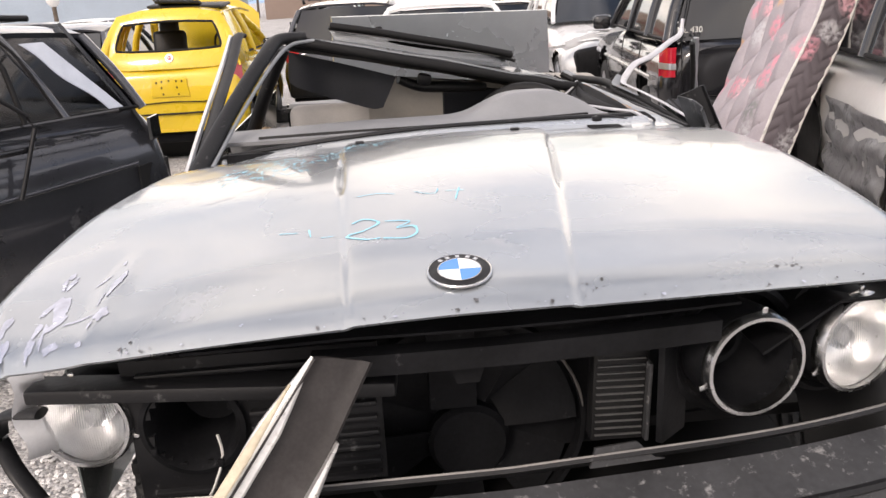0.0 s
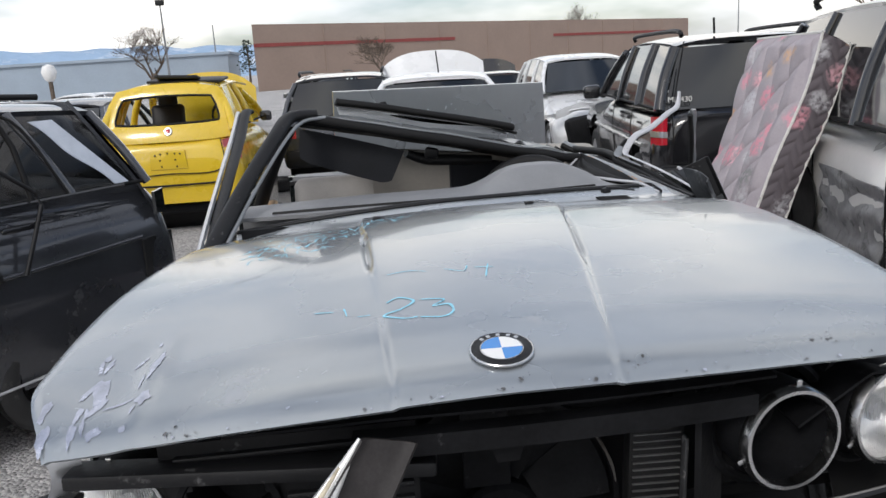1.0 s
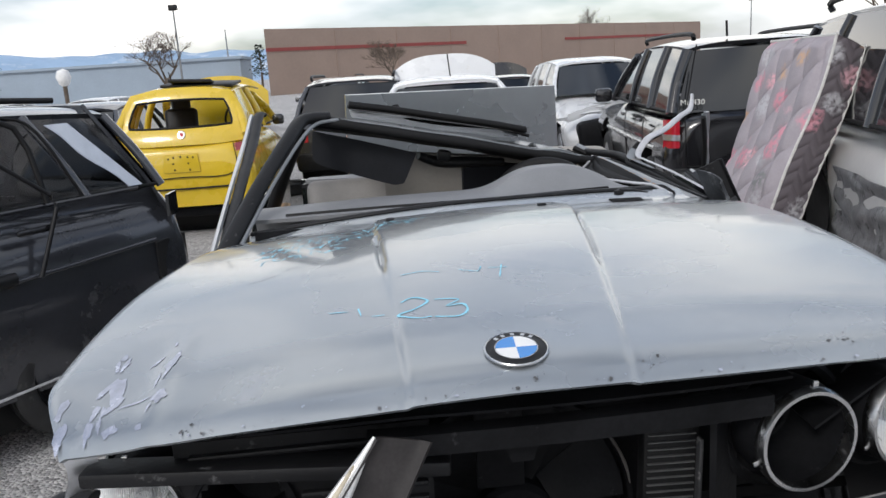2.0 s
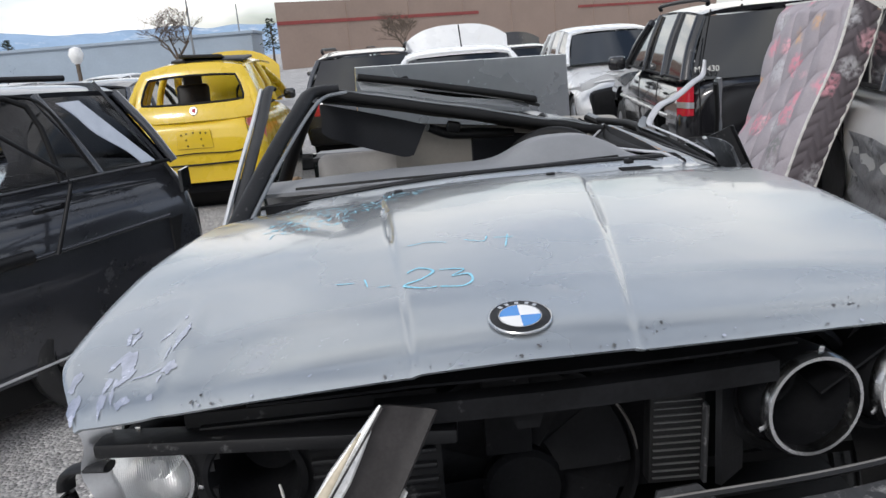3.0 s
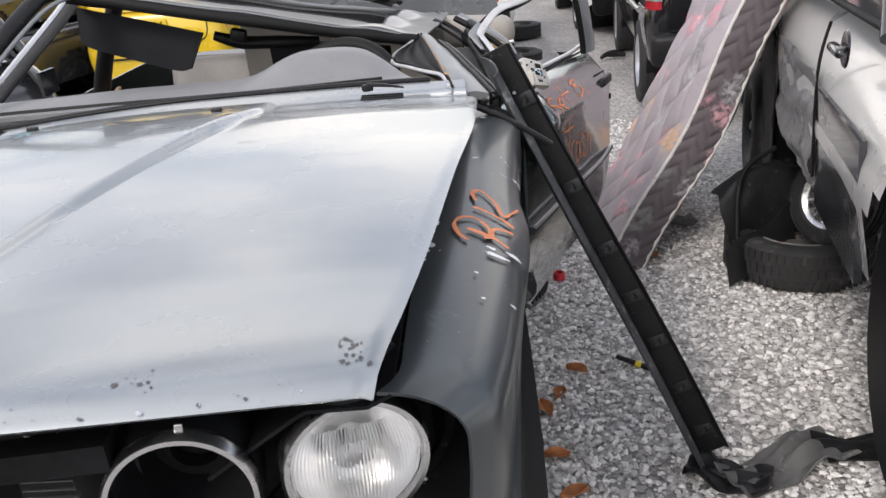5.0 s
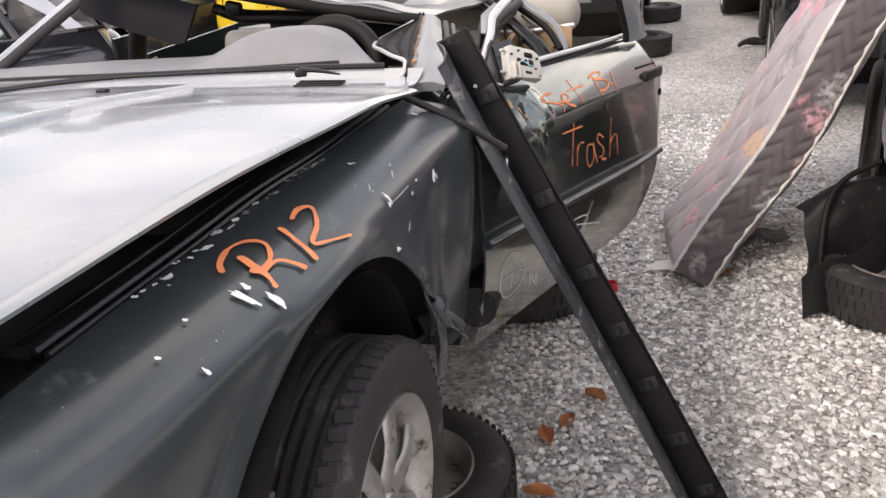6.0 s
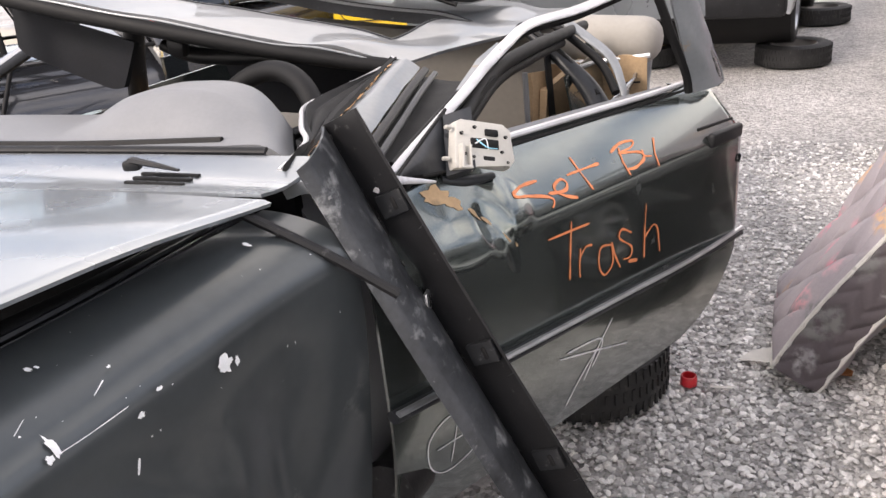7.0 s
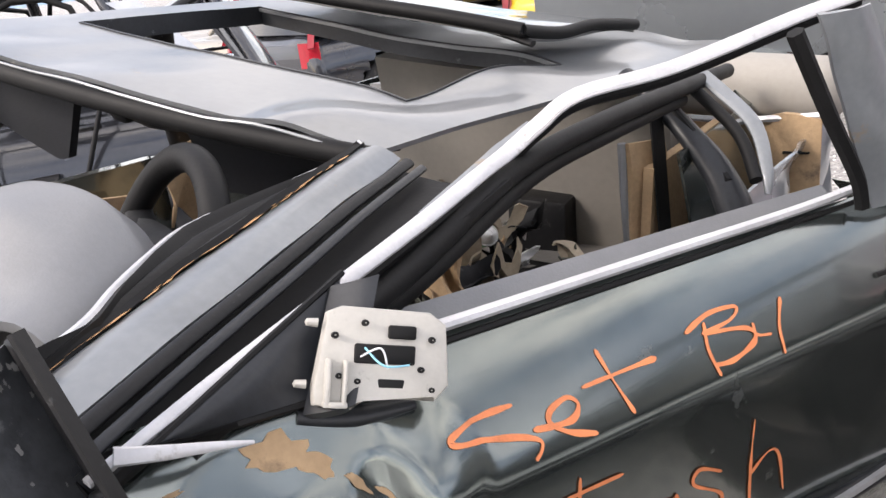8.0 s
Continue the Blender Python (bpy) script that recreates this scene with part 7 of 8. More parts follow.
letters_ob.parent = suv
letters_ob.matrix_local = pose(-0.785, 0.045, 1.17, 78, 0, -6)
for y in (0.85, 3.65):
    for side in (-1, 1):
        wheel("road_wheel", suv, pose(side * 0.78, y, 0.30, 0, 90 * side, 0), 0.36, 0.24, 0.22, 5, M["alu"], tread=False)
# silver off-roader beside the mattress, nose towards the walk
silver = thing("silver_off_roader", "silver off-roader with a stripped crushed rear quarter, standing on wheels", "car", pose(3.16, 5.78, 0.20, 0, 0, 171.5))
car_body(silver, 4.6, 1.84, 0.42, lambda y: line([(0, 1.0), (0.1, 1.06), (3.1, 1.04), (3.3, 1.0), (4.4, 0.9), (4.6, 0.6)], y), M["silver"], [(0.95, 0.42, 0.42), (3.75, 0.42, 0.40)])
greenhouse(silver, 1.70, 1.34, 1.05, 1.66, [(0.08, 0.30), (0.95, 1.0), (1.95, 1.92), (3.2, 2.5)], M["blackpaint"], [True, True, True], rear_glass=True, thick=0.035, roof_mat=M["silver"])
for side in (-1, 1):
    part("side_cladding", sheet(lambda u, v: (side * (0.925 - 0.03 * v), lerp(2.63, 3.3, u), lerp(0.80, 0.38, v)), 16, 4, 0.02), M["charcoal"], silver, "dark grey lower door cladding")
    part("roof_bar", rail([(side * 0.60, 0.35, 1.66), (side * 0.62, 0.5, 1.73), (side * 0.62, 2.2, 1.73), (side * 0.60, 2.4, 1.67)], 0.02, 6), M["black"], silver)
    for y in (1.55, 2.62):
        part("door_gap", rail([(side * 0.90, y, 1.02), (side * 0.925, y, 0.85), (side * 0.91, y, 0.48)], 0.006, 5), M["rubber"], silver)
    for y in (2.96,):
        hb = part("door_handle", box((0.034, 0.15, 0.030), (side * 0.940, y, 0.985), bevel=0.013, seg=3), M["blackpaint"], silver)
        part("handle_cup", lathe([(0.001, 0.004), (0.052, 0.004), (0.058, -0.002)], 24, pose(side * 0.914, y - 0.01, 0.985, 0, 90 * side, 0)), M["blackpaint"], hb)


def crushed(u, v):
    """The stripped, creased panel round the missing wheel."""
    y, z = lerp(1.70, 2.60, u), lerp(0.84, 0.44, v)
    return (0.915 + 0.016 * abs(noise.noise(Vector((y * 5, z * 9, 5)))) ** 0.6 + 0.010 * math.sin(z * 40 + 1.2 * math.sin(y * 7)) + 0.004 * noise.noise(Vector((y * 17, z * 15, 1))), y, z)


part("crushed_panel", sheet(crushed, 60, 40, 0.006), M["crushedpaint"], silver, "creased bare metal panel round the rear wheel arch")
part("wheel_housing", sheet(lambda u, v: (0.928 + 0.012 * noise.noise(Vector((u * 4, v * 4, 8))), lerp(0.30, 1.62, u) + 0.03 * math.sin(v * 9), lerp(0.16, 0.86 - 0.30 * abs(2 * u - 1.1) ** 3 + 0.02 * math.sin(u * 14), v)), 30, 16, 0.01, keep=lambda u, v: math.hypot(lerp(0.30, 1.62, u) - 0.95, lerp(0.16, 0.86, v) - 0.24) > 0.35), M["rubber"], silver, "bare black wheel housing where the quarter panel is gone")
wheel("road_wheel", silver, pose(-0.80, 0.95, 0.24, 0, -90, 0), 0.34, 0.22, 0.22, 5, M["rubber"], tread=False)
wheel("road_wheel", silver, pose(0.86, 0.95, 0.24, 0, 90, 0), 0.34, 0.22, 0.22, 5, M["black"], tread=False)


# ---- mattress ----
def floral(name, base, dim):
    """Quilted cloth with scattered flowers."""
    cloth = material(name, base, rough=0.8, var=0.12, scale=9, bump=0.1, bump_scale=160)
    n, l = cloth.node_tree.nodes, cloth.node_tree.links
    b = n["Principled BSDF"]
    old = b.inputs["Base Color"].links[0].from_socket
    co = n.new("ShaderNodeTexCoord")
    cells = n.new("ShaderNodeTexVoronoi")
    cells.inputs["Scale"].default_value = 5.6
    cells.inputs["Randomness"].default_value = 0.9
    warp = n.new("ShaderNodeTexNoise")
    warp.inputs["Scale"].default_value, warp.inputs["Detail"].default_value = 22.0, 3.0
    mixv = n.new("ShaderNodeMix")
    mixv.data_type, mixv.blend_type = "RGBA", "LINEAR_LIGHT"
    mixv.inputs["Factor"].default_value = 0.035
    l.new(co.outputs["Object"], mixv.inputs["A"])
    l.new(warp.outputs["Color"], mixv.inputs["B"])
    l.new(mixv.outputs["Result"], cells.inputs["Vector"])
    flower = n.new("ShaderNodeMapRange")
    flower.inputs["From Min"].default_value, flower.inputs["From Max"].default_value = 0.46, 0.30
    l.new(cells.outputs["Distance"], flower.inputs["Value"])
    tone = n.new("ShaderNodeSeparateColor")
    l.new(cells.outputs["Color"], tone.inputs["Color"])
    hue = n.new("ShaderNodeValToRGB")
    hue.color_ramp.interpolation = "CONSTANT"
    stops = [(0.0, (0.56, 0.26, 0.31)), (0.22, (0.44, 0.43, 0.45)), (0.46, (0.62, 0.36, 0.40)), (0.68, (0.52, 0.34, 0.22)), (0.78, (0.20, 0.20, 0.20))]
    while len(hue.color_ramp.elements) < len(stops):
        hue.color_ramp.elements.new(0.5)
    for el, (p, c) in zip(hue.color_ramp.elements, stops):
        el.position, el.color = p, (*c, 1)
    l.new(tone.outputs["Green"], hue.inputs["Fac"])
    petal = n.new("ShaderNodeTexNoise")
    petal.inputs["Scale"].default_value, petal.inputs["Detail"].default_value = 38.0, 4.0
    l.new(co.outputs["Object"], petal.inputs["Vector"])
    thin = n.new("ShaderNodeMath")
    thin.operation = "MULTIPLY"
    pr = n.new("ShaderNodeMapRange")
    pr.inputs["From Min"].default_value, pr.inputs["From Max"].default_value = 0.36, 0.56
    l.new(petal.outputs["Fac"], pr.inputs["Value"])
    l.new(flower.outputs["Result"], thin.inputs[0])
    l.new(pr.outputs["Result"], thin.inputs[1])
    mx = n.new("ShaderNodeMix")
    mx.data_type = "RGBA"
    l.new(thin.outputs["Value"], mx.inputs["Factor"])
    l.new(old, mx.inputs["A"])
    l.new(hue.outputs["Color"], mx.inputs["B"])
    l.new(mx.outputs["Result"], b.inputs["Base Color"])
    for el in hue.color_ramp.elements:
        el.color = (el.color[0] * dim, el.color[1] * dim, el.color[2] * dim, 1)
    return cloth


def mattress():
    m = thing("mattress", "grey floral quilted mattress with white piping leaning on the silver off-roader", "mattress")
    up = Vector((0.81, 0.345, 1.615)).normalized()
    deep = Vector((-0.02, 0.95, 0.0))
    deep = (deep - up * deep.dot(up)).normalized()
    out = deep.cross(up).normalized()
    if out.x > 0:
        out = -out
    corner = Vector((1.231, 4.05, 0.075))
    H, D, T = 1.85, 0.84, 0.165
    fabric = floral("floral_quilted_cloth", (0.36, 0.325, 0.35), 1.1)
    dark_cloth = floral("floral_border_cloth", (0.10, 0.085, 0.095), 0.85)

    def rise(d):
        return 1 + 0.075 * d / D

    def sag(d, h):
        return -0.05 * math.sin(math.pi * h / H) + 0.012 * math.sin(h * 7 + d * 3)

    def quilt(d, h):
        # broad diamonds between two sets of stitched lines, one set close and doubled
        a, c = (d * 0.8 + h) / 0.25, (d - h * 0.12) / 0.165
        return 0.038 * (abs(math.sin(a * math.pi)) * abs(math.sin(c * math.pi))) ** 0.26

    def face(sgn):
        def fn(u, v):
            d, h = D * u, H * v
            e = min(u, 1 - u, v * 2, 2 - 2 * v) * 12
            puff = quilt(d, h) * min(1, e) + 0.012 * min(1, e)
            base = corner + deep * d + up * (h * rise(d)) + out * sag(d, h)
            return base + out * (puff if sgn > 0 else -T - puff)
        return fn

    part("quilted_face", sheet(face(1), 130, 220), fabric, m, "quilted floral face")
    part("quilted_face", sheet(face(-1), 30, 50), fabric, m)

    def side_front(u, v):
        h = H * v
        wave = 0.011 * abs(math.sin(h * 42 + 1.3 * abs((u * 3) % 2 - 1) * 2)) ** 0.5 + 0.012 * math.sin(u * 3.14)
        return corner + up * h + out * (sag(0, h) - T * u) - deep * wave

    def side_back(u, v):
        h = H * v
        return corner + deep * D + up * (h * rise(D)) + out * (sag(D, h) - T * u) + deep * 0.012 * math.sin(u * 3.14)

    def side_top(u, v):
        d = D * v
        return corner + deep * d + up * (H * rise(d) + 0.012 * math.sin(u * 3.14)) + out * (sag(d, H) - T * u)

    def side_low(u, v):
        d = D * v
        return corner + deep * d - up * (0.008 * math.sin(u * 3.14)) + out * (sag(d, 0) - T * u)

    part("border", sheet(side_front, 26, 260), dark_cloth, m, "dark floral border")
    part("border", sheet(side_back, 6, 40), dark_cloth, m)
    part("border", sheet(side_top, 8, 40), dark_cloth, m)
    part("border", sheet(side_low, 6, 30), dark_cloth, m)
    for k in (0, 1):
        loop = [corner + up * (H * v / 12) + out * (sag(0, H * v / 12) - T * k) - deep * 0.004 for v in range(13)]
        loop += [corner + deep * (D * d / 6) + up * (H * rise(D * d / 6) + 0.004) + out * (sag(0, H) - T * k) for d in range(7)]
        part("piping", rail(loop, 0.0085, 7, smooth=3), M["whiteedge"], m, "white piping")
        part("piping", rail([corner + deep * (D * d / 6) - up * 0.002 + out * (-T * k) for d in range(7)], 0.0085, 7, smooth=0), M["whiteedge"], m)
    return m


mattress()

# ---- long black bar leaning on the coupe ----
def leaning_bar():
    bar = thing("leaning_plastic_bar", "long scuffed black plastic bumper strip leaning on the coupe's fender", "car part")
    foot, top = Vector((1.357, 2.598, 0.02)), Vector((0.781, 2.446, 1.325))
    ax = (top - foot).normalized()
    L = (top - foot).length
    wall_way = Vector((0.027, -0.121, 0.022))
    wall_way = (wall_way - ax * wall_way.dot(ax)).normalized()
    side = Vector((0.0618, -0.0025, 0.036))
    side = (side - ax * side.dot(ax)).normalized()
    nrm = side.cross(ax)
    if nrm.y > 0:
        nrm = -nrm
    out = ax.cross(wall_way)
    if out.x < 0:
        out = -out
    D = 0.122

    def fn(u, v):
        # an angle section: a broad scuffed wall up to the inner corner at u = 0.6, then a narrow web that ends in a thin lip
        bend = nrm * 0.008 * math.sin(v * 3.14) + side * 0.005 * math.sin(v * 5)
        base = foot + ax * (L * v) + bend
        if u < 0.6:
            k = 1 - u / 0.6
            taper = lerp(0.72, 1.0, v)
            return base + wall_way * (D * k * taper) + out * (0.012 * math.sin(k * 3.14) - 0.012 * max(0, (k - 0.9) / 0.1)) + ax * (-0.03 * k * max(0, (v - 0.97) / 0.03))
        k = (u - 0.6) / 0.4
        return base + side * (lerp(0.112, 0.078, v) * k) + nrm * (0.004 * math.sin(k * 3.14) + 0.012 * max(0, (k - 0.90) / 0.10))

    part("web", sheet(lambda u, v: fn(lerp(0.60, 1.0, u), v), 20, 60, 0.004), M["black"], bar, "recessed black plastic web")
    part("scuffed_wall", sheet(lambda u, v: fn(lerp(0.0, 0.5999, u), v) + out * 0.0005, 26, 60, 0.004), M["scuffed"], bar, "scuffed grey outer wall")
    to_bar = side.to_track_quat("X", "Z").to_matrix().to_4x4()
    for v in (0.07, 0.20, 0.33, 0.45, 0.57, 0.715, 0.90):
        c = fn(0.84, v) + nrm * 0.006
        clip = part("clip", box((0.05, 0.012, 0.036), bevel=0.003), M["bar"], bar)
        clip.matrix_local = Matrix.Translation(c) @ to_bar
        part("clip_slot", box((0.008, 0.016, 0.02), bevel=0.002), M["rubber"], clip).matrix_local = pose(0.006, 0, 0)
        part("cross_seam", rail([fn(0.62, v - 0.030) + nrm * 0.001, fn(0.8, v - 0.038) + nrm * 0.001, fn(0.97, v - 0.032) + nrm * 0.001], 0.0018, 5), M["bar"], bar)
        part("tear", rail([fn(0.52, v + 0.02) + out * 0.002, fn(0.55, v - 0.005) + out * 0.002, fn(0.54, v - 0.03) + out * 0.002], [0.001, 0.005, 0.001], 5, 0.5), M["rubber"], bar)
    hole_m = Matrix.Translation(fn(0.50, 0.79) + out * 0.003) @ wall_way.to_track_quat("X", "Z").to_matrix().to_4x4()
    part("bracket", box((0.024, 0.006, 0.032), bevel=0.002), M["alu"], bar).matrix_local = hole_m
    part("bracket_hole", box((0.008, 0.010, 0.018), bevel=0.002), M["rubber"], bar).matrix_local = hole_m
    rnd3 = random.Random(31)
    for k in range(90):
        v, w = rnd3.uniform(0.02, 0.98), rnd3.choice((0.52, 0.56, 0.585, 0.3, 0.4, 0.05)) + rnd3.uniform(-0.04, 0.014)
        r = 0.0006 + 0.003 * rnd3.random() ** 4
        flake(lambda a, b: fn(min(0.598, max(0.0, a)), min(0.998, b)) + out * 0.0025, w, v, r / 0.2, r * rnd3.uniform(1, 3) / L, 500 + k, M["dustmark"], bar, "scuff")
    for v, n in ((0.985, 14), (0.82, 10), (0.74, 10), (0.60, 6)):
        for k in range(n):
            r = rnd3.uniform(0.001, 0.0036)
            flake(lambda a, b: fn(min(0.598, max(0.0, a)), min(0.998, b)) + out * 0.003, 0.50 + rnd3.gauss(0, 0.05), v + rnd3.gauss(0, 0.012), r / 0.2, r * 1.6 / L, 700 + k + int(v * 1000), M["dustmark"], bar, "dust_patch")
    return bar


leaning_bar()
M["dullgrey"] = material("dusty_grey_plastic", (0.10, 0.10, 0.10), rough=0.75, var=0.25, scale=12, bump=0.1, bump_scale=50, dirt=(0.22, 0.215, 0.2), dirt_amount=0.35, dirt_scale=10)


def crumple(name, label, at, size, turn, seed, mat, amp=0.05, cat="scrap"):
    def fn(u, v):
        x, y = (u - 0.5) * size[0], (v - 0.5) * size[1]
        p = Vector((x, y, 0.02 + amp * abs(noise.noise(Vector((u * 2.4 + seed, v * 2.4, seed)))) + 0.3 * amp * math.sin(u * 7 + seed)))
        return p
    ob = part(name, sheet(lambda u, v: pose(*at, 0, 0, turn) @ fn(u, v), 24, 16, 0.006), mat)
    return tagged(ob, label, cat)


crumple("crumpled_liner", "dusty grey crumpled plastic liner on the gravel", (1.63, 2.56, 0.0), (0.42, 0.16), 28, 3, M["dullgrey"], 0.08)
crumple("crumpled_liner", "black plastic foot of the bar on the gravel", (1.44, 2.50, 0.0), (0.24, 0.13), -25, 7, M["black"], 0.05)
crumple("crumpled_liner", "black torn plastic strip on the gravel", (1.98, 2.66, 0.0), (0.5, 0.12), 12, 9, M["black"], 0.06)
liner = thing("fender_liner", "black plastic wheel arch liner standing against a wheel", "car part", pose(2.04, 4.03, 0.0, 0, 0, 14))
part("liner_shell", sheet(lambda u, v: (lerp(-0.30, 0.26, u) + 0.03 * noise.noise(Vector((u * 3, v * 3, 1))), -0.10 + 0.30 * v + 0.12 * math.sin(u * 3.14) * (1 - v), 0.02 + 0.44 * math.sin(min(1, v * 1.15) * 1.5) * (0.62 + 0.38 * math.sin(u * 2.6 + 0.3)) + 0.02 * noise.noise(Vector((u * 6, v * 6, 3)))), 26, 20, 0.005), M["black"], liner)
part("liner_flap", sheet(lambda u, v: (lerp(-0.36, 0.02, u), -0.16 + 0.12 * u + 0.06 * v, 0.015 + 0.30 * v * (0.5 + 0.5 * u) + 0.02 * math.sin(u * 8)), 14, 10, 0.005), M["black"], liner)
part("liner_rib", rail([(-0.28, -0.07, 0.05), (-0.24, 0.05, 0.36), (-0.15, 0.14, 0.47), (0.0, 0.18, 0.53)], 0.012, 6), M["rubber"], liner)
crumple("grey_scrap", "pale torn scrap behind the wheel arch liner", (1.62, 4.62, 0.0), (0.22, 0.12), 15, 12, M["dullgrey"], 0.04)

# wheels and tyres on the ground
lying_tyre("lying_tyre", "black tyre on a steel rim lying flat on the gravel", pose(2.08, 4.03, 0.10), 0.32, 0.2)
lying_tyre("lying_tyre", "tyre with a rusty yellow rim lying flat under the coupe", pose(0.62, 3.86, 0.10), 0.30, 0.2, material("rusty_yellow_rim", (0.48, 0.28, 0.08), rough=0.7, var=0.4, scale=14, dirt=(0.12, 0.07, 0.04), dirt_amount=0.3, dirt_scale=12))
lying_tyre("lying_tyre", "black tyre lying flat under the coupe's front wheel", pose(0.60, 2.45, 0.10), 0.29, 0.19)
lying_tyre("lying_tyre", "tyre lying flat under the far side of the coupe", pose(-0.45, 2.4, 0.10), 0.29, 0.19)
lying_tyre("lying_tyre", "tyre lying flat under the far rear of the coupe", pose(-0.75, 3.86, 0.10), 0.30, 0.2)
steel_wheel("chrome_wheel", "bright wheel with a spoked cover leaning on a lying tyre", pose(2.20, 3.92, 0.37, 0, -74, 32), 0.21, 0.14, M["chrome"], 9)
for x, y in ((0.42, 2.50), (0.55, 3.85), (-0.55, 2.42), (-0.7, 3.86)):
    tagged(part("axle_stand", lathe([(0.11, 0.0), (0.11, 0.03), (0.05, 0.06), (0.045, 0.42 if y < 3 else 0.3), (0.07, 0.46 if y < 3 else 0.34), (0.001, 0.46 if y < 3 else 0.34)], 20, pose(x, y, 0.19)), M["steel"]), "rusty steel stand between tyre and car body", "stand", "stands under the coupe")

# small rubbish
M["redpl"] = material("red_plastic", (0.55, 0.02, 0.03), rough=0.35, var=0.1)
M["paper"] = material("dirty_paper", (0.68, 0.66, 0.62), rough=0.9, var=0.1, scale=30)
M["leaf"] = material("brown_leaf", (0.40, 0.16, 0.06), rough=0.85, var=0.3, scale=25)
cap = thing("bottle_cap", "red plastic bottle cap on the gravel", "cap", pose(0.977, 3.95, 0.005))
part("cap_body", lathe([(0.026, 0), (0.028, 0.002), (0.028, 0.03), (0.025, 0.036), (0.022, 0.036), (0.021, 0.01), (0.001, 0.01)], 28), M["redpl"], cap)
pen = thing("marker_pen", "black marker with a yellow band on the gravel", "pen", pose(1.235, 3.165, 0.015, 0, 90, -38))
part("barrel", lathe([(0.001, -0.075), (0.009, -0.07), (0.011, 0.02), (0.011, 0.07), (0.001, 0.075)], 16), M["black"], pen)
part("band", lathe([(0.0118, 0.015), (0.0118, 0.04)], 16), material("yellow_band", (0.75, 0.6, 0.03), rough=0.4), pen)


def scrap(name, label, outline, m, mat, cat):
    return tagged(part(name, plate(outline, 0.003, m), mat, smooth=False), label, cat)


scrap("paper_strip", "narrow white paper strip on the gravel", [(0, 0), (0.075, 0.01), (0.074, 0.022), (0.002, 0.012)], pose(1.05, 3.94, 0.012, 2, 3, 10), M["paper"], "paper")
scrap("mattress_tag", "white cloth tag under the mattress corner", [(-0.06, 0), (0.05, -0.035), (0.07, 0.05), (0.0, 0.045)], pose(1.16, 4.17, 0.02, 8, -6, 20), M["paper"], "tag")
scrap("white_shard", "white plastic shard on the gravel", [(0, 0), (0.022, 0.004), (0.018, 0.05), (0.004, 0.055)], pose(1.72, 3.25, 0.015, 20, 10, 30), M["paper"], "scrap")
for k, (x, y, r) in enumerate(((1.43, 4.17, 20), (0.95, 2.95, 70), (1.02, 3.12, 150), (0.93, 2.60, 10), (0.98, 2.42, 200), (0.90, 2.86, 300))):
    leaf_ob = part("dry_leaf", sheet(lambda u, v: pose(x, y, 0.02, 5, 8, r) @ Vector(((u - 0.5) * 0.09, (v - 0.5) * 0.05 * math.sin(u * 3.14), 0.012 * math.cos(v * 6))), 8, 6, 0.001), M["leaf"])
    tagged(leaf_ob, "curled brown dry leaf on the gravel", "leaf", "dry leaves on the gravel")
tagged(part("bent_scrap", rail([(1.62, 9.76, 0.03), (1.68, 9.80, 0.06), (1.78, 9.84, 0.06), (1.90, 9.82, 0.04)], [0.02, 0.03, 0.045, 0.02], 8), M["black"]), "black bent metal piece on the gravel", "scrap")

# ---- cars further off ----
def simple_car(name, label, m, L, W, H, belt, paint, pillars, raised_hood=False, roof_bar=False, wheels=True, group=""):
    c = thing(name, label, "car", m, group)
    car_body(c, L, W, 0.36, lambda y: line([(0, belt - 0.08), (0.1, belt), (pillars[-1][0] - 0.1, belt - 0.02), (pillars[-1][0] + 0.1, belt - 0.08), (L - 0.25, belt - 0.24), (L, belt - 0.5)], y), paint, [(0.8, 0.38, 0.36), (L - 0.85, 0.38, 0.36)], rows=50)
    greenhouse(c, W - 0.16, W - 0.5, belt, H, pillars, paint, [True] * (len(pillars) - 1))
    for side in (-1, 1):
        part("tail_light", sheet(lambda u, v: (side * lerp(W / 2 - 0.24, W / 2 - 0.04, u), -0.012 + 0.09 * u * u, lerp(belt - 0.28, belt - 0.06, v)), 4, 5, 0.02), M["red"], c)
        part("door_mirror", box((0.18, 0.09, 0.13), (side * (W / 2 + 0.08), pillars[-1][0] - 0.35, belt + 0.06), bevel=0.04, seg=2), M["blackpaint"], c)
        if roof_bar:
            part("roof_bar", rail([(side * (W / 2 - 0.32), pillars[0][1] + 0.1, H), (side * (W / 2 - 0.3), pillars[0][1] + 0.3, H + 0.06), (side * (W / 2 - 0.3), pillars[-1][1] - 0.3, H + 0.06)], 0.02, 6), M["black"], c)
        if wheels:
            for y in (0.8, L - 0.85):
                wheel("road_wheel", c, pose(side * (W / 2 - 0.13), y, 0.34, 0, 90 * side, 0), 0.33, 0.2, 0.21, 5, M["alu"], tread=False)
    part("lower_bumper", box((W - 0.12, 0.12, 0.26), (0, 0.03, 0.48), bevel=0.05, seg=2), M["black"], c)
    if raised_hood:
        part("raised_hood", sheet(lambda u, v: (lerp(-W / 2 + 0.12, W / 2 - 0.12, u), L - 1.15 + 0.35 * v, lerp(belt - 0.05, belt + 0.74, v) - 0.2 * abs(2 * u - 1) ** 3 * v), 16, 8, 0.03), paint, c, "hood raised upright")
    return c


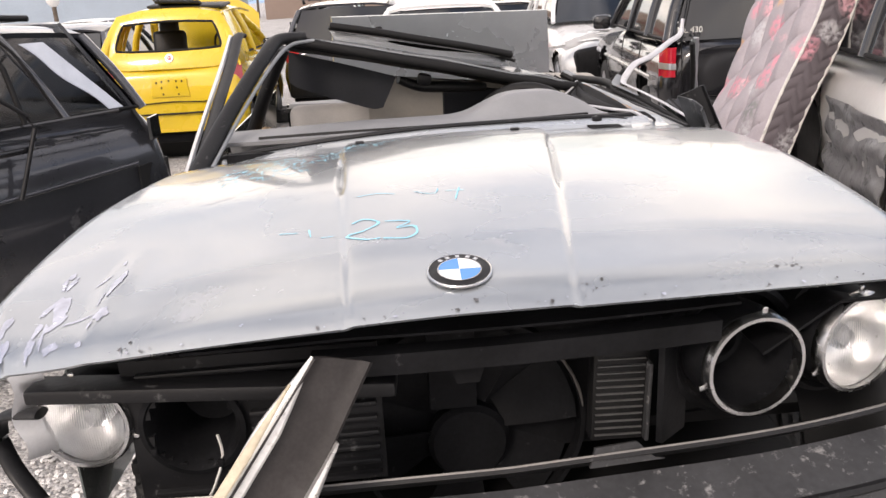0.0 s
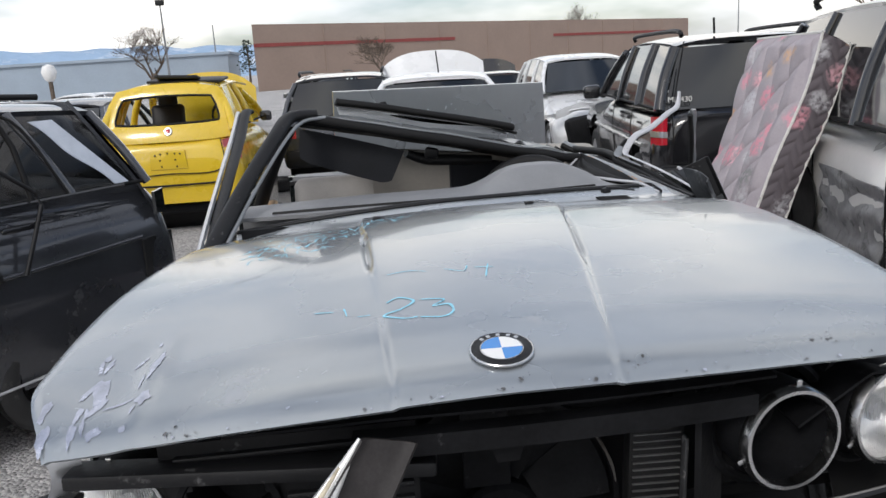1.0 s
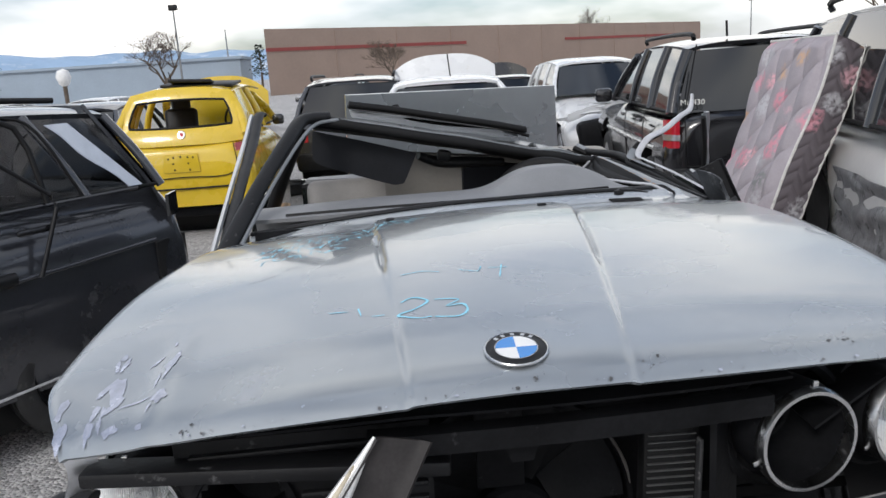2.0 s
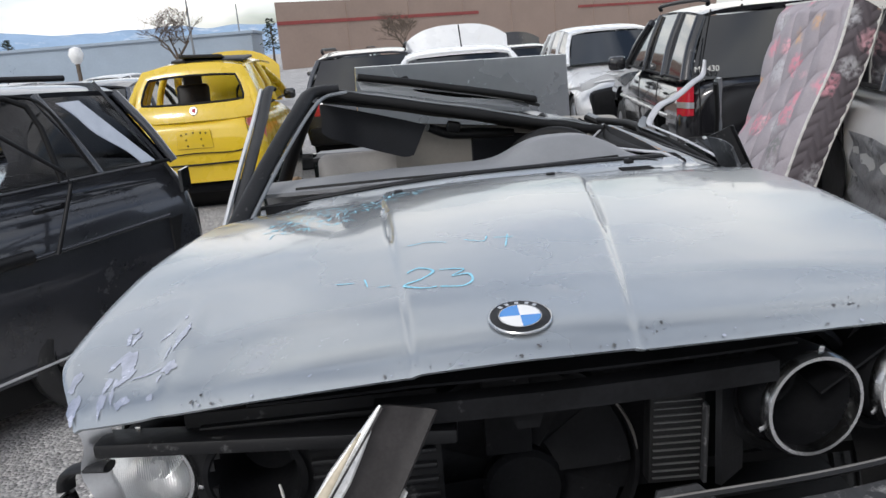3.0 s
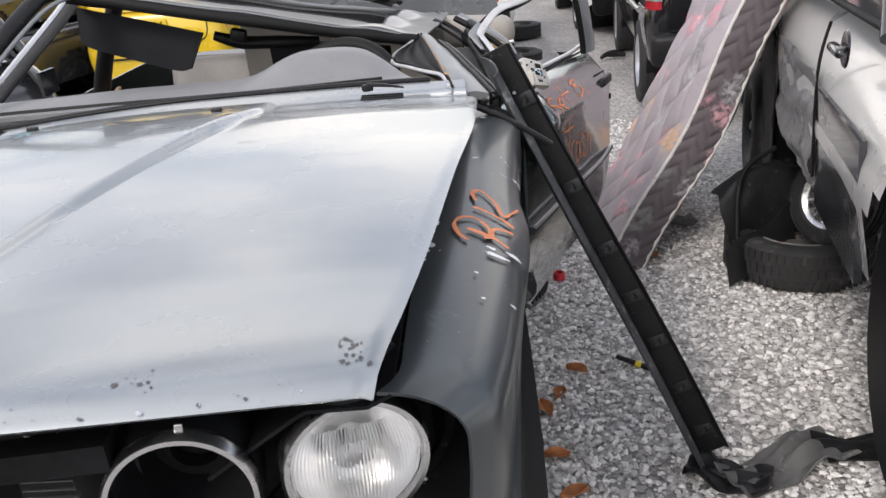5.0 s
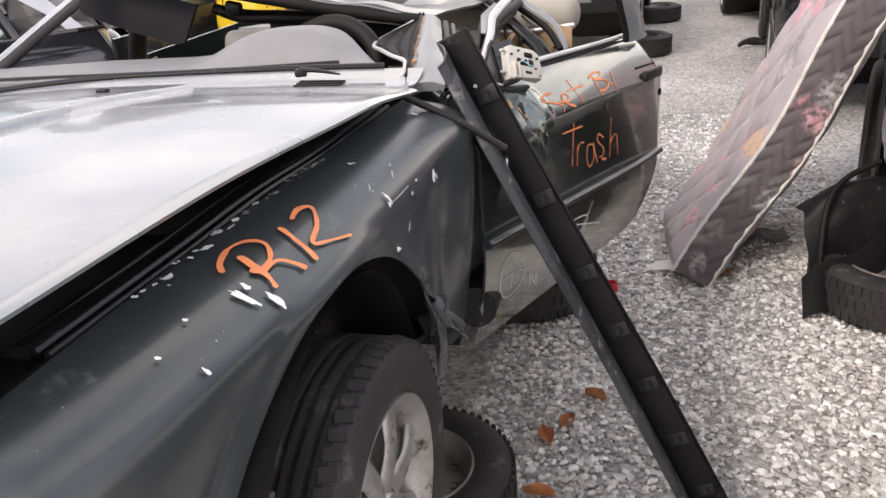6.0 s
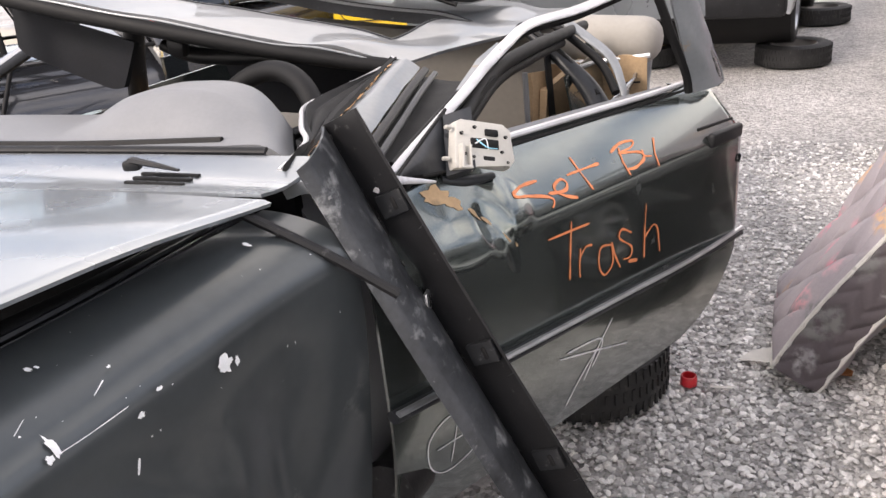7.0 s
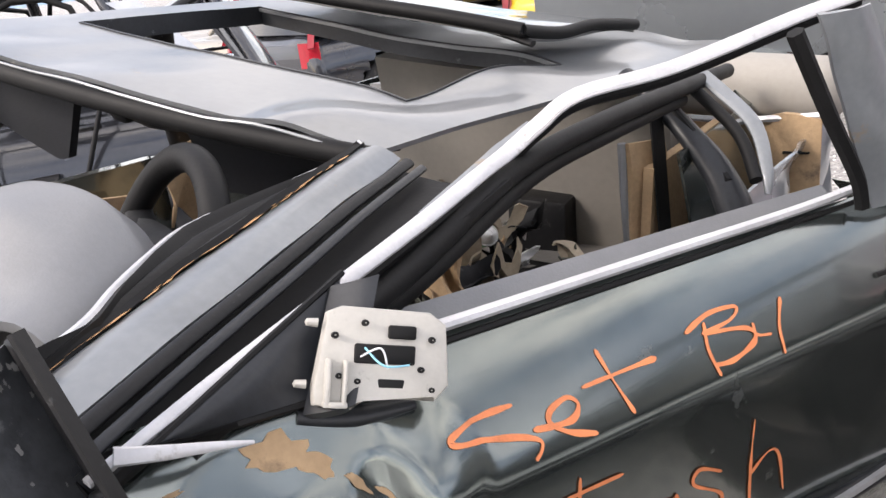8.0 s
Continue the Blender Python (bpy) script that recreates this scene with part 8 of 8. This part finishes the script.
hatch_p = [(0.12, 0.45), (0.9, 0.98), (1.75, 1.72), (2.95, 2.25)]
white_hatch = simple_car("white_hatchback", "white hatchback with its hood raised, standing on lying tyres", pose(-0.15, 8.75, 0.19, 0, 0, 2), 4.0, 1.70, 1.36, 0.92, M["whitepaint"], hatch_p, True)
part("aerial", rail([(0.05, 0.6, 1.38), (0.03, 0.5, 1.62)], 0.008, 6), M["black"], white_hatch)
for x in (0.62, -0.75):
    lying_tyre("lying_tyre", "tyre lying flat under the white hatchback", pose(x, 9.6, 0.10), 0.33, 0.2)
lying_tyre("lying_tyre", "tyre lying flat under the white hatchback's nose", pose(0.62, 12.0, 0.10), 0.33, 0.2)
tall_hatch = simple_car("grey_hatchback", "grey hatchback with tall red tail lights", pose(-5.95, 7.75, 0.0, 0, 0, 62), 4.0, 1.7, 1.5, 0.95, M["silver"], hatch_p)
part("tall_tail_light", sheet(lambda u, v: (0.84 - 0.04 * v - 0.10 * u, 0.02 + 0.05 * u + 0.12 * v, lerp(0.80, 1.38, v)), 4, 10, 0.03), M["red"], tall_hatch, "tall red tail light")
suv_p = [(0.1, 0.35), (0.95, 1.0), (1.95, 1.9), (3.15, 2.5)]
simple_car("dark_estate", "dark grey estate car with roof bars", pose(-1.55, 11.1, 0.0, 0, 0, 4), 4.5, 1.8, 1.60, 1.05, M["charcoal"], suv_p, False, True)
grey_hatch = simple_car("grey_hatchback", "grey hatchback with tall red tail lights beyond the crossover", pose(-5.15, 6.6, 0.0, 0, 0, -4), 4.2, 1.76, 1.55, 1.0, M["charcoal"], [(0.1, 0.35), (0.95, 1.0), (1.9, 1.85), (3.1, 2.4)])
for side in (-1, 1):
    part("tall_tail_light", sheet(lambda u, v: (side * lerp(0.80, 0.66, v) + 0.03 * u, -0.02 + 0.26 * v + 0.05 * u, lerp(0.9, 1.5, v)), 3, 8, 0.03), M["red"], grey_hatch, "tall red tail light")
simple_car("beige_sedan", "beige sedan parked beyond the charcoal crossover", pose(-6.8, 6.9, 0.0, 0, 0, 5), 4.6, 1.78, 1.42, 0.94, material("beige_car_paint", (0.42, 0.38, 0.32), rough=0.3, metal=0.3, coat=0.5), [(0.7, 1.2), (1.2, 1.5), (2.1, 2.05), (3.2, 2.6)])
simple_car("dark_sedan", "dark sedan further along the row", pose(-5.6, 13.5, 0.0, 0, 0, 183), 4.6, 1.78, 1.48, 0.95, M["charcoal"], [(0.7, 1.2), (1.2, 1.5), (2.1, 2.05), (3.2, 2.6)])
wreck = simple_car("white_wreck", "white pickup with a smashed front end", pose(2.05, 16.2, 0.0, 0, 0, 184), 4.6, 1.8, 1.66, 1.1, M["whitepaint"], suv_p, False)
part("smashed_front", box((1.5, 0.3, 0.5), (0.0, 4.6, 0.62), (0, 8, 0), 0.08), M["dark"], wreck)
part("bent_fender", sheet(lambda u, v: (lerp(-0.1, 0.9, u), 4.35 + 0.3 * u, 1.05 - 0.15 * u * u + 0.06 * noise.noise(Vector((u * 5, v * 4, 1))) - 0.12 * v), 14, 6, 0.02), M["whitepaint"], wreck)
simple_car("black_sedan", "black car with its hood raised in the next row", pose(0.9, 17.0, 0.0, 0, 0, 2), 4.4, 1.76, 1.4, 0.95, M["blackpaint"], hatch_p, True)
rnd4 = random.Random(8)
paints = ["silver", "whitepaint", "charcoal", "blackpaint", "hood"]
for k in range(9):
    simple_car("parked_car", "scrapped car in a far row of the yard", pose(-16 + 4.1 * k + rnd4.uniform(-0.4, 0.4), 24 + rnd4.uniform(-1.5, 1.5), 0.0, 0, 0, rnd4.choice((0, 180)) + rnd4.uniform(-6, 6)), 4.5, 1.78, 1.5 + rnd4.uniform(-0.1, 0.25), 1.0, M[paints[k % 5]], suv_p, False, k % 3 == 0, wheels=True, group="cars in the far row")

# ---- buildings, trees, poles, hills ----
M["stucco"] = material("tan_block_wall", (0.30, 0.225, 0.185), rough=0.9, var=0.08, scale=0.3, bump=0.1, bump_scale=3)
M["redband"] = material("faded_red_band", (0.26, 0.06, 0.055), rough=0.85, var=0.2, scale=0.6)
M["bluewall"] = material("pale_blue_metal_wall", (0.30, 0.36, 0.43), rough=0.6, var=0.08, scale=0.4)
store = thing("store_building", "long tan block building with a faded red stripe", "building")
A, B2 = Vector((-20.1, 80, 0)), Vector((40.2, 142, 0))
wall_dir = (B2 - A).normalized()
wall_len = (B2 - A).length
sq = Matrix.Translation(A) @ wall_dir.to_track_quat("X", "Z").to_matrix().to_4x4()
back_a, back_b = A * 1.12, B2 * 1.12
for name, z0, h in (("wall", 0.0, 6.3), ("roof_edge", 6.3, 0.22)):
    part(name, plate([(A.x, A.y), (B2.x, B2.y), (back_b.x, back_b.y), (back_a.x, back_a.y)], h, pose(0, 0, z0)), M["stucco"], store, smooth=False)
for x0, x1 in ((0.0, 0.33), (0.56, 0.93)):
    part("red_stripe", box((wall_len * (x1 - x0), 0.1, 0.35), bevel=0.0), M["redband"], store).matrix_local = sq @ pose(wall_len * (x0 + x1) / 2, -0.03, 4.5)
for k in range(1, 10):
    part("wall_joint", box((0.12, 0.08, 6.3), bevel=0.0), M["stucco"], store).matrix_local = sq @ pose(wall_len * k / 10, -0.03, 3.15)
shed = thing("blue_shed", "long low pale blue metal shed", "building", pose(-46, 95, 0, 0, 0, 8))
part("wall", box((38, 10, 4.2), (0, 0, 2.1), bevel=0.0), M["bluewall"], shed)
part("roof", box((38.6, 10.6, 0.3), (0, 0, 4.35), bevel=0.0), M["bluewall"], shed)
M["bark"] = material("grey_brown_bark", (0.11, 0.085, 0.065), rough=0.9, var=0.3, scale=8)
M["needle"] = material("dark_conifer_foliage", (0.035, 0.05, 0.03), rough=0.8, var=0.4, scale=6, island=0.4)


def bare_tree(name, at, height, seed, spread=1.0):
    """A leafless tree: a tapered trunk that forks again and again into twigs."""
    t = thing(name, "bare leafless tree with fine twigs", "tree", pose(*at))
    rnd5 = random.Random(seed)
    trunk, twigs = bmesh.new(), bmesh.new()

    def grow(p, d, length, r, depth):
        end = p + d * length
        mid = p.lerp(end, 0.5) + Vector((rnd5.uniform(-1, 1), rnd5.uniform(-1, 1), 0)) * length * 0.06
        rail([p, mid, end], [max(r, 0.009), max(r * 0.85, 0.008), max(r * 0.7, 0.006)], 5 if depth > 2 else 3, bm=trunk if depth > 3 else twigs, smooth=2 if depth > 3 else 0)
        if depth == 0:
            return
        for _ in range(3 if depth > 1 else 4):
            nd = (d + Vector((rnd5.uniform(-1, 1) * spread, rnd5.uniform(-1, 1) * spread, rnd5.uniform(-0.25, 0.6))) * 0.75).normalized()
            grow(p.lerp(end, rnd5.uniform(0.55, 1.0)), nd, length * rnd5.uniform(0.68, 0.9), r * 0.52, depth - 1)

    grow(Vector((0, 0, 0)), Vector((0, 0, 1)), height * 0.27, height * 0.026, 6)
    part("trunk", trunk, M["bark"], t)
    part("crown", twigs, M["bark"], t)
    return t


bare_tree("bare_tree", (-25.9, 68, 0), 8.6, 3, 1.6)
bare_tree("bare_tree", (23, 150, 0), 12.5, 5, 1.1)
bare_tree("bare_tree", (66, 130, 0), 17.0, 6, 1.1)
bare_tree("bare_tree", (-6.5, 70, 0), 5.8, 9, 1.3)


def conifer(at, height, seed):
    t = thing("conifer", "dark round-topped conifer in the distance", "tree", pose(*at))
    rnd6 = random.Random(seed)
    part("trunk", rail([(0, 0, 0), (0.1, 0, height * 0.5), (0, 0, height * 0.9)], [height * 0.03, height * 0.02, height * 0.008], 6), M["bark"], t)
    bm = bmesh.new()
    for _ in range(420):
        h = rnd6.uniform(0.35, 1.0)
        r = height * 0.34 * (1.05 - h) ** 0.7 * rnd6.uniform(0.2, 1)
        a = rnd6.uniform(0, 6.28)
        p = Vector((r * math.cos(a), r * math.sin(a), height * h))
        q = [p + Vector((rnd6.uniform(-1, 1), rnd6.uniform(-1, 1), rnd6.uniform(-0.5, 0.5))) * height * 0.05 for _ in range(3)]
        bm.faces.new([bm.verts.new(x) for x in q])
    part("crown", bm, M["needle"], t, smooth=False)
    return t


conifer((-54, 90, 0), 5.6, 1)
conifer((-24, 92, 0), 5.6, 2)
M["pole"] = material("galvanised_pole", (0.25, 0.26, 0.27), rough=0.5, metal=0.5)


def pole(at, h, head=True):
    p = thing("light_pole", "tall thin floodlight pole with a square head", "lamp post", pose(*at), group="floodlight poles")
    part("mast", rail([(0, 0, 0), (0, 0, h)], [0.12, 0.07], 8, smooth=0), M["pole"], p)
    if head:
        part("head", box((0.75, 0.4, 0.5), (0, 0, h), bevel=0.05), M["black"], p)


pole((-26.0, 72, 0), 8.4)
pole((44, 128, 0), 8.9)
pole((-30.0, 100, 0), 8.0, False)
globe = thing("globe_lamp", "white globe lamp on a short post", "lamp post", pose(-15.3, 30, 0))
part("post", rail([(0, 0, 0), (0, 0, 1.9)], 0.08, 8, smooth=0), M["bark"], globe)
part("globe", lathe([(0.001, 2.55), (0.2, 2.48), (0.28, 2.25), (0.2, 2.0), (0.1, 1.9)], 20), M["white"], globe)
# the blue haze of distance is put into the hills' base colour
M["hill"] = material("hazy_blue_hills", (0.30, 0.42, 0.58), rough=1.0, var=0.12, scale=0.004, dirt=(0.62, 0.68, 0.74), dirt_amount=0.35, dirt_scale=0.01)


def hills_fn(u, v):
    a = radians(lerp(8, 75, u))
    r = 2400 + 300 * v
    h = 130 * (0.55 + 0.45 * math.sin(u * 2.6 + 0.3)) + 26 * noise.noise(Vector((u * 9, 0, 2))) + 9 * noise.noise(Vector((u * 34, 0, 4)))
    return (-math.sin(a) * r, math.cos(a) * r, h * math.sin(v * 1.57) - 5)


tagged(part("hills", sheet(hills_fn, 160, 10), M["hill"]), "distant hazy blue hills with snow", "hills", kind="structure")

for x, y in ((-3.66, 9.15), (-2.38, 9.25), (-3.9, 11.4), (-2.62, 11.5)):
    lying_tyre("lying_tyre", "tyre lying flat under the yellow hatchback", pose(x, y, 0.085), 0.29, 0.17)
